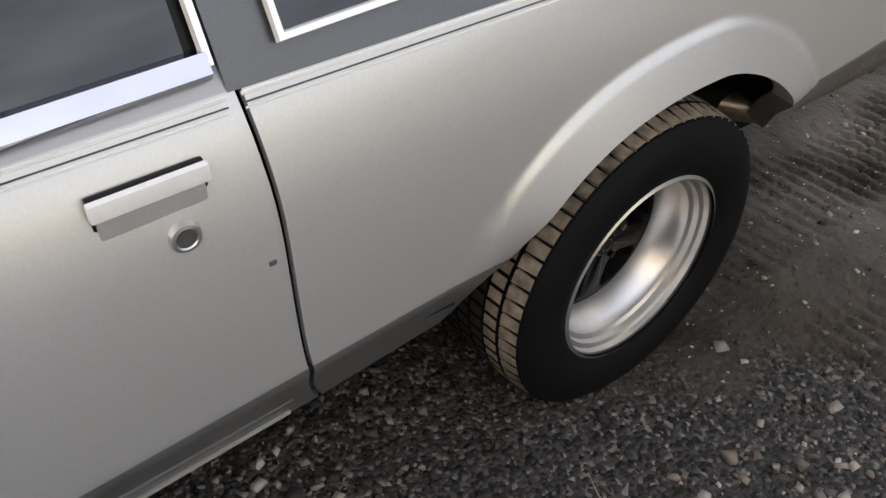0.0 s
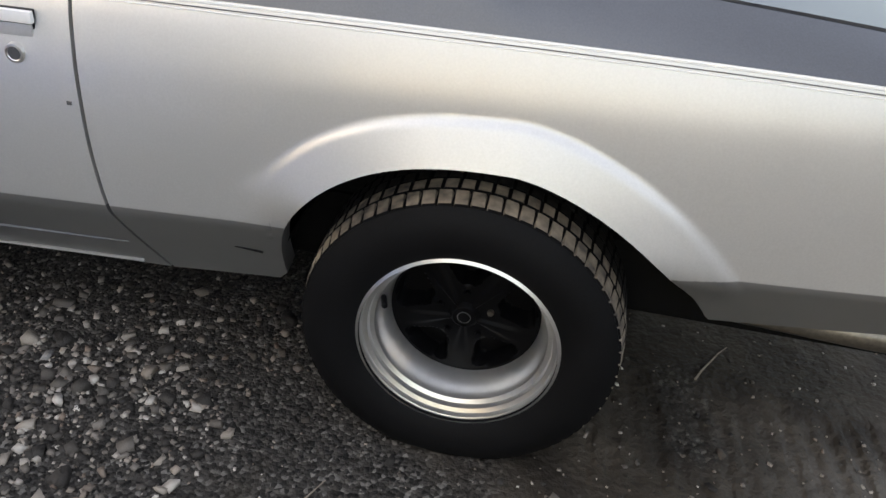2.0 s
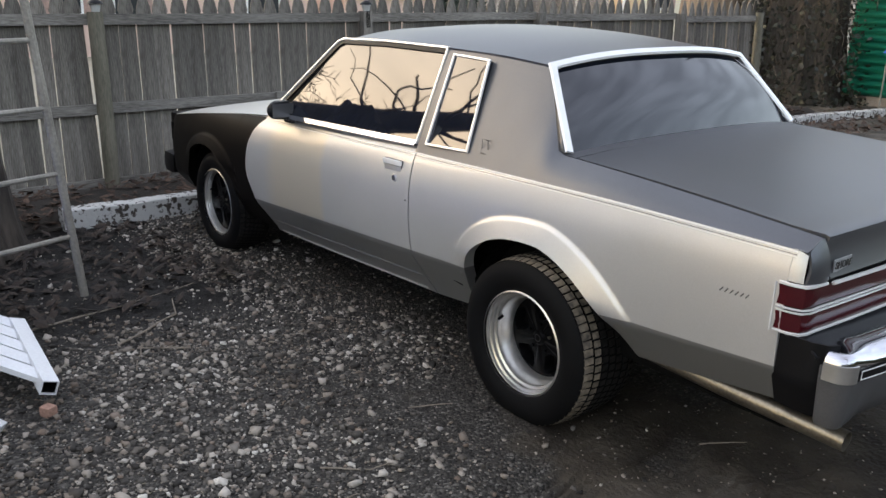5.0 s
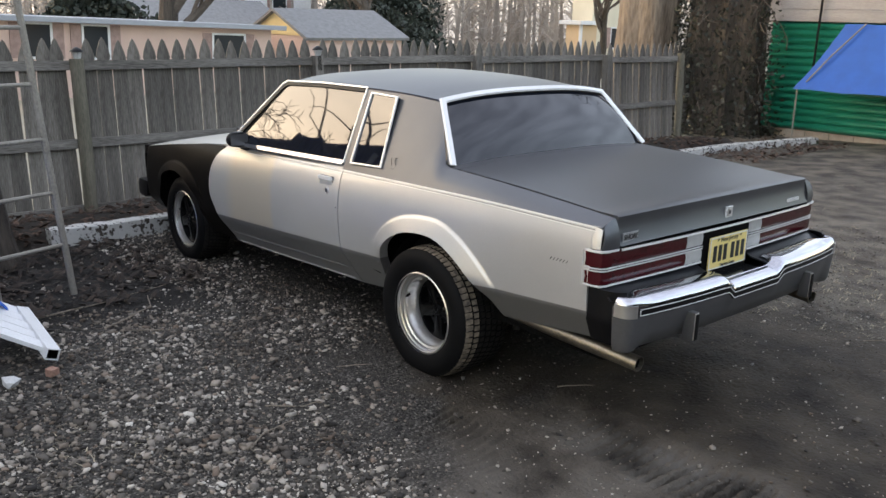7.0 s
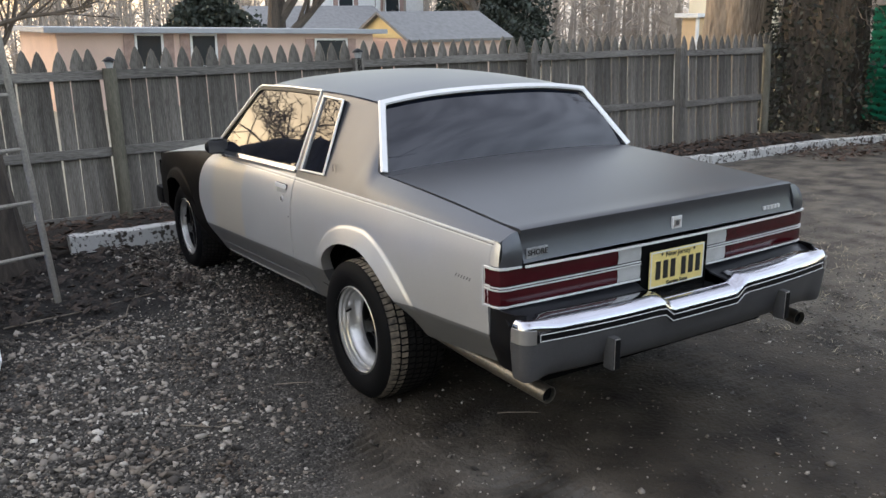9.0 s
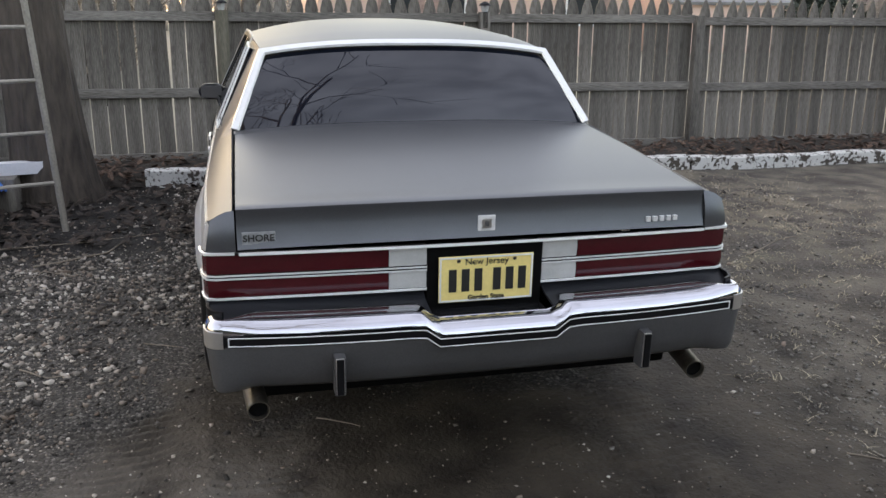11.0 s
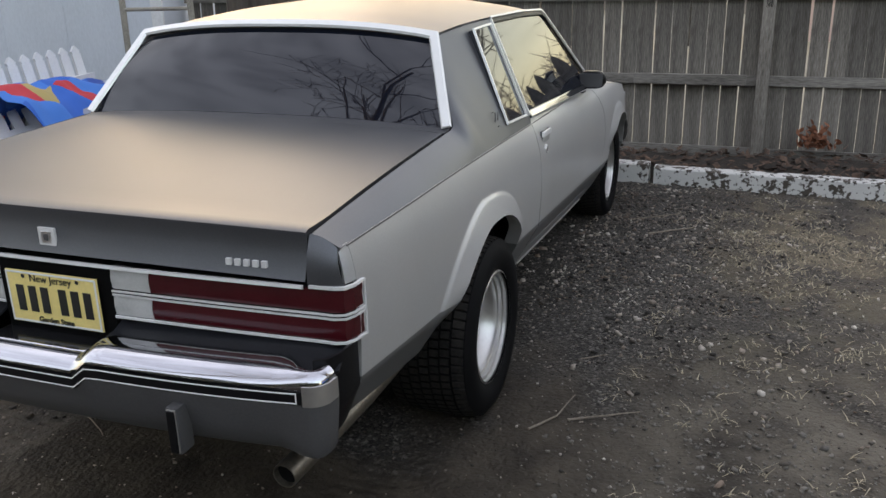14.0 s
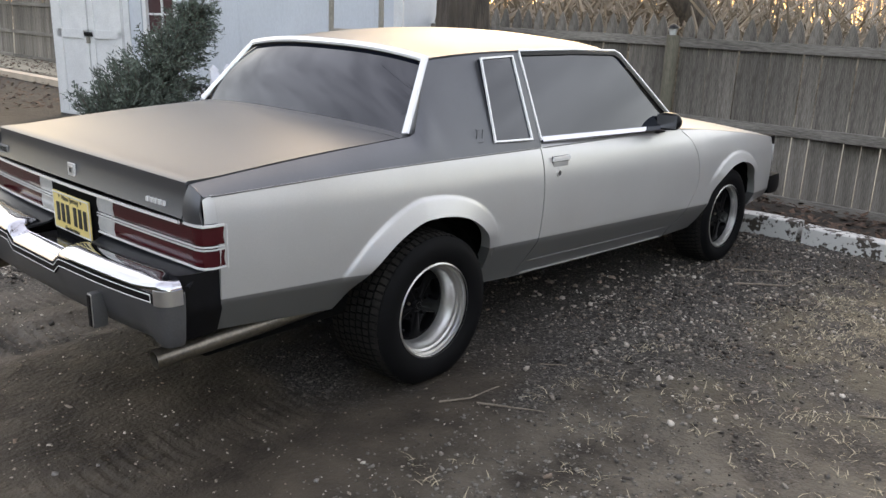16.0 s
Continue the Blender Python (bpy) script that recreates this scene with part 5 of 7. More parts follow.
def land(x, y):
    """Height of the built ground sheet at many places at once."""
    i = np.clip(np.searchsorted(gx, x) - 1, 0, len(gx) - 2)
    j = np.clip(np.searchsorted(gy, y) - 1, 0, len(gy) - 2)
    u, v = (x - gx[i]) / (gx[i + 1] - gx[i]), (y - gy[j]) / (gy[j + 1] - gy[j])
    return (GZ[i, j] * (1 - u) + GZ[i + 1, j] * u) * (1 - v) + (GZ[i, j + 1] * (1 - u) + GZ[i + 1, j + 1] * u) * v


def scatter_stones(name, rs, xs, ys, sizes, material, label, category):
    n = len(xs)
    a = rs.rand(n) * 2 * np.pi
    sc = sizes[:, None] * np.stack([0.75 + 0.5 * rs.rand(n), 0.6 + 0.4 * rs.rand(n), 0.40 + 0.3 * rs.rand(n)], 1)
    v = CHIP_V[None] * (1 + 1.0 * (rs.rand(n, 8, 3) - 0.5)) * sc[:, None]
    tilt = (rs.rand(n, 2) - 0.5) * 0.7
    v[..., 2] += v[..., 0] * tilt[:, None, 0] + v[..., 1] * tilt[:, None, 1]
    c, s = np.cos(a)[:, None], np.sin(a)[:, None]
    x, y = v[..., 0] * c - v[..., 1] * s + xs[:, None], v[..., 0] * s + v[..., 1] * c + ys[:, None]
    z = v[..., 2] + (land(xs, ys) + sizes * 0.18)[:, None]
    verts = np.stack([x, y, z], -1).reshape(-1, 3)
    faces = (CHIP_F[None] + 8 * np.arange(n)[:, None, None]).reshape(-1, 3)
    m = bpy.data.meshes.new(name)
    m.vertices.add(len(verts))
    m.vertices.foreach_set("co", verts.ravel())
    m.loops.add(faces.size)
    m.loops.foreach_set("vertex_index", faces.ravel())
    m.polygons.add(len(faces))
    m.polygons.foreach_set("loop_start", np.arange(0, faces.size, 3))
    m.update()
    m.materials.append(material)
    return tagged(new(name, m), label, category, kind="stuff")


rs = np.random.RandomState(11)
STONE = stone_material()


def keep(xs, ys, dens):
    k = rs.rand(len(xs)) < dens
    return xs[k], ys[k]


def gravel_density(x, y):
    """Thick gravel left of and before the car, thin where the wheels and feet have churned mud."""
    n = value_noise(x, y, 1.1, 8) * 0.5 + value_noise(x, y, 3.1, 9) * 0.35
    edge = 2.35 - 1.25 * np.clip((y + 0.05) / 0.6, 0, 1) - 0.5 * np.clip((y - 2.4) / 1.0, 0, 1)
    d = np.clip((edge - x + n * 1.3) / 0.7, 0.05, 1.0) * np.clip(0.75 + 0.8 * n, 0.25, 1.0)
    d = d * np.where(y < 0.35, np.clip((x + 0.95) / 0.55, 0.10, 1.0), 1.0)
    d = d * np.where((y > 0.75) & (y < 2.35) & (x > -2.2) & (x < 2.3), np.clip(0.75 - 2.2 * (y - 0.75), 0.10, 1.0), 1.0)
    d = d * np.where(y > 2.35, np.clip(0.75 - 0.45 * (y - 2.6), 0.15, 0.75), 1.0)
    d = d * np.where((y > 1.9) & (y < 2.75), np.clip((0.55 - x) / 0.7, 0.12, 1.0), 1.0)
    return d


X, Y = rs.uniform(-2.8, 3.2, 230000), rs.uniform(-2.2, 5.2, 230000)
X, Y = keep(X, Y, gravel_density(X, Y))
S = np.clip(np.exp(rs.normal(math.log(0.0060), 0.58, len(X))), 0.003, 0.024) * np.where(Y > 2.35, 0.75, 1.0)
scatter_stones("gravel", rs, X, Y, S, STONE, "loose crushed grey gravel with a few pale stones", "gravel")
X, Y = rs.uniform(-3.0, 5.0, 230), rs.uniform(-2.3, 6.0, 230)
scatter_stones("pebbles", rs, X, Y, np.clip(np.exp(rs.normal(math.log(0.008), 0.35, len(X))), 0.004, 0.018), mat("pale_pebble", (0.20, 0.19, 0.175), 0.8, 0, 0.2, 30.0, 200.0, 0.3, 0.002, island=0.45), "scattered pale pebbles on the mud", "pebbles")

X, Y = rs.uniform(-0.6, 3.2, 16000), rs.uniform(2.6, 5.6, 16000)
X, Y = keep(X, Y, np.clip(0.5 + 1.1 * value_noise(X, Y, 1.3, 8) + 0.5 * value_noise(X, Y, 4.1, 9), 0.05, 1.0) * np.clip((Y - 2.6) / 0.6, 0, 1))
scatter_stones("stone_chips", rs, X, Y, np.clip(np.exp(rs.normal(math.log(0.0052), 0.45, len(X))), 0.003, 0.016), mat("brown_grey_chip", (0.150, 0.138, 0.120), 0.85, 0, 0.2, 30.0, 200.0, 0.3, 0.002, island=0.40), "loose brown-grey stone chips trodden into the earth", "gravel")

X, Y = rs.uniform(0.6, 5.0, 15000), rs.uniform(-2.3, 6.0, 15000)
scatter_stones("mud_crumbs", rs, X, Y, np.clip(np.exp(rs.normal(math.log(0.0034), 0.4, len(X))), 0.002, 0.007), STONE, "fine grit and crumbs pressed into the mud", "grit")

# named larger stones
rock = bmesh.new()
bmesh.ops.create_icosphere(rock, subdivisions=1, radius=1.0)
for v in rock.verts:
    k = 1 + 0.5 * noise.noise(v.co * 1.6)
    v.co = Vector((0.02 + v.co.x * 0.055 * k + 0.02 * v.co.z, -0.985 + v.co.y * 0.042 * k, 0.026 + v.co.z * 0.036 * k))
part("rock", rock, mat("white_rock", (0.62, 0.62, 0.62), 0.8, 0, 0.15, 18.0, 120.0, 0.4, 0.003), None)
tagged(bpy.data.objects["rock"], "angular white rock lying on the gravel", "rock")
bk = slab(-0.026, 0.026, -0.022, 0.022, 0.0, 0.042, 0.008)
bmesh.ops.transform(bk, matrix=pose(-0.01, -0.79, -0.004, 0, 0, 25), verts=bk.verts)
tagged(part("brick_piece", bk, mat("old_red_brick", (0.32, 0.19, 0.14), 0.9, 0, 0.3, 14.0, 90.0, 0.5, 0.004), None), "broken piece of red brick under the vinyl panel", "brick")

# twigs
def twig(pts, r):
    pts = [Vector((x, y, float(land(np.array([x]), np.array([y]))[0]) + r + dz)) for x, y, dz in pts]
    fine = []
    for a, b in zip(pts, pts[1:]):
        for k in range(4):
            p = a.lerp(b, k / 4)
            fine.append(p + Vector((noise.noise(p * 9), noise.noise(p * 9 + Vector((5, 0, 0))), 0.3 * abs(noise.noise(p * 7)))) * 0.012)
    fine.append(pts[-1])
    n = len(fine)
    r *= 0.75
    ob = part("twig", tube(fine, [r * (1 - 0.6 * i / n) for i in range(n)], 6), PALE_TWIG, None, "", True)
    return tagged(ob, "thin bare twig lying on the ground", "twig", "fallen twigs")


for pts, r in (([(1.22, 2.63, 0.0), (1.12, 2.70, 0.004), (0.98, 2.745, 0.03)], 0.006), ([(1.13, 2.74, 0), (1.06, 2.87, 0.004), (0.985, 2.985, 0.0)], 0.006),
               ([(0.62, 2.70, 0), (0.56, 2.80, 0)], 0.004), ([(0.9, -0.15, 0), (1.02, -0.02, 0), (1.06, 0.05, 0.01)], 0.005), ([(1.25, -0.42, 0), (1.16, -0.30, 0), (1.12, -0.14, 0)], 0.006),
               ([(0.42, 0.62, 0), (0.33, 0.70, 0)], 0.004), ([(1.62, 1.05, 0), (1.72, 1.20, 0)], 0.004), ([(-0.5, -0.35, 0), (-0.75, 0.02, 0), (-0.98, 0.10, 0.0)], 0.008),
               ([(-0.95, -0.62, 0), (-1.05, -0.1, 0), (-1.15, 0.3, 0)], 0.007), ([(-0.3, -0.1, 0), (-0.42, -0.28, 0), (-0.2, -0.38, 0)], 0.006), ([(2.3, 2.9, 0), (2.4, 3.05, 0)], 0.004),
               ([(1.55, 3.3, 0), (1.50, 3.42, 0)], 0.005), ([(0.1, 3.9, 0), (-0.15, 4.3, 0), (-0.2, 4.5, 0)], 0.005), ([(-1.3, 2.75, 0), (-1.5, 3.0, 0.0), (-1.75, 3.05, 0.03)], 0.008),
               ([(-1.6, 2.6, 0), (-1.85, 2.9, 0)], 0.006), ([(0.75, 0.35, 0), (0.82, 0.52, 0)], 0.004), ([(2.55, -0.3, 0), (2.75, -0.2, 0)], 0.004)):
    twig(pts, r)


# dry grass
def tufts(name, spots, material, label, height=0.06, blades=26, spread=0.09):
    verts, faces = [], []
    for x0, y0, k in spots:
        for _ in range(int(blades * k)):
            x, y = x0 + rs.normal(0, spread * k), y0 + rs.normal(0, spread * k)
            z = float(land(np.array([x]), np.array([y]))[0])
            a, h, lean = rs.rand() * 6.283, height * (0.4 + rs.rand()), (0.5 + 1.6 * rs.rand()) * (1.0 if height > 0.05 else 1.5)
            dx, dy = math.cos(a), math.sin(a)
            w = 0.002 + 0.0018 * rs.rand()
            b = len(verts)
            for t in (0, 0.5, 1):
                px, py, pz = x + dx * h * lean * t * t, y + dy * h * lean * t * t, z + h * (t - 0.35 * t * t)
                ww = w * (1 - 0.8 * t)
                verts += [(px - dy * ww, py + dx * ww, pz), (px + dy * ww, py - dx * ww, pz)]
            faces += [(b, b + 1, b + 3, b + 2), (b + 2, b + 3, b + 5, b + 4)]
    m = bpy.data.meshes.new(name)
    m.from_pydata(verts, [], faces)
    m.materials.append(material)
    return tagged(new(name, m), label, "grass", kind="stuff")


spots = []
for _ in range(420):
    x, y = rs.normal(-0.9, 1.1), rs.normal(4.5, 0.9)
    if y > 2.95 and -2.5 < x < 1.1 and value_noise(np.array([x]), np.array([y]), 1.5, 31)[0] > -0.25:
        spots.append((x, y, rs.uniform(0.15, 0.6)))
for _ in range(210):
    spots.append((rs.normal(-1.25, 0.55), rs.normal(3.6, 0.28), rs.uniform(0.15, 0.5)))
spots += [(0.93, -0.78, 1.0), (1.0, -0.95, 0.9), (0.80, -0.90, 0.8), (1.6, -0.75, 0.5)]
tufts("dry_grass", spots, STRAW, "flattened tufts of dry straw-coloured grass", 0.015, 34, 0.15)
wisps = [(rs.uniform(0.0, 2.6), rs.uniform(2.85, 4.9), rs.uniform(0.12, 0.45)) for _ in range(210)]
tufts("straw_wisps", wisps, STRAW, "small scattered wisps of dry straw on the mud", 0.021, 20, 0.07)
tufts("bare_weeds", [(-3.5 + rs.uniform(-0.2, 0.3), y, 1.0) for y in np.linspace(-0.5, 10, 40)], TWIG, "thin dead weeds along the fence", 0.22, 9, 0.10)


# leaf litter in the bed along the fence
def litter(name, n, xr, yr, label, material=LITTER, lift=0.05):
    verts, faces = [], []
    for _ in range(n):
        x, y = rs.uniform(*xr), rs.uniform(*yr)
        z = float(land(np.array([x]), np.array([y]))[0]) + rs.uniform(0.004, lift)
        a, l, w = rs.rand() * 6.283, rs.uniform(0.025, 0.06), rs.uniform(0.012, 0.03)
        u, v = Vector((math.cos(a), math.sin(a), rs.uniform(-0.5, 0.5))), Vector((-math.sin(a), math.cos(a), rs.uniform(-0.5, 0.5)))
        p = Vector((x, y, z))
        b = len(verts)
        verts += [p - u * l, p - v * w, p + u * l, p + v * w, p + Vector((0, 0, 0.008))]
        faces += [(b, b + 1, b + 4), (b + 1, b + 2, b + 4), (b + 2, b + 3, b + 4), (b + 3, b, b + 4)]
    m = bpy.data.meshes.new(name)
    m.from_pydata([tuple(v) for v in verts], [], faces)
    m.materials.append(material)
    return tagged(new(name, m), label, "leaves", kind="stuff")


litter("leaf_litter", 5200, (-3.85, -2.90), (-0.6, 10.2), "brown dead leaves heaped along the fence", RUSTY_LITTER, 0.13)
litter("leaf_litter_trunk", 700, (-3.0, -0.9), (-1.2, 0.6), "dead leaves and bark round the old trunk, darkened for its shade")
litter("leaf_litter_shed", 4200, (-6.5, 2.5), (-19.0, -7.2), "brown dead leaves over the ground beside the shed", RUSTY_LITTER)
litter("leaf_litter_far", 700, (-3.0, -1.6), (8.6, 11.6), "brown dead leaves near the green building", RUSTY_LITTER)
bed = []
for i in range(9):
    x = lerp(-3.95, -2.86, i / 8)
    row = []
    for y in np.arange(-2.0, 10.6, 0.09):
        h = 0.11 * math.sin(math.pi * min(1, max(0, (x + 4.0) / 1.15))) ** 0.6
        row.append((x, y, float(land(np.array([x]), np.array([y]))[0]) - 0.01 + h * (1 + 0.5 * noise.noise(Vector((x * 4, y * 4, 0)))) ))
    bed.append(row)
# one rust-coloured clump of leaves caught against the boards
verts, faces = [], []
for _ in range(160):
    p = Vector((-3.72 + rs.normal(0, 0.04), 3.80 + rs.normal(0, 0.07), 0.03 + abs(rs.normal(0, 0.07))))
    u = Vector(rs.normal(0, 1, 3)).normalized()
    v = u.cross(Vector(rs.normal(0, 1, 3))).normalized()
    b = len(verts)
    verts += [tuple(p - u * 0.035), tuple(p - v * 0.018), tuple(p + u * 0.035), tuple(p + v * 0.018)]
    faces.append((b, b + 1, b + 2, b + 3))
cm = bpy.data.meshes.new("leaf_clump")
cm.from_pydata(verts, [], faces)
cm.materials.append(mat("rusty_leaf", (0.21, 0.085, 0.045), 0.85, 0, 0.3, 10.0, 60.0, 0.2, 0.002, island=0.4))
tagged(new("leaf_clump", cm), "clump of rust-brown dead leaves against the fence", "leaves", kind="stuff")
bo = part("planting_bed", grid(bed, flip=True), mat("dark_bed_soil", (0.030, 0.024, 0.018), 0.95, 0, 0.4, 8.0, 50.0, 0.8, 0.01), None, "", True)
tagged(bo, "dark soil bed between the timber edging and the fence", "soil", kind="structure")

# timber edging with peeling white paint
def timber(y0, y1, x0, x1, h):
    rows = []
    n = max(6, int((y1 - y0) / 0.12))
    for i in range(n + 1):
        k = i / n
        y, x = lerp(y0, y1, k), lerp(x0, x1, k)
        z = float(land(np.array([x]), np.array([y]))[0])
        w = [noise.noise(Vector((y * 7, q, x0))) * 0.006 for q in (0, 4, 8, 12)]
        rows.append([(x + 0.07 + w[0], y, z - 0.02), (x + 0.066 + w[1], y, z + h - 0.008 + w[1]), (x + 0.058, y, z + h + w[2]), (x - 0.058, y, z + h + w[2]), (x - 0.066 + w[3], y, z + h - 0.008), (x - 0.07, y, z - 0.02)])
    bm = grid(rows)
    bm.verts.ensure_lookup_table()
    bm.faces.new([bm.verts[i] for i in range(6)])
    bm.faces.new([bm.verts[len(bm.verts) - 6 + i] for i in range(6)][::-1])
    bmesh.ops.recalc_face_normals(bm, faces=bm.faces)
    return tagged(part("edging_timber", bm, PEELING, None), "landscape timber with peeling white paint, lying along the bed", "timber", "edging timbers")


timber(0.10, 2.58, -2.86, -2.80, 0.15)
timber(2.62, 5.05, -2.80, -2.70, 0.13)
timber(5.08, 7.5, -2.70, -2.66, 0.12)
timber(7.53, 9.95, -2.64, -2.56, 0.11)
timber(9.98, 11.6, -2.54, -2.2, 0.10)


# picket fence, seen from its rail side


def picket_mesh(i):
    """A gothic-headed board 1 m tall to its shoulder line, to be stretched to length by its vertices."""
    w, t = 0.0686 + 0.0034 * noise.noise(Vector((i * 1.37 + 0.4, 0.3, 0.7))), 0.006
    out = [(-w, 0.0), (w, 0.0), (w, 1.36), (w * 0.62, 1.375), (w * 0.95, 1.43), (w * 0.72, 1.50), (w * 0.30, 1.575), (0.0, 1.605), (-w * 0.30, 1.575), (-w * 0.72, 1.50), (-w * 0.95, 1.43), (-w * 0.62, 1.375), (-w, 1.36)]
    bm = bmesh.new()
    f = [bm.verts.new((-t, y, z)) for y, z in out]
    b = [bm.verts.new((t, y, z)) for y, z in out]
    bm.faces.new(f)
    bm.faces.new(b[::-1])
    n = len(out)
    for k in range(n):
        bm.faces.new((f[k], b[k], b[(k + 1) % n], f[(k + 1) % n]))
    bmesh.ops.recalc_face_normals(bm, faces=bm.faces)
    me = bpy.data.meshes.new("picket")
    bm.to_mesh(me)
    bm.free()
    me.materials.append(WOOD)
    return me


PICKET_MESHES = [picket_mesh(i) for i in range(5)]
LEAN = Matrix.Rotation(radians(-2.9), 4, 'Y')


def fence_panel(y0, y1, x0=-3.88, z0=-0.17, yaw=0.0, label="weathered grey picket fence panel with pointed boards", tilt=0.0):
    e = thing("picket_fence", (0, 0, 0), label, "fence", "fence panels")
    e.matrix_basis = Matrix.Translation((x0, y0, z0)) @ Matrix.Rotation(radians(yaw), 4, 'Z') @ LEAN
    L = y1 - y0
    n = max(1, round(L / 0.1465))
    for k in range(n):
        ob = new("picket", PICKET_MESHES[rs.randint(5)])
        ob.parent = e
        ob.matrix_basis = Matrix.Translation((-0.045 + rs.normal(0, 0.002), (k + 0.5) * L / n, 0.02 + rs.normal(0, 0.008))) @ Matrix.Rotation(radians(rs.normal(tilt, 0.35)), 4, 'X')
    for z, h in ((0.035, 0.09), (0.655, 0.085), (1.345, 0.085)):
        bm = slab(-0.036, 0.002, 0.0, L, z, z + h, 0.004)
        for v in bm.verts:
            v.co.z += 0.006 * math.sin(v.co.y * 3 + z * 5)
        me = bpy.data.meshes.new("rail")
        bm.to_mesh(me)
        bm.free()
        me.materials.append(WOOD_RAIL)
        r = new("rail", me)
        r.parent = e
    return e


def post(y, h, r, cap=False, x0=-3.86, square=True, label="weathered square wooden fence post"):
    z0 = -0.22
    e = thing("fence_post", (x0, y, z0), label, "post", "fence posts")
    if square:
        bm = slab(-r, r, -r, r, 0.0, h, 0.008)
    else:
        bm = tube([(0.0, 0.0, h * k / 6) for k in range(7)], r, 14)
        for v in bm.verts:
            v.co += Vector((noise.noise(v.co * 5), noise.noise(v.co * 5 + Vector((3, 3, 3))), 0)) * 0.006
    bmesh.ops.transform(bm, matrix=e.matrix_basis @ LEAN, verts=bm.verts)
    part("post_shaft", bm, POST_WOOD if not square else WOOD, e, "", True)
    if cap:
        at = e.matrix_basis @ LEAN @ Matrix.Translation((0.02, 0, h))
        lamp = slab(-0.02, 0.03, -0.03, 0.03, -0.16, 0.0, 0.005)
        bmesh.ops.transform(lamp, matrix=at, verts=lamp.verts)
        part("lamp_bracket", lamp, BLACK_TRIM, e, "black lamp bracket")
        gl = spin([(0.0, 0.030), (0.06, 0.045), (0.062, 0.0)], (0, 0, 0), 6)
        bmesh.ops.transform(gl, matrix=at @ Matrix.Rotation(radians(90), 4, 'X'), verts=gl.verts)
        part("lamp_glass", gl, WHITE_LENS, e, "small six-sided lamp glass")
        cp = spin([(0.06, 0.062), (0.078, 0.050), (0.098, 0.018), (0.104, 0.0)], (0, 0, 0), 16)
        bmesh.ops.transform(cp, matrix=at @ Matrix.Rotation(radians(90), 4, 'X'), verts=cp.verts)
        part("lamp_hood", cp, BLACK_TRIM, e, "dark lamp hood", True)
    return e


fence_panel(-2.30, -1.66)
fence_panel(-1.60, 0.752)
fence_panel(0.848, 3.308)
fence_panel(3.392, 5.71)
fence_panel(5.79, 8.30, z0=-0.19, x0=-3.87)
fence_panel(8.42, 10.10, z0=-0.22, x0=-3.80, label="leaning weathered picket fence panel", tilt=2.2)
fence_panel(11.15, 12.15, z0=-0.22, x0=-4.55, label="leaning weathered picket fence panel behind the trunk", tilt=6)
post(0.80, 1.50, 0.062, True, square=False, label="round mossy fence post with a small solar lamp")
post(3.35, 1.50, 0.050, True, label="square fence post with a small solar lamp")
post(5.75, 1.48, 0.048)
post(8.35, 1.46, 0.055, x0=-3.83)
post(10.16, 1.47, 0.060, x0=-3.78, square=False)
post(-1.64, 1.45, 0.048)
rl = slab(-3.835, -3.795, 2.30, 3.22, 0.50, 0.585, 0.004)
tagged(part("loose_rail", rl, WOOD_RAIL, None), "loose end of a split fence rail", "rail")
for y0 in np.arange(-21.5, -9.5, 2.45):
    fence_panel(y0, y0 + 2.4, x0=-5.9, z0=-0.30)

# ladder leaning on the tree
lad = thing("ladder", (-1.15, -0.5, 0.0), "old dull metal ladder leaning beside a trunk", "ladder")
RB, RT = Vector((-1.20, -0.275, 0.0)), Vector((-1.344, -0.402, 1.80))
LB, LT = Vector((-1.06, -0.735, 0.0)), Vector((-1.21, -0.843, 1.80))
for a, b in ((RB, RT), (LB, LT)):
    pts = [a.lerp(b, t) for t in np.linspace(0, 1, 9)]
    part("ladder_rail", tube(pts, 0.021, 8), LADDER, lad, "", True)
for k in range(5):
    t = (0.32 + 0.322 * k) / 1.80
    part("ladder_rung", tube([RB.lerp(RT, t), LB.lerp(LT, t)], 0.013, 8), LADDER, lad, "", True)


# tree trunks
def trunk_mesh(x, y, z0, h, r, lean=(0, 0), rough_k=0.22, sides=40, steps=34, seed=0, cap=False):
    rows = []
    for i in range(steps + 1):
        k = i / steps
        z = z0 + h * k
        row = []
        for j in range(sides):
            t = 2 * math.pi * j / sides
            d = Vector((math.cos(t), math.sin(t), 0))
            n1 = noise.noise(Vector((d.x * 2.2, d.y * 2.2, z * 0.35 + seed)))
            n2 = noise.noise(Vector((d.x * 7, d.y * 7, z * 1.1 + seed)))
            rr = r * (1 + rough_k * n1 + 0.10 * n2 + 0.45 * math.exp(-k * h * 2.4) - 0.12 * k)
            row.append((x + lean[0] * k * h + d.x * rr, y + lean[1] * k * h + d.y * rr, z))
        rows.append(row)
    bm = grid(rows, closed=True)
    if cap:
        bm.verts.ensure_lookup_table()
        top = [bm.verts[len(bm.verts) - sides + j] for j in range(sides)]
        for v in top:
            v.co.z += 0.10 * noise.noise(Vector((v.co.x * 9, v.co.y * 9, seed)))
        bm.faces.new(top)
    return bm


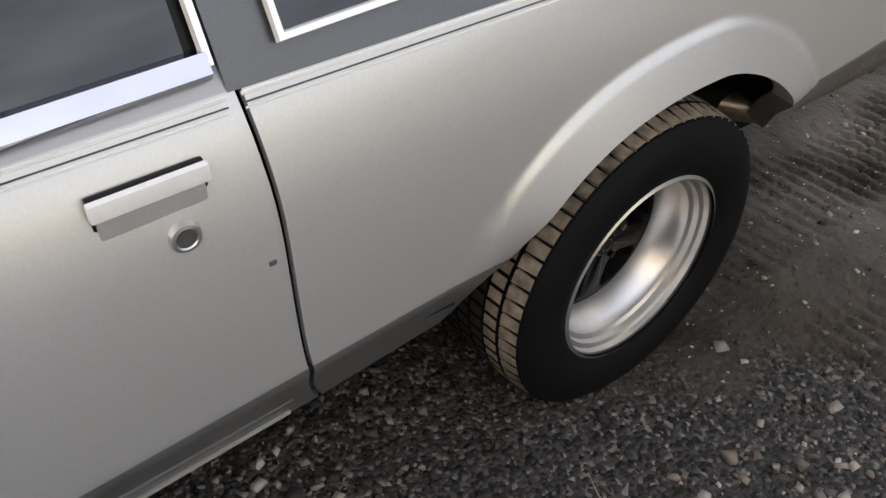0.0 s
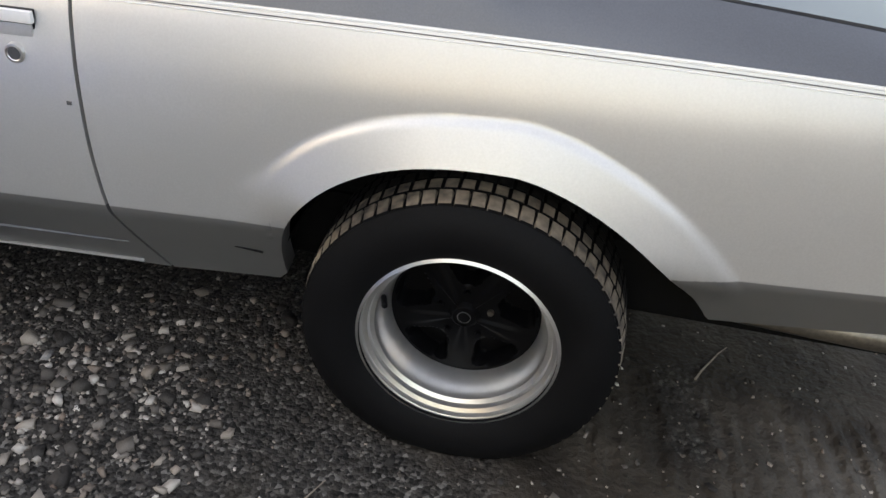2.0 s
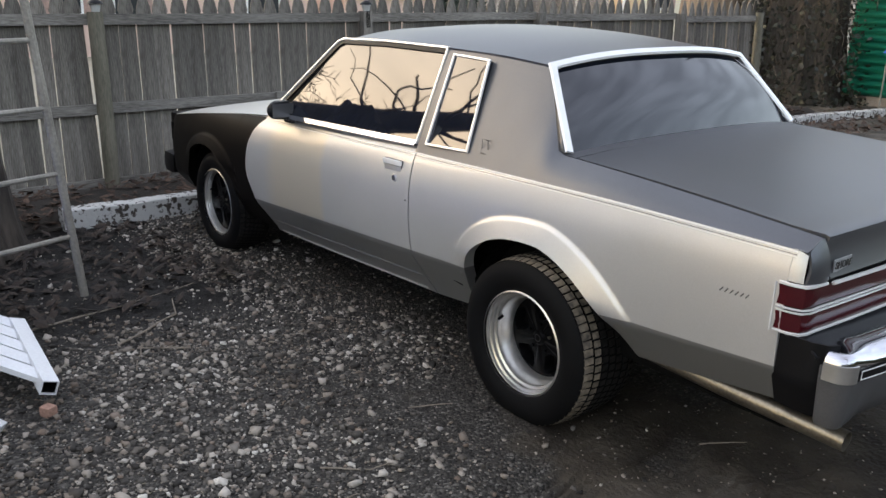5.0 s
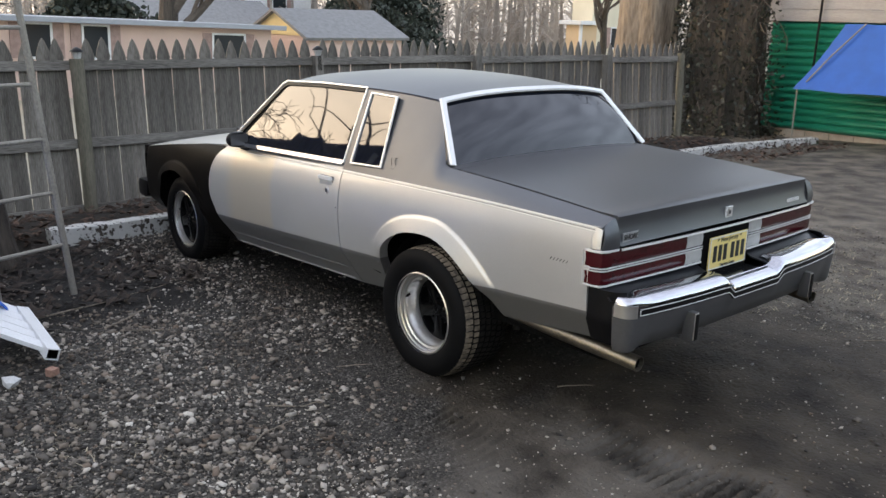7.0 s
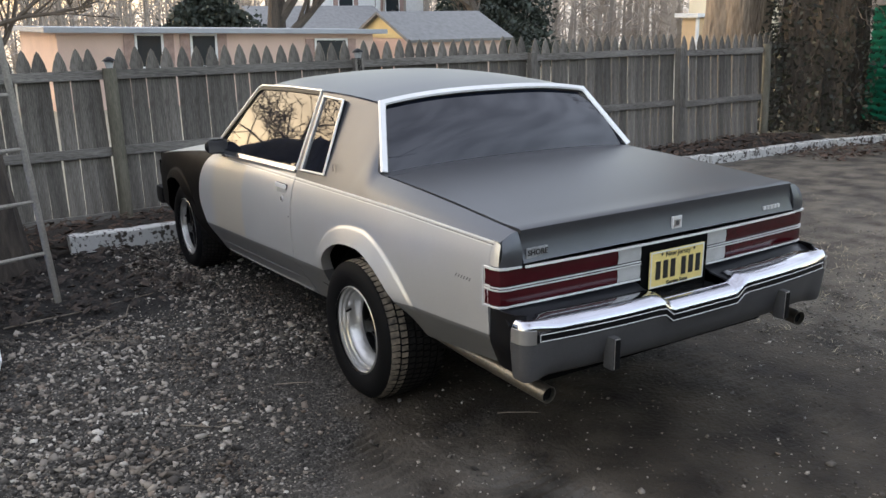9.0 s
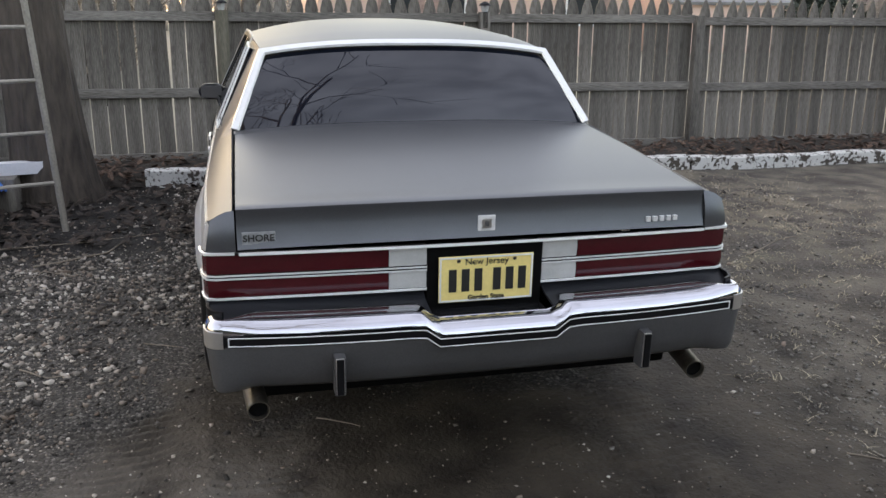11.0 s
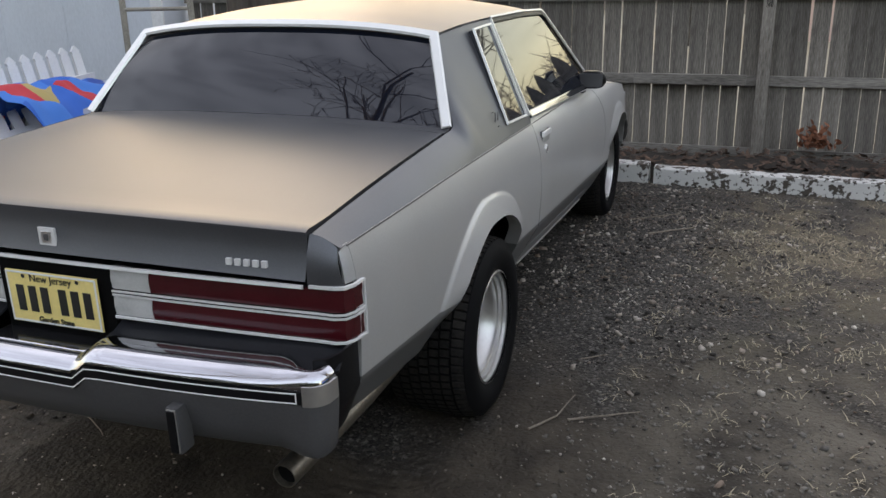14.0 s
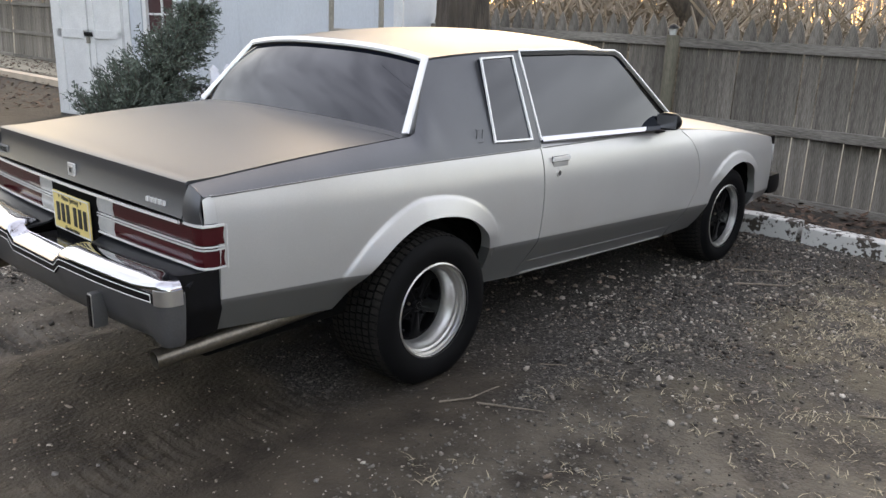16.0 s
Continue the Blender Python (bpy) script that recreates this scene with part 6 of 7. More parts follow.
tr = thing("tree", (-2.55, -0.54, -0.15), "tall dark stump of an old tree in front of the fence", "tree", "old trees")
part("trunk", trunk_mesh(-2.55, -0.54, -0.15, 2.02, 0.25, (-0.02, -0.05), seed=4, cap=True), BARK, tr, "", True)
t2 = thing("tree", (-5.7, 11.75, -0.3), "pale flaking trunk of a great tree behind the fence", "tree", "old trees")
part("trunk", trunk_mesh(-5.7, 11.75, -0.3, 7.5, 0.56, (0.02, 0.0), seed=9), BARK_LIGHT, t2, "", True)
t3 = thing("tree", (-4.35, 12.35, -0.25), "massive dark ivy-grown trunk beside the green building", "tree", "old trees")
part("trunk", trunk_mesh(-4.35, 12.35, -0.25, 7.5, 0.62, (-0.03, 0.02), 0.35, seed=15), BARK, t3, "", True)


def ivy(name, parent, centre, r, z0, z1, n, material, size=0.05):
    verts, faces = [], []
    for _ in range(n):
        t, z = rs.rand() * 6.283, z0 + (z1 - z0) * rs.rand() ** 1.5
        q = r * (1.0 + 0.55 * rs.rand() * (1 - (z - z0) / (z1 - z0) * 0.7))
        p = Vector((centre[0] + q * math.cos(t), centre[1] + q * math.sin(t), z))
        u = Vector(rs.normal(0, 1, 3)).normalized()
        v = u.cross(Vector(rs.normal(0, 1, 3))).normalized()
        l = size * (0.5 + rs.rand())
        b = len(verts)
        verts += [p - u * l, p - v * l * 0.6, p + u * l * 1.1, p + v * l * 0.6]
        faces.append((b, b + 1, b + 2, b + 3))
    m = bpy.data.meshes.new(name)
    m.from_pydata([tuple(v) for v in verts], [], faces)
    m.materials.append(material)
    o = new(name, m)
    o.parent = parent
    o.matrix_parent_inverse = parent.matrix_basis.inverted()
    return o


IVY = mat("dark_ivy_leaf", (0.028, 0.034, 0.020), 0.45, 0, 0.4, 8.0, 40.0, 0.2, 0.003, dark=(0.018, 0.018, 0.012), island=0.5)
ivy("ivy", t3, (-4.2, 12.2), 0.80, -0.2, 2.6, 7000, IVY, 0.034)
for k in range(26):
    a = rs.uniform(-0.8, 2.6)
    z = rs.uniform(0.4, 2.4)
    p = Vector((-4.3 + 0.8 * math.cos(-a), 12.2 - 0.8 * abs(math.sin(a)), z))
    pts = [p]
    for _ in range(6):
        p = p + Vector((rs.normal(0.04, 0.10), rs.normal(-0.03, 0.10), rs.normal(-0.10, 0.12)))
        pts.append(p)
    part("vine", tube(pts, 0.008, 5), TWIG, t3, "hanging bare vine", True)

# white vinyl fence pieces, cloth and clutter beside the ladder
A0, A1 = Vector((-0.70, -0.72, 0.12)), Vector((-0.06, -0.765, 0.085))
up_dir = Vector((-0.55, -0.80, 0.40))
vin = thing("vinyl_fence_piece", (-0.4, -0.9, 0.0), "white vinyl picket fence piece lying tilted on the gravel", "fence", "vinyl fence pieces")


def hollow_rail(a, b, w, h, up):
    d = (b - a).normalized()
    s = d.cross(up).normalized()
    u = s.cross(d).normalized()
    bm = bmesh.new()
    rings = []
    for p in (a, b):
        for k in (1.0, 0.86):
            rings.append([bm.verts.new(p + s * (w * 0.5 * k * i) + u * (h * 0.5 * k * j)) for i, j in ((-1, -1), (1, -1), (1, 1), (-1, 1))])
    o0, i0, o1, i1 = rings
    for k in range(4):
        q = (k + 1) % 4
        for f in ((o0[k], o0[q], o1[q], o1[k]), (i0[k], i1[k], i1[q], i0[q]), (o0[k], i0[k], i0[q], o0[q]), (o1[k], o1[q], i1[q], i1[k])):
            bm.faces.new(f)
    bmesh.ops.recalc_face_normals(bm, faces=bm.faces)
    return bm


def pale(bm, a, b, w, t, up, point=True):
    d = (b - a).normalized()
    s = d.cross(up).normalized()
    u = s.cross(d).normalized()
    prof = [(0, 1.0), (0.93, 1.0), (0.93, 0.7), (0.955, 1.0), (1.0, 0.0)] if point else [(0, 1.0), (1.0, 1.0)]
    L = (b - a).length
    rings = []
    for k, ww in prof:
        p = a + d * (L * k)
        rings.append([bm.verts.new(p + s * (w * 0.5 * max(ww, 0.05) * i) + u * (t * 0.5 * j)) for i, j in ((-1, -1), (1, -1), (1, 1), (-1, 1))])
    for r0, r1 in zip(rings, rings[1:]):
        for k in range(4):
            bm.faces.new((r0[k], r0[(k + 1) % 4], r1[(k + 1) % 4], r1[k]))
    bm.faces.new(rings[0])
    bm.faces.new(rings[-1][::-1])
    bmesh.ops.recalc_face_normals(bm, faces=bm.faces)
    return bm


UPV = Vector((0.2, 0.3, 1))
part("vinyl_rail", hollow_rail(A0, A1, 0.062, 0.058, UPV), VINYL, vin)
# black sleeve put inside the rail to make its hollow end dark
part("rail_bore", hollow_rail(A0.lerp(A1, 0.5), A0.lerp(A1, 0.985), 0.050, 0.046, UPV), VOID, vin, "black sleeve for the dark inside the rail")
part("vinyl_rail", hollow_rail(A0 + up_dir * 0.95, A1 + up_dir * 0.95, 0.085, 0.045, UPV), VINYL, vin)
for k in range(5):
    t = 0.06 + 0.20 * k
    a = A0.lerp(A1, t) + up_dir * 0.01
    part("vinyl_pale", pale(bmesh.new(), a, a + up_dir * 1.30, 0.070, 0.022, UPV), VINYL, vin)
vin2 = thing("vinyl_fence_piece", (-1.3, -1.75, 0.0), "white vinyl picket fence piece standing tilted behind the cloth", "fence", "vinyl fence pieces")
for z in (0.32, 0.68):
    part("vinyl_rail", hollow_rail(Vector((-0.62, -1.64 - 0.15 * z, z)), Vector((-2.05, -1.85 - 0.15 * z, z + 0.02)), 0.05, 0.085, Vector((0, 1, 0.1))), VINYL, vin2)
for k in range(9):
    x = -0.70 - 0.16 * k
    a = Vector((x, -1.585 + 0.147 * (x + 0.35), 0.0))
    part("vinyl_pale", pale(bmesh.new(), a, a + Vector((0.0, -0.20, 0.95)), 0.085, 0.022, Vector((0.1, 1, 0.2))), VINYL, vin2)
vt = thing("vinyl_post", (-2.9, -0.95, 0.0), "white vinyl post lying on timbers by the trunk", "post")
part("post_tube", hollow_rail(Vector((-2.15, -1.55, 0.20)), Vector((-2.32, -0.58, 0.20)), 0.09, 0.09, Vector((0, 0, 1))), VINYL, vt)
part("post_support", slab(-2.32, -2.10, -1.35, -0.75, -0.12, 0.155, 0.01), WOOD, vt)


def cloth_material():
    m = mat("printed_cloth", (0.1, 0.2, 0.6), 0.9, 0, 0.1, 10.0, 400.0, 0.3, 0.001)
    nt = m.node_tree
    b = nt.nodes["Principled BSDF"]
    co = nt.nodes.new("ShaderNodeTexCoord")
    vo = nt.nodes.new("ShaderNodeTexVoronoi")
    vo.inputs["Scale"].default_value = 4.6
    nt.links.new(co.outputs["Object"], vo.inputs["Vector"])
    bw = nt.nodes.new("ShaderNodeSeparateXYZ")
    nt.links.new(vo.outputs["Color"], bw.inputs[0])
    r = nt.nodes.new("ShaderNodeValToRGB")
    r.color_ramp.interpolation = 'CONSTANT'
    el = r.color_ramp.elements
    el[0].position, el[0].color = 0.0, (0.035, 0.13, 0.52, 1)
    el[1].position, el[1].color = 0.42, (0.52, 0.045, 0.06, 1)
    for p, c in ((0.56, (0.06, 0.20, 0.62, 1)), (0.72, (0.42, 0.33, 0.13, 1)), (0.82, (0.30, 0.33, 0.42, 1)), (0.92, (0.03, 0.08, 0.35, 1))):
        e = el.new(p)
        e.color = c
    nt.links.new(bw.outputs[0], r.inputs[0])
    nt.links.new(r.outputs[0], b.inputs["Base Color"])
    return m


rows = []
for i in range(44):
    u = i / 43
    row = []
    for j in range(40):
        v = j / 39
        x = lerp(-0.62, -2.15, u) + 0.10 * noise.noise(Vector((u * 3, v * 3, 2)))
        y = lerp(-1.95, -0.80, v)
        ridge = 0.86 - 0.16 * u - 0.10 * abs(u - 0.4)
        k = abs(v - 0.36) / (0.36 if v < 0.36 else 0.64)
        z = ridge * (1 - 0.80 * k ** 1.7) + 0.045 * noise.noise(Vector((u * 7, v * 9, 0))) + 0.03 * noise.noise(Vector((u * 15, v * 4, 5)))
        row.append((x, y, max(0.03, z - 0.25 * max(0, u - 0.75))))
    rows.append(row)
cl = part("cloth", grid(rows), cloth_material(), None, "", True, 0.006)
tagged(cl, "crumpled printed blanket in blue, red and yellow over a frame", "blanket")
fr = thing("lawn_frame", (-1.3, -1.3, 0.0), "dark wooden frame under the crumpled blanket", "frame")
for a, b in (((-0.9, -1.0, 0.0), (-1.25, -1.45, 0.70)), ((-1.9, -1.0, 0.0), (-1.6, -1.45, 0.65)), ((-1.0, -1.8, 0.0), (-1.25, -1.45, 0.72)), ((-1.9, -1.8, 0.0), (-1.6, -1.45, 0.66)), ((-0.95, -1.45, 0.66), (-1.85, -1.45, 0.60)), ((-0.85, -0.92, 0.12), (-1.9, -0.95, 0.12))):
    part("frame_bar", tube([a, b], 0.028, 6), WOOD, fr)

# cut fir tree leaning by the shed
NEEDLE = mat("fir_needles", (0.17, 0.205, 0.165), 0.7, 0, 0.35, 6.0, 50.0, 0.2, 0.004, dark=(0.03, 0.042, 0.032), island=0.4)
fir = thing("fir_tree", (0.2, -2.35, 0.0), "cut green fir tree leaning on its side by the shed", "tree")
P0, P1 = Vector((0.02, -2.35, 0.12)), Vector((-0.98, -2.42, 1.40))
ax = (P1 - P0).normalized()
sa = ax.cross(Vector((0, 0, 1))).normalized()
sb = sa.cross(ax)
part("trunk", tube([P0 - ax * 0.15, P1], [0.04, 0.008], 8), BARK, fir)
verts, faces, wood = [], [], bmesh.new()
for k in range(700):
    t = rs.rand() ** 1.35
    p = P0.lerp(P1, t)
    a = rs.rand() * 6.283
    out = (math.cos(a) * sa + math.sin(a) * sb) * 1.0 + ax * rs.uniform(0.35, 0.8)
    out.normalize()
    L = (1 - t) * 0.42 + 0.10 + 0.08 * rs.rand()
    L *= 0.85 + 0.4 * rs.rand()
    e = p + out * L
    tube([p, e], [0.006, 0.002], 4, wood, False)
    n = int(110 * L) + 8
    for i in range(n):
        q = p.lerp(e, 0.25 + 0.8 * i / n) + Vector(rs.normal(0, 0.016, 3))
        dn = (out + Vector(rs.normal(0, 0.75, 3))).normalized()
        l = rs.uniform(0.022, 0.05)
        sd = dn.cross(Vector(rs.normal(0, 1, 3))).normalized() * rs.uniform(0.004, 0.008)
        b = len(verts)
        verts += [tuple(q - sd), tuple(q + sd), tuple(q + dn * l + sd * 0.4), tuple(q + dn * l - sd * 0.4)]
        faces.append((b, b + 1, b + 2, b + 3))
part("limb_work", wood, TWIG, fir)
nm = bpy.data.meshes.new("needles")
nm.from_pydata(verts, [], faces)
nm.materials.append(NEEDLE)
no = new("needles", nm)
no.parent = fir
no.matrix_parent_inverse = fir.matrix_basis.inverted()

# ---- garden shed ----
SIDING = mat("pale_blue_grey_siding", (0.60, 0.63, 0.68), 0.65, 0, 0.07, 2.0, 60.0, 0.1, 0.002, stretch=(1, 1, 0.4))
WHITE_PAINT = mat("old_white_paint", (0.74, 0.74, 0.745), 0.6, 0, 0.09, 5.0, 60.0, 0.2, 0.002)
ROOFING = mat("grey_roofing", (0.22, 0.22, 0.225), 0.85, 0, 0.2, 5.0, 60.0, 0.3, 0.004)
shed = thing("shed", (-3.23, -2.06, -0.2), "pale blue-grey garden shed with white double doors", "shed")
SM = Matrix.Translation((-3.23, -2.06, -0.2)) @ Matrix.Rotation(math.atan2(-0.946, 0.324), 4, 'Z')    # x runs along the wall, +y outward


def shed_part(name, bm, m=SIDING, parent=shed, label=""):
    bmesh.ops.transform(bm, matrix=SM, verts=bm.verts)
    return part(name, bm, m, parent, label)


H = 2.3
# unseen gable, raised to keep low sky glow off the boot lid
RISE = 2.3
WIN = (3.06, 3.50, 1.22, 1.95)
for x0, x1, z0, z1 in ((0.0, WIN[0], 0.0, H), (WIN[1], 5.04, 0.0, H), (WIN[0], WIN[1], 0.0, WIN[2]), (WIN[0], WIN[1], WIN[3], H)):
    shed_part("wall", slab(x0, x1, -0.08, 0.0, z0, z1))
for x in np.arange(0.32, 3.0, 0.6):
    shed_part("panel_joint", slab(x, x + 0.03, 0.0, 0.006, 0.0, H, 0.002), SIDING)
shed_part("wall", slab(0.0, 0.08, -2.4, -0.08, 0.0, H), SIDING)
shed_part("wall", slab(4.96, 5.04, -2.4, -0.08, 0.0, H), SIDING)
shed_part("wall", slab(0.08, 4.96, -2.4, -2.32, 0.0, H), SIDING)
for y0, y1 in ((-0.08, 0.0), (-2.40, -2.32)):
    g = bmesh.new()
    va = [[g.verts.new((x, y, z)) for x, z in ((0.0, H), (5.04, H), (2.52, H + RISE))] for y in (y0, y1)]
    g.faces.new(va[0])
    g.faces.new(va[1][::-1])
    for k in range(3):
        g.faces.new((va[0][k], va[1][k], va[1][(k + 1) % 3], va[0][(k + 1) % 3]))
    bmesh.ops.recalc_face_normals(g, faces=g.faces)
    shed_part("gable", g, SIDING)
for sx in (-1, 1):
    r = slab(0.0, math.hypot(2.52, RISE) + 0.2, -2.6, 0.2, 0.0, 0.10, 0.01)
    ang = math.atan2(RISE, 2.52)
    m = Matrix.Translation((2.52, 0, H + RISE)) @ Matrix.Rotation(radians(180) if sx < 0 else 0, 4, 'Z') @ Matrix.Rotation(ang, 4, 'Y')
    if sx < 0:
        m = m @ Matrix.Translation((0, 2.4, 0))
    bmesh.ops.transform(r, matrix=m, verts=r.verts)
    shed_part("roof", r, ROOFING, shed, "grey pitched roof slope")
shed_part("corner_trim", slab(-0.02, 0.09, -0.02, 0.018, 0.0, H, 0.003), WHITE_PAINT)
shed_part("corner_trim", slab(4.97, 5.07, -0.02, 0.018, 0.0, H, 0.003), WHITE_PAINT)
for x0, x1 in ((3.87, 4.42), (4.43, 4.97)):
    d = shed_part("door", slab(x0, x1, 0.0, 0.03, 0.05, 2.05, 0.004), WHITE_PAINT, shed, "white painted plank door leaf")
    for z0, z1 in ((0.06, 0.18), (1.13, 1.24), (1.92, 2.04)):
        shed_part("door_batten", slab(x0 + 0.01, x1 - 0.01, 0.03, 0.05, z0, z1, 0.003), WHITE_PAINT, d)
    for xa in (x0 + 0.01, x1 - 0.09):
        shed_part("door_batten", slab(xa, xa + 0.08, 0.03, 0.05, 0.06, 2.04, 0.003), WHITE_PAINT, d)
shed_part("hasp", slab(4.36, 4.49, 0.05, 0.065, 1.16, 1.21, 0.003), BLACK_TRIM, shed, "dark hasp and padlock")
shed_part("padlock", slab(4.40, 4.45, 0.05, 0.075, 1.07, 1.15, 0.006), LADDER, shed)
shed_part("door_casing", slab(3.77, 3.865, 0.0, 0.022, 0.0, 2.15, 0.003), WHITE_PAINT)
wn_ = shed_part("window", slab(WIN[0], WIN[1], -0.05, -0.04, WIN[2], WIN[3]), plain("shed_glass", (0.10, 0.06, 0.06), 0.08, 0, 0.5), shed, "small paned window")
for a in ((WIN[0] - 0.05, WIN[0] + 0.01, WIN[2] - 0.05, WIN[3] + 0.05), (WIN[1] - 0.01, WIN[1] + 0.05, WIN[2] - 0.05, WIN[3] + 0.05), (WIN[0], WIN[1], WIN[2] - 0.06, WIN[2]), (WIN[0], WIN[1], WIN[3], WIN[3] + 0.05)):
    shed_part("window_frame", slab(a[0], a[1], -0.02, 0.025, a[2], a[3], 0.003), WHITE_PAINT, wn_)
for k in (1, 2):
    z = lerp(WIN[2], WIN[3], k / 3)
    shed_part("glazing_bar", slab(WIN[0], WIN[1], -0.04, -0.015, z - 0.012, z + 0.012), WHITE_PAINT, wn_)
shed_part("glazing_bar", slab(3.27, 3.29, -0.04, -0.016, WIN[2], WIN[3]), WHITE_PAINT, wn_)
for x0 in (2.82, 3.57):
    sh = shed_part("shutter", slab(x0, x0 + 0.17, 0.0, 0.022, 1.16, 2.0, 0.004), SIDING, shed, "pale shutter")
pl = slab(-3.35, -3.15, -13.5, -9.5, -0.2, -0.02, 0.01)
tagged(part("edging_timber", pl, mat("pale_timber", (0.5, 0.42, 0.33), 0.85, 0, 0.2, 4.0, 40.0, 0.3, 0.003), None), "pale raw timber lying on the ground", "timber", "edging timbers")

# ---- green building with a blue tarpaulin awning ----
GREEN = mat("green_corrugated_sheet", (0.010, 0.185, 0.125), 0.4, 0.1, 0.15, 3.0, 50.0, 0.1, 0.002)
TARP = mat("blue_tarpaulin", (0.018, 0.10, 0.43), 0.45, 0, 0.12, 5.0, 120.0, 0.2, 0.002)
GREYBOARD = mat("grey_lap_siding", (0.36, 0.34, 0.33), 0.8, 0, 0.2, 2.0, 40.0, 0.3, 0.003, stretch=(0.4, 4, 4))
BLOCK = mat("tan_concrete_block", (0.36, 0.31, 0.25), 0.9, 0, 0.2, 7.0, 70.0, 0.5, 0.004, island=0.15)
gb = thing("green_building", (0.0, 12.2, -0.3), "building clad in green corrugated sheet on a block base", "building")
rows = []
for i in range(61):
    z = lerp(0.03, 1.77, i / 60)
    o = 0.030 * math.cos(2 * math.pi * (z - 0.03) / 0.116)
    rows.append([(-3.46, 12.2 + o, z), (4.5, 12.2 + o, z)])
cw = part("corrugated_wall", grid(rows, flip=True), GREEN, gb, "green corrugated sheet with horizontal ribs", True, 0.01)
cw.modifiers.remove(cw.modifiers["edges"])
part("wall_core", slab(-3.44, 4.5, 12.26, 15.5, 0.0, 3.2), GREYBOARD, gb)
for k in range(8):
    z = 1.79 + 0.19 * k
    part("lap_board", slab(-3.50, 4.5, 12.16 + 0.0, 12.25, z, z + 0.185, 0.004), GREYBOARD, gb)
part("drain_pipe", tube([(-2.62, 12.10, 1.0), (-2.60, 12.10, 3.2)], 0.02, 8), BLACK_TRIM, gb)
for r in range(2):
    for k in range(20):
        x0 = -3.28 + 0.41 * k + (0.2 if r else 0)
        part("concrete_block", slab(x0, x0 + 0.40, 12.24, 12.42, -0.37 + 0.2 * r, -0.175 + 0.2 * r, 0.006), BLOCK, gb)
part("block_back", slab(-3.25, 4.5, 12.30, 15.4, -0.4, 0.03), BLOCK, gb)
part("footing", slab(-3.4, 4.6, 12.05, 12.24, -0.42, -0.24, 0.01), BLOCK, gb, "pale concrete footing")
rows = []
for i in range(25):
    u = i / 24
    row = []
    for j in range(15):
        v = j / 14
        x = lerp(lerp(-2.19, -2.62, v), 4.0, u)
        sag = 0.05 * math.sin(math.pi * v) * (0.6 + 0.4 * math.cos(u * 21))
        row.append((x, lerp(12.12, 11.50, v), lerp(1.76, 0.74 + 0.01 * math.sin(u * 40), v) - sag + 0.012 * noise.noise(Vector((u * 14, v * 6, 0)))))
    rows.append(row)
tp = part("awning", grid(rows), TARP, gb, "bright blue tarpaulin awning", True, 0.006)
part("tarp_rope", tube([(-1.85, 12.08, 1.78), (-2.2, 11.78, 1.27), (-2.44, 11.56, 0.86)], 0.012, 6), mat("old_rope", (0.30, 0.27, 0.22), 0.9), tp, "old rope over the tarpaulin", True)
for x in (-2.55, 0.5, 3.6):
    part("awning_leg", tube([(x, 11.52, -0.25), (x, 11.52, 0.73)], 0.012, 6), LADDER, gb)

# ---- beyond the fence ----
PINK = mat("faded_pink_render", (0.64, 0.47, 0.40), 0.85, 0, 0.08, 1.2, 30.0, 0.2, 0.004)
FLATROOF = mat("pale_flat_roof", (0.34, 0.36, 0.40), 0.7, 0, 0.12, 1.5, 30.0, 0.1, 0.003)
CREAM = mat("cream_siding", (0.70, 0.64, 0.50), 0.8, 0, 0.06, 1.5, 30.0, 0.1, 0.003)
YELLOW = mat("yellow_gable", (0.72, 0.58, 0.30), 0.8, 0, 0.06, 1.5, 30.0, 0.1, 0.003)
DARKGLASS = plain("far_window_glass", (0.03, 0.035, 0.04), 0.1)


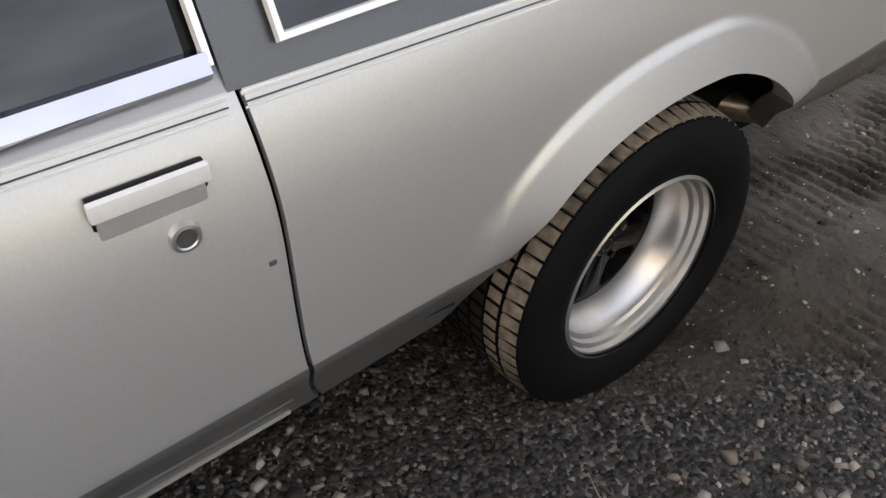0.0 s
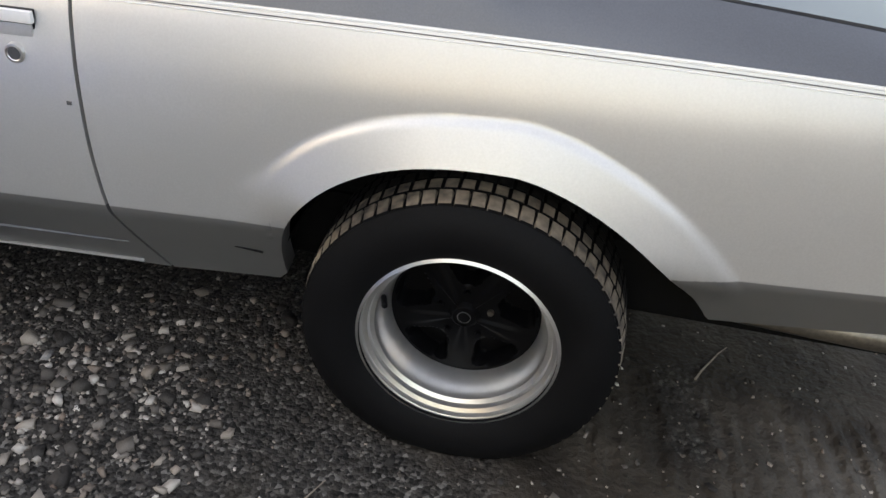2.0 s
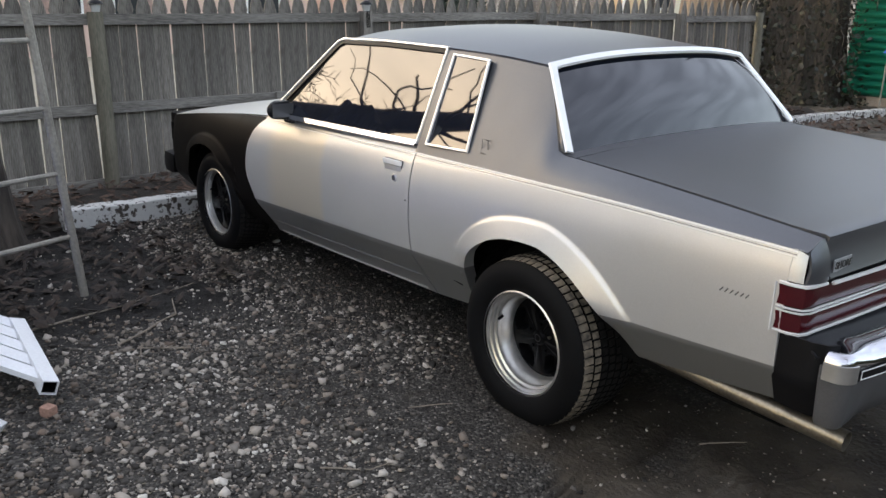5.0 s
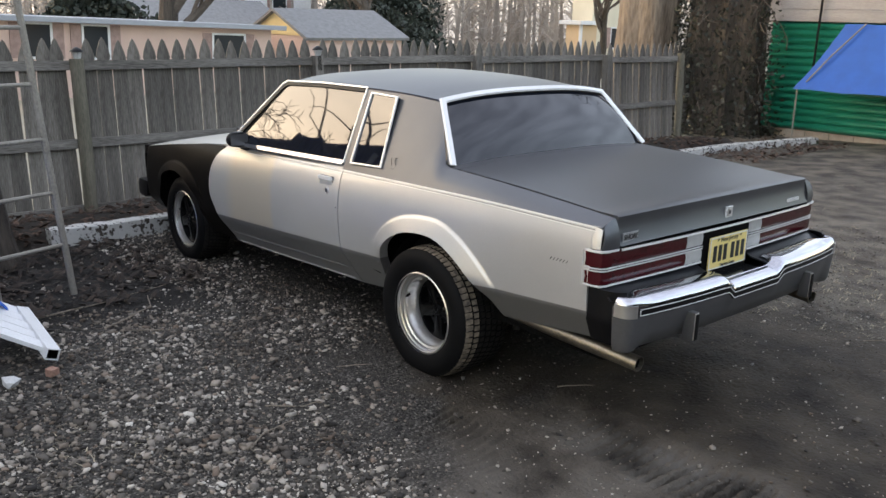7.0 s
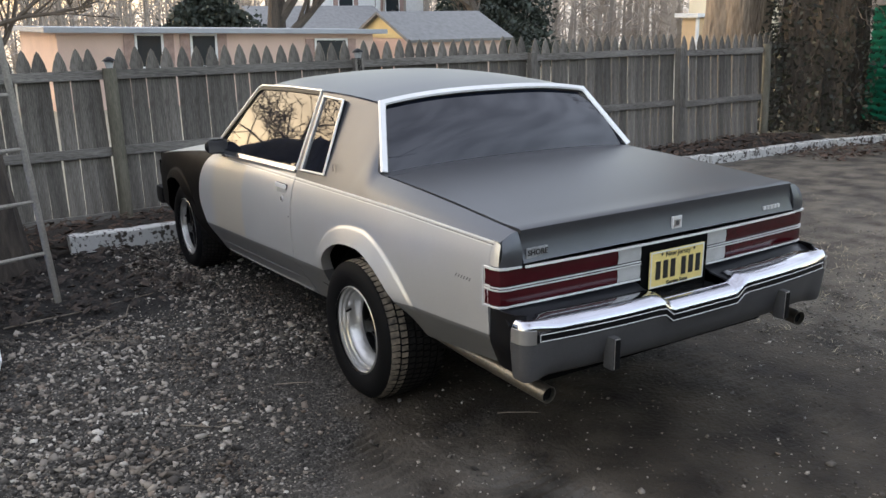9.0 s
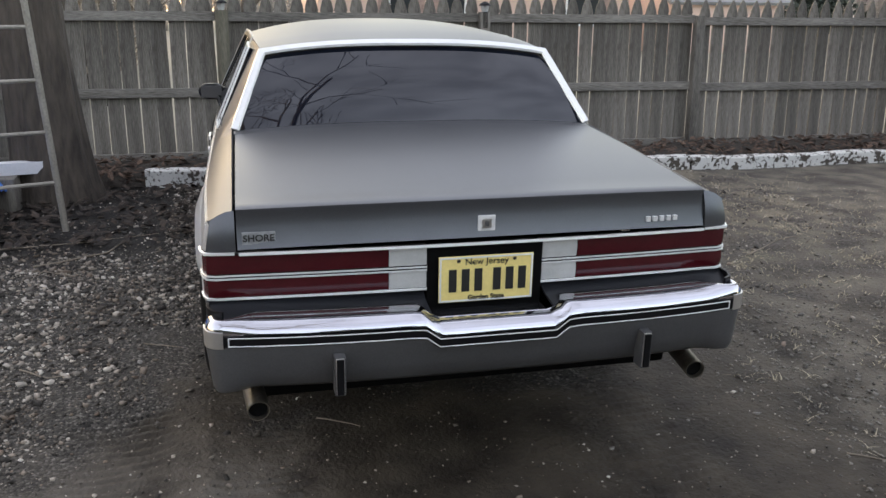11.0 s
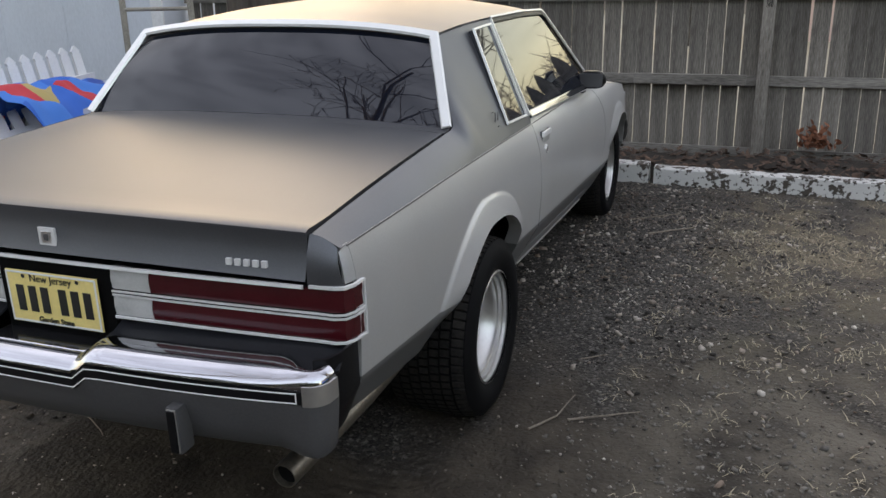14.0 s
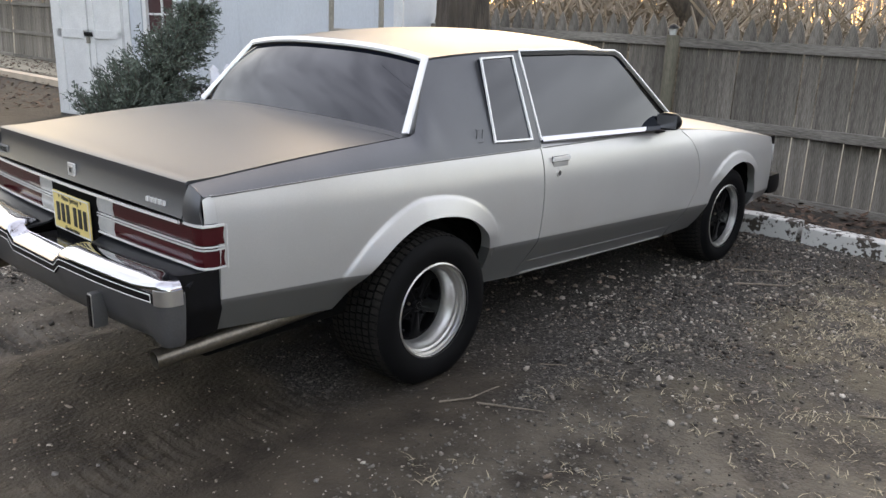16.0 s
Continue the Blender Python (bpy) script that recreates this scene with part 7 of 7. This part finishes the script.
def house(name, label, x, y0, y1, depth, ground, eave, wall, roofm, ridge=0.0, gable=None, wins=(), overhang=0.4):
    """A plain house whose long side faces the yard (+x)."""
    h = thing(name, (x, (y0 + y1) / 2, ground), label, "house", "houses beyond the fence")
    part("wall", slab(x - depth, x, y0, y1, ground, eave), wall, h)
    if ridge <= 0:
        part("roof", slab(x - depth - 0.3, x + overhang, y0 - overhang, y1 + overhang, eave, eave + 0.16, 0.02), roofm, h, "flat pale roof")
    else:
        bm = bmesh.new()
        o = overhang
        a = [bm.verts.new(p) for p in ((x + o, y0 - o, eave - 0.1), (x + o, y1 + o, eave - 0.1), (x - depth / 2, y1 + o, eave + ridge), (x - depth / 2, y0 - o, eave + ridge), (x - depth - o, y0 - o, eave - 0.1), (x - depth - o, y1 + o, eave - 0.1))]
        bm.faces.new((a[0], a[1], a[2], a[3]))
        bm.faces.new((a[3], a[2], a[5], a[4]))
        part("roof", bm, roofm, h, "pitched roof", False, 0.12)
        for yy in (y0, y1):
            g = bmesh.new()
            g.faces.new([g.verts.new(p) for p in ((x, yy, eave - 0.05), (x - depth, yy, eave - 0.05), (x - depth / 2, yy, eave + ridge - 0.05))])
            part("gable", g, gable or wall, h, "", False, 0.05)
    for wy, wz, ww, wh in wins:
        w = part("window", slab(x, x + 0.03, wy - ww / 2, wy + ww / 2, wz, wz + wh), DARKGLASS, h)
        for a in ((wy - ww / 2 - 0.07, wy - ww / 2, wz - 0.07, wz + wh + 0.07), (wy + ww / 2, wy + ww / 2 + 0.07, wz - 0.07, wz + wh + 0.07), (wy - ww / 2, wy + ww / 2, wz - 0.08, wz), (wy - ww / 2, wy + ww / 2, wz + wh, wz + wh + 0.07)):
            part("window_frame", slab(x + 0.002, x + 0.06, *a), WHITE_PAINT, w)
        for s_ in (-1, 1):
            c = wy + s_ * (ww / 2 + 0.07 + 0.17)
            part("shutter", slab(x + 0.002, x + 0.05, c - 0.16, c + 0.16, wz - 0.05, wz + wh + 0.05), mat("faded_shutter", (0.36, 0.25, 0.22), 0.85), w)
    return h


house("bungalow", "long low pink bungalow with a pale flat roof", -24.0, 3.85, 14.6, 7.0, -1.4, 1.18, PINK, FLATROOF, wins=((6.55, 0.15, 0.75, 0.95), (8.30, 0.15, 0.75, 0.95), (12.9, 0.10, 1.15, 0.85)))
bpy.data.objects["bungalow"].rotation_euler = (radians(-1.3), 0, 0)
house("garage", "small garage with a grey pitched roof and yellow gable", -25.5, 17.2, 21.9, 4.6, -1.6, 0.85, PINK, ROOFING, 1.0, YELLOW, overhang=0.25)
fh = house("far_house", "cream two-storey house with a porch behind the trees", -30.0, 40.2, 46.5, 1.6, -2.0, 4.4, CREAM, ROOFING, 1.6, wins=((42.8, 0.05, 1.5, 1.15),))
part("porch", slab(-30.6, -29.6, 38.55, 40.18, -2.0, 1.36), mat("tan_porch", (0.62, 0.45, 0.28), 0.8, 0, 0.08, 1.5, 30.0, 0.1, 0.003), fh, "tan porch wall")
part("porch_roof", slab(-30.9, -29.2, 38.2, 40.18, 1.40, 1.62, 0.02), WHITE_PAINT, fh)
part("porch_post", slab(-29.58, -29.44, 38.5, 38.66, -2.0, 1.39), WHITE_PAINT, fh)
house("white_house", "white two-storey house behind the garage", -48.0, 24.0, 32.0, 8.0, -2.5, 4.2, WHITE_PAINT, ROOFING, 2.2, wins=((26.0, 1.8, 1.0, 1.5), (29.5, 1.8, 1.0, 1.5)))
house("low_house", "low house with a dark roof between the gables", -42.0, 18.5, 26.5, 8.0, -2.2, 0.6, WHITE_PAINT, ROOFING, 1.7)


# bare trees
def bare_tree(x, y, z0, h, r, seed, label, spread=0.55, levels=5, thin=0.012, visible_part="crown", first=0.28, lean=(0, 0)):
    rr = random.Random(seed)
    t = thing("bare_tree", (x, y, z0), label, "tree", "bare trees")
    crown = []

    def grow(p, d, L, rad, lev):
        pts, rads = [p], [rad]
        q, dd = p, d
        n = 5 if lev < 3 else 3
        for i in range(n):
            dd = (dd + Vector((rr.gauss(0, 0.13), rr.gauss(0, 0.13), rr.gauss(0.03, 0.10)))).normalized()
            q = q + dd * (L / n)
            pts.append(q)
            rads.append(max(thin * 0.5, rad * (1 - 0.55 * (i + 1) / n)))
        crown.append((pts, rads, lev))
        if lev >= levels:
            return
        kids = rr.randint(3, 5) if lev else rr.randint(5, 7)
        for k in range(kids):
            f = rr.uniform(first if lev == 0 else 0.3, 1.0)
            i = min(n - 1, int(f * n))
            b = pts[i].lerp(pts[i + 1], f * n - i)
            a = rr.random() * 6.283
            s1 = dd.cross(Vector((0.3, 0.5, 0.8))).normalized()
            s2 = dd.cross(s1)
            nd = (dd * rr.uniform(0.35, 0.9) + (math.cos(a) * s1 + math.sin(a) * s2) * spread * rr.uniform(0.8, 1.6) + Vector((0, 0, 0.18))).normalized()
            grow(b, nd, L * rr.uniform(0.45, 0.72), max(thin, rads[i] * rr.uniform(0.45, 0.65)), lev + 1)

    grow(Vector((x, y, z0)), Vector((lean[0], lean[1], 1)).normalized(), h * 0.55, r, 0)
    verts, faces = [], []
    for pts, rads, lev in crown:
        sides = 10 if lev == 0 else (6 if lev < 3 else 3)
        base = len(verts)
        for i, p in enumerate(pts):
            d = (pts[min(i + 1, len(pts) - 1)] - pts[max(i - 1, 0)]).normalized()
            a = d.cross(Vector((0.2, 0.1, 1)) if abs(d.z) < 0.95 else Vector((1, 0, 0))).normalized()
            b = d.cross(a)
            for k in range(sides):
                w = 6.283 * k / sides
                verts.append(tuple(p + rads[i] * (math.cos(w) * a + math.sin(w) * b)))
        for i in range(len(pts) - 1):
            for k in range(sides):
                k2 = (k + 1) % sides
                faces.append((base + i * sides + k, base + i * sides + k2, base + (i + 1) * sides + k2, base + (i + 1) * sides + k))
        if lev == 0:
            m = bpy.data.meshes.new("trunk")
            m.from_pydata(verts, [], faces)
            m.materials.append(BARK)
            o = new("trunk", m)
            o.parent, o.matrix_parent_inverse = t, t.matrix_basis.inverted()
            verts, faces = [], []
    m = bpy.data.meshes.new("crown")
    m.from_pydata(verts, [], faces)
    m.materials.append(TWIG)
    o = new("crown", m)
    o.parent, o.matrix_parent_inverse = t, t.matrix_basis.inverted()
    return t


# bare trees round the yard that show in the car's glass
bare_tree(-23.5, -9.8, -1.0, 11.0, 0.30, 3, "great bare spreading tree behind the shed", 0.75, 5, 0.016)
bare_tree(8.3, -3.4, 0.0, 15.5, 0.15, 8, "bare tree leaning far over the yard's entrance", 0.55, 4, 0.012, first=0.5, lean=(-0.79, 0.24))
# a leaning tree with one great limb
lt = thing("bare_tree", (-9.9, -0.9, -0.5), "leaning bare tree with one great limb behind the fence", "tree", "bare trees")
LIMB = [Vector(p) for p in ((-9.9, -0.9, -0.5), (-9.2, -1.6, 1.3), (-8.47, -2.37, 2.64), (-7.76, -3.39, 3.56), (-7.21, -3.93, 4.12), (-6.6, -4.39, 4.67), (-5.95, -4.75, 5.2), (-5.25, -5.01, 5.71), (-4.54, -5.17, 6.21))]
part("trunk", tube(LIMB, [0.24, 0.22, 0.20, 0.19, 0.17, 0.14, 0.11, 0.08, 0.04], 10), BARK, lt, "", True)
for k in range(46):
    f = rs.uniform(2.5, 7.9)
    p = LIMB[int(f)].lerp(LIMB[int(f) + 1], f % 1)
    d = Vector((rs.normal(0.2, 0.6), rs.normal(-0.1, 0.6), rs.normal(0.25, 0.6))).normalized()
    pts, n = [p], rs.randint(5, 9)
    for _ in range(n):
        d = (d + Vector(rs.normal(0, 0.28, 3))).normalized()
        p = p + d * rs.uniform(0.15, 0.32)
        pts.append(p)
    r = rs.uniform(0.014, 0.040)
    part("branch", tube(pts, [r * (1 - 0.75 * i / n) for i in range(n + 1)], 5, cap=False), TWIG, lt)
bare_tree(-33.0, 27.0, -1.8, 10.0, 0.45, 5, "bare tree with a cropped crown among the houses", 0.5, 4, 0.03)
bare_tree(-29.0, 12.5, -1.6, 12.0, 0.5, 21, "bare many-stemmed tree behind the bungalow", 0.5, 4, 0.03, first=0.1)
bare_tree(-21.0, 1.6, -1.4, 9.0, 0.16, 27, "slim bare tree at the corner of the bungalow", 0.4, 4, 0.022, first=0.1)
bare_tree(-22.0, 31.0, -1.4, 9.0, 0.22, 23, "slim bare tree before the cream house", 0.5, 4, 0.025)

# bare limbs high on the two great trunks
for owner, x, y, seed in ((t2, -5.58, 11.75, 41), (t3, -4.6, 12.5, 43)):
    limbs = bare_tree(x, y, 3.4, 11.0, 0.34, seed, "bare limbs of a great tree", 0.7, 4, 0.02, first=0.15, lean=(0.12, -0.05))
    for c in list(limbs.children):
        c.name = "limb" if c.name.startswith("trunk") else "limb_crown"
        c.parent, c.matrix_parent_inverse = owner, owner.matrix_basis.inverted()
    bpy.data.objects.remove(limbs)

# dark evergreen behind the houses
def evergreen(cx, cy, z0, h, r, n, label):
    ev = thing("evergreen_tree", (cx, cy, z0), label, "tree", "evergreen trees")
    part("trunk", tube([(cx, cy, z0), (cx, cy, z0 + 0.9 * h)], [0.09 * r, 0.04 * r], 8), BARK, ev)
    verts, faces = [], []
    for k in range(n):
        t = rs.rand()
        a = rs.rand() * 6.283
        lobes = 1 + 0.35 * math.sin(a * 3 + t * 9) + 0.25 * math.sin(a * 7 + t * 23)
        q = (1 - t ** 1.6) * r * lobes * (0.45 + 0.55 * rs.rand() ** 0.5) + 0.2
        p = Vector((cx + q * math.cos(a), cy + q * math.sin(a), z0 + 0.12 * h + 0.85 * h * t + rs.normal(0, 0.2)))
        u = Vector(rs.normal(0, 1, 3)).normalized()
        v = u.cross(Vector(rs.normal(0, 1, 3))).normalized()
        l = rs.uniform(0.08, 0.22)
        b = len(verts)
        verts += [tuple(p - u * l), tuple(p - v * l * 0.6), tuple(p + u * l), tuple(p + v * l * 0.6)]
        faces.append((b, b + 1, b + 2, b + 3))
    em = bpy.data.meshes.new("crown")
    em.from_pydata(verts, [], faces)
    em.materials.append(DARK_NEEDLE)
    eo = new("crown", em)
    eo.parent, eo.matrix_parent_inverse = ev, ev.matrix_basis.inverted()


DARK_NEEDLE = mat("dark_needles", (0.055, 0.070, 0.055), 0.7, 0, 0.35, 6.0, 50.0, 0.2, 0.004, dark=(0.015, 0.021, 0.016), island=0.4)
evergreen(-40.0, 31.5, -2.2, 7.6, 4.3, 16000, "dark broad evergreen tree behind the garage")
evergreen(-36.0, 12.8, -1.8, 4.8, 3.2, 8000, "low dark evergreen behind the bungalow")

# far winter woods: thousands of bare stems and twig clumps, as one stuff object
verts, faces = [], []


def stem(p, q, r0, r1):
    d = (q - p).normalized()
    a = d.cross(Vector((0.3, 0.2, 0.9))).normalized()
    b = d.cross(a)
    n = len(verts)
    for c, r in ((p, r0), (q, r1)):
        for k in range(3):
            w = 2.094 * k
            verts.append(tuple(c + r * (math.cos(w) * a + math.sin(w) * b)))
    for k in range(3):
        faces.append((n + k, n + (k + 1) % 3, n + 3 + (k + 1) % 3, n + 3 + k))


for k in range(1500):
    ang = rs.uniform(radians(95), radians(215)) if k % 4 else rs.uniform(0, 6.283)
    dist = rs.uniform(58, 100)
    x, y = 3 + dist * math.cos(ang), dist * math.sin(ang)
    z0 = min(0, 0.045 * x)
    h = rs.uniform(6, 11)
    top = Vector((x + rs.normal(0, 0.5), y + rs.normal(0, 0.5), z0 + h))
    base = Vector((x, y, z0 - 0.3))
    stem(base, top, rs.uniform(0.09, 0.24), 0.03)
    for _ in range(22):
        s0 = base.lerp(top, rs.uniform(0.15, 1.0))
        stem(s0, s0 + Vector((rs.normal(0, 1.1), rs.normal(0, 1.1), rs.uniform(0.1, 1.9))), 0.045, 0.012)
wm = bpy.data.meshes.new("winter_woods")
wm.from_pydata(verts, [], faces)
wm.materials.append(mat("grey_winter_wood", (0.36, 0.32, 0.285), 0.95, 0, 0.2, 0.4, 5.0, 0.0, island=0.3))
tagged(new("winter_woods", wm), "grey-brown leafless woods in the distance", "woods", kind="stuff")

# brown thicket beyond the shed and the far corner of the yard
verts, faces = [], []
for k in range(5200):
    x, y = rs.uniform(-22, -8.5), rs.uniform(-26, -1.5)
    z0 = 0.045 * x
    p = Vector((x, y, z0))
    h = rs.uniform(0.8, 1.6)
    for _ in range(5):
        q = p + Vector((rs.normal(0, 0.35), rs.normal(0, 0.35), h * rs.uniform(0.2, 0.45)))
        stem(p, q, 0.03, 0.015)
        p = q
tm = bpy.data.meshes.new("thicket")
tm.from_pydata(verts, [], faces)
tm.materials.append(mat("brown_brush", (0.21, 0.172, 0.130), 0.95, 0, 0.2, 0.6, 6.0, 0.0, island=0.35))
tagged(new("thicket", tm), "dense brown leafless brush behind the fence", "brush", kind="stuff")

# tall dark evergreen hedge closing the yard, added unseen to block low sky behind the walker
verts, faces = [], []
for k in range(26000):
    y = rs.uniform(-24, 30)
    z = rs.uniform(0, 1)
    p = Vector((17.0 + rs.normal(0, 0.5), y, 0.1 + z * (5.2 + 0.7 * math.sin(y * 0.9) + 0.5 * math.sin(y * 2.3)) + rs.normal(0, 0.15)))
    u = Vector(rs.normal(0, 1, 3)).normalized()
    v = u.cross(Vector(rs.normal(0, 1, 3))).normalized()
    l = rs.uniform(0.14, 0.34)
    b = len(verts)
    verts += [tuple(p - u * l), tuple(p - v * l * 0.6), tuple(p + u * l), tuple(p + v * l * 0.6)]
    faces.append((b, b + 1, b + 2, b + 3))
hm = bpy.data.meshes.new("hedge")
hm.from_pydata(verts, [], faces)
hm.materials.append(DARK_NEEDLE)
tagged(new("hedge", hm), "added unseen evergreen hedge that blocks low sky behind the car", "hedge", kind="stuff")
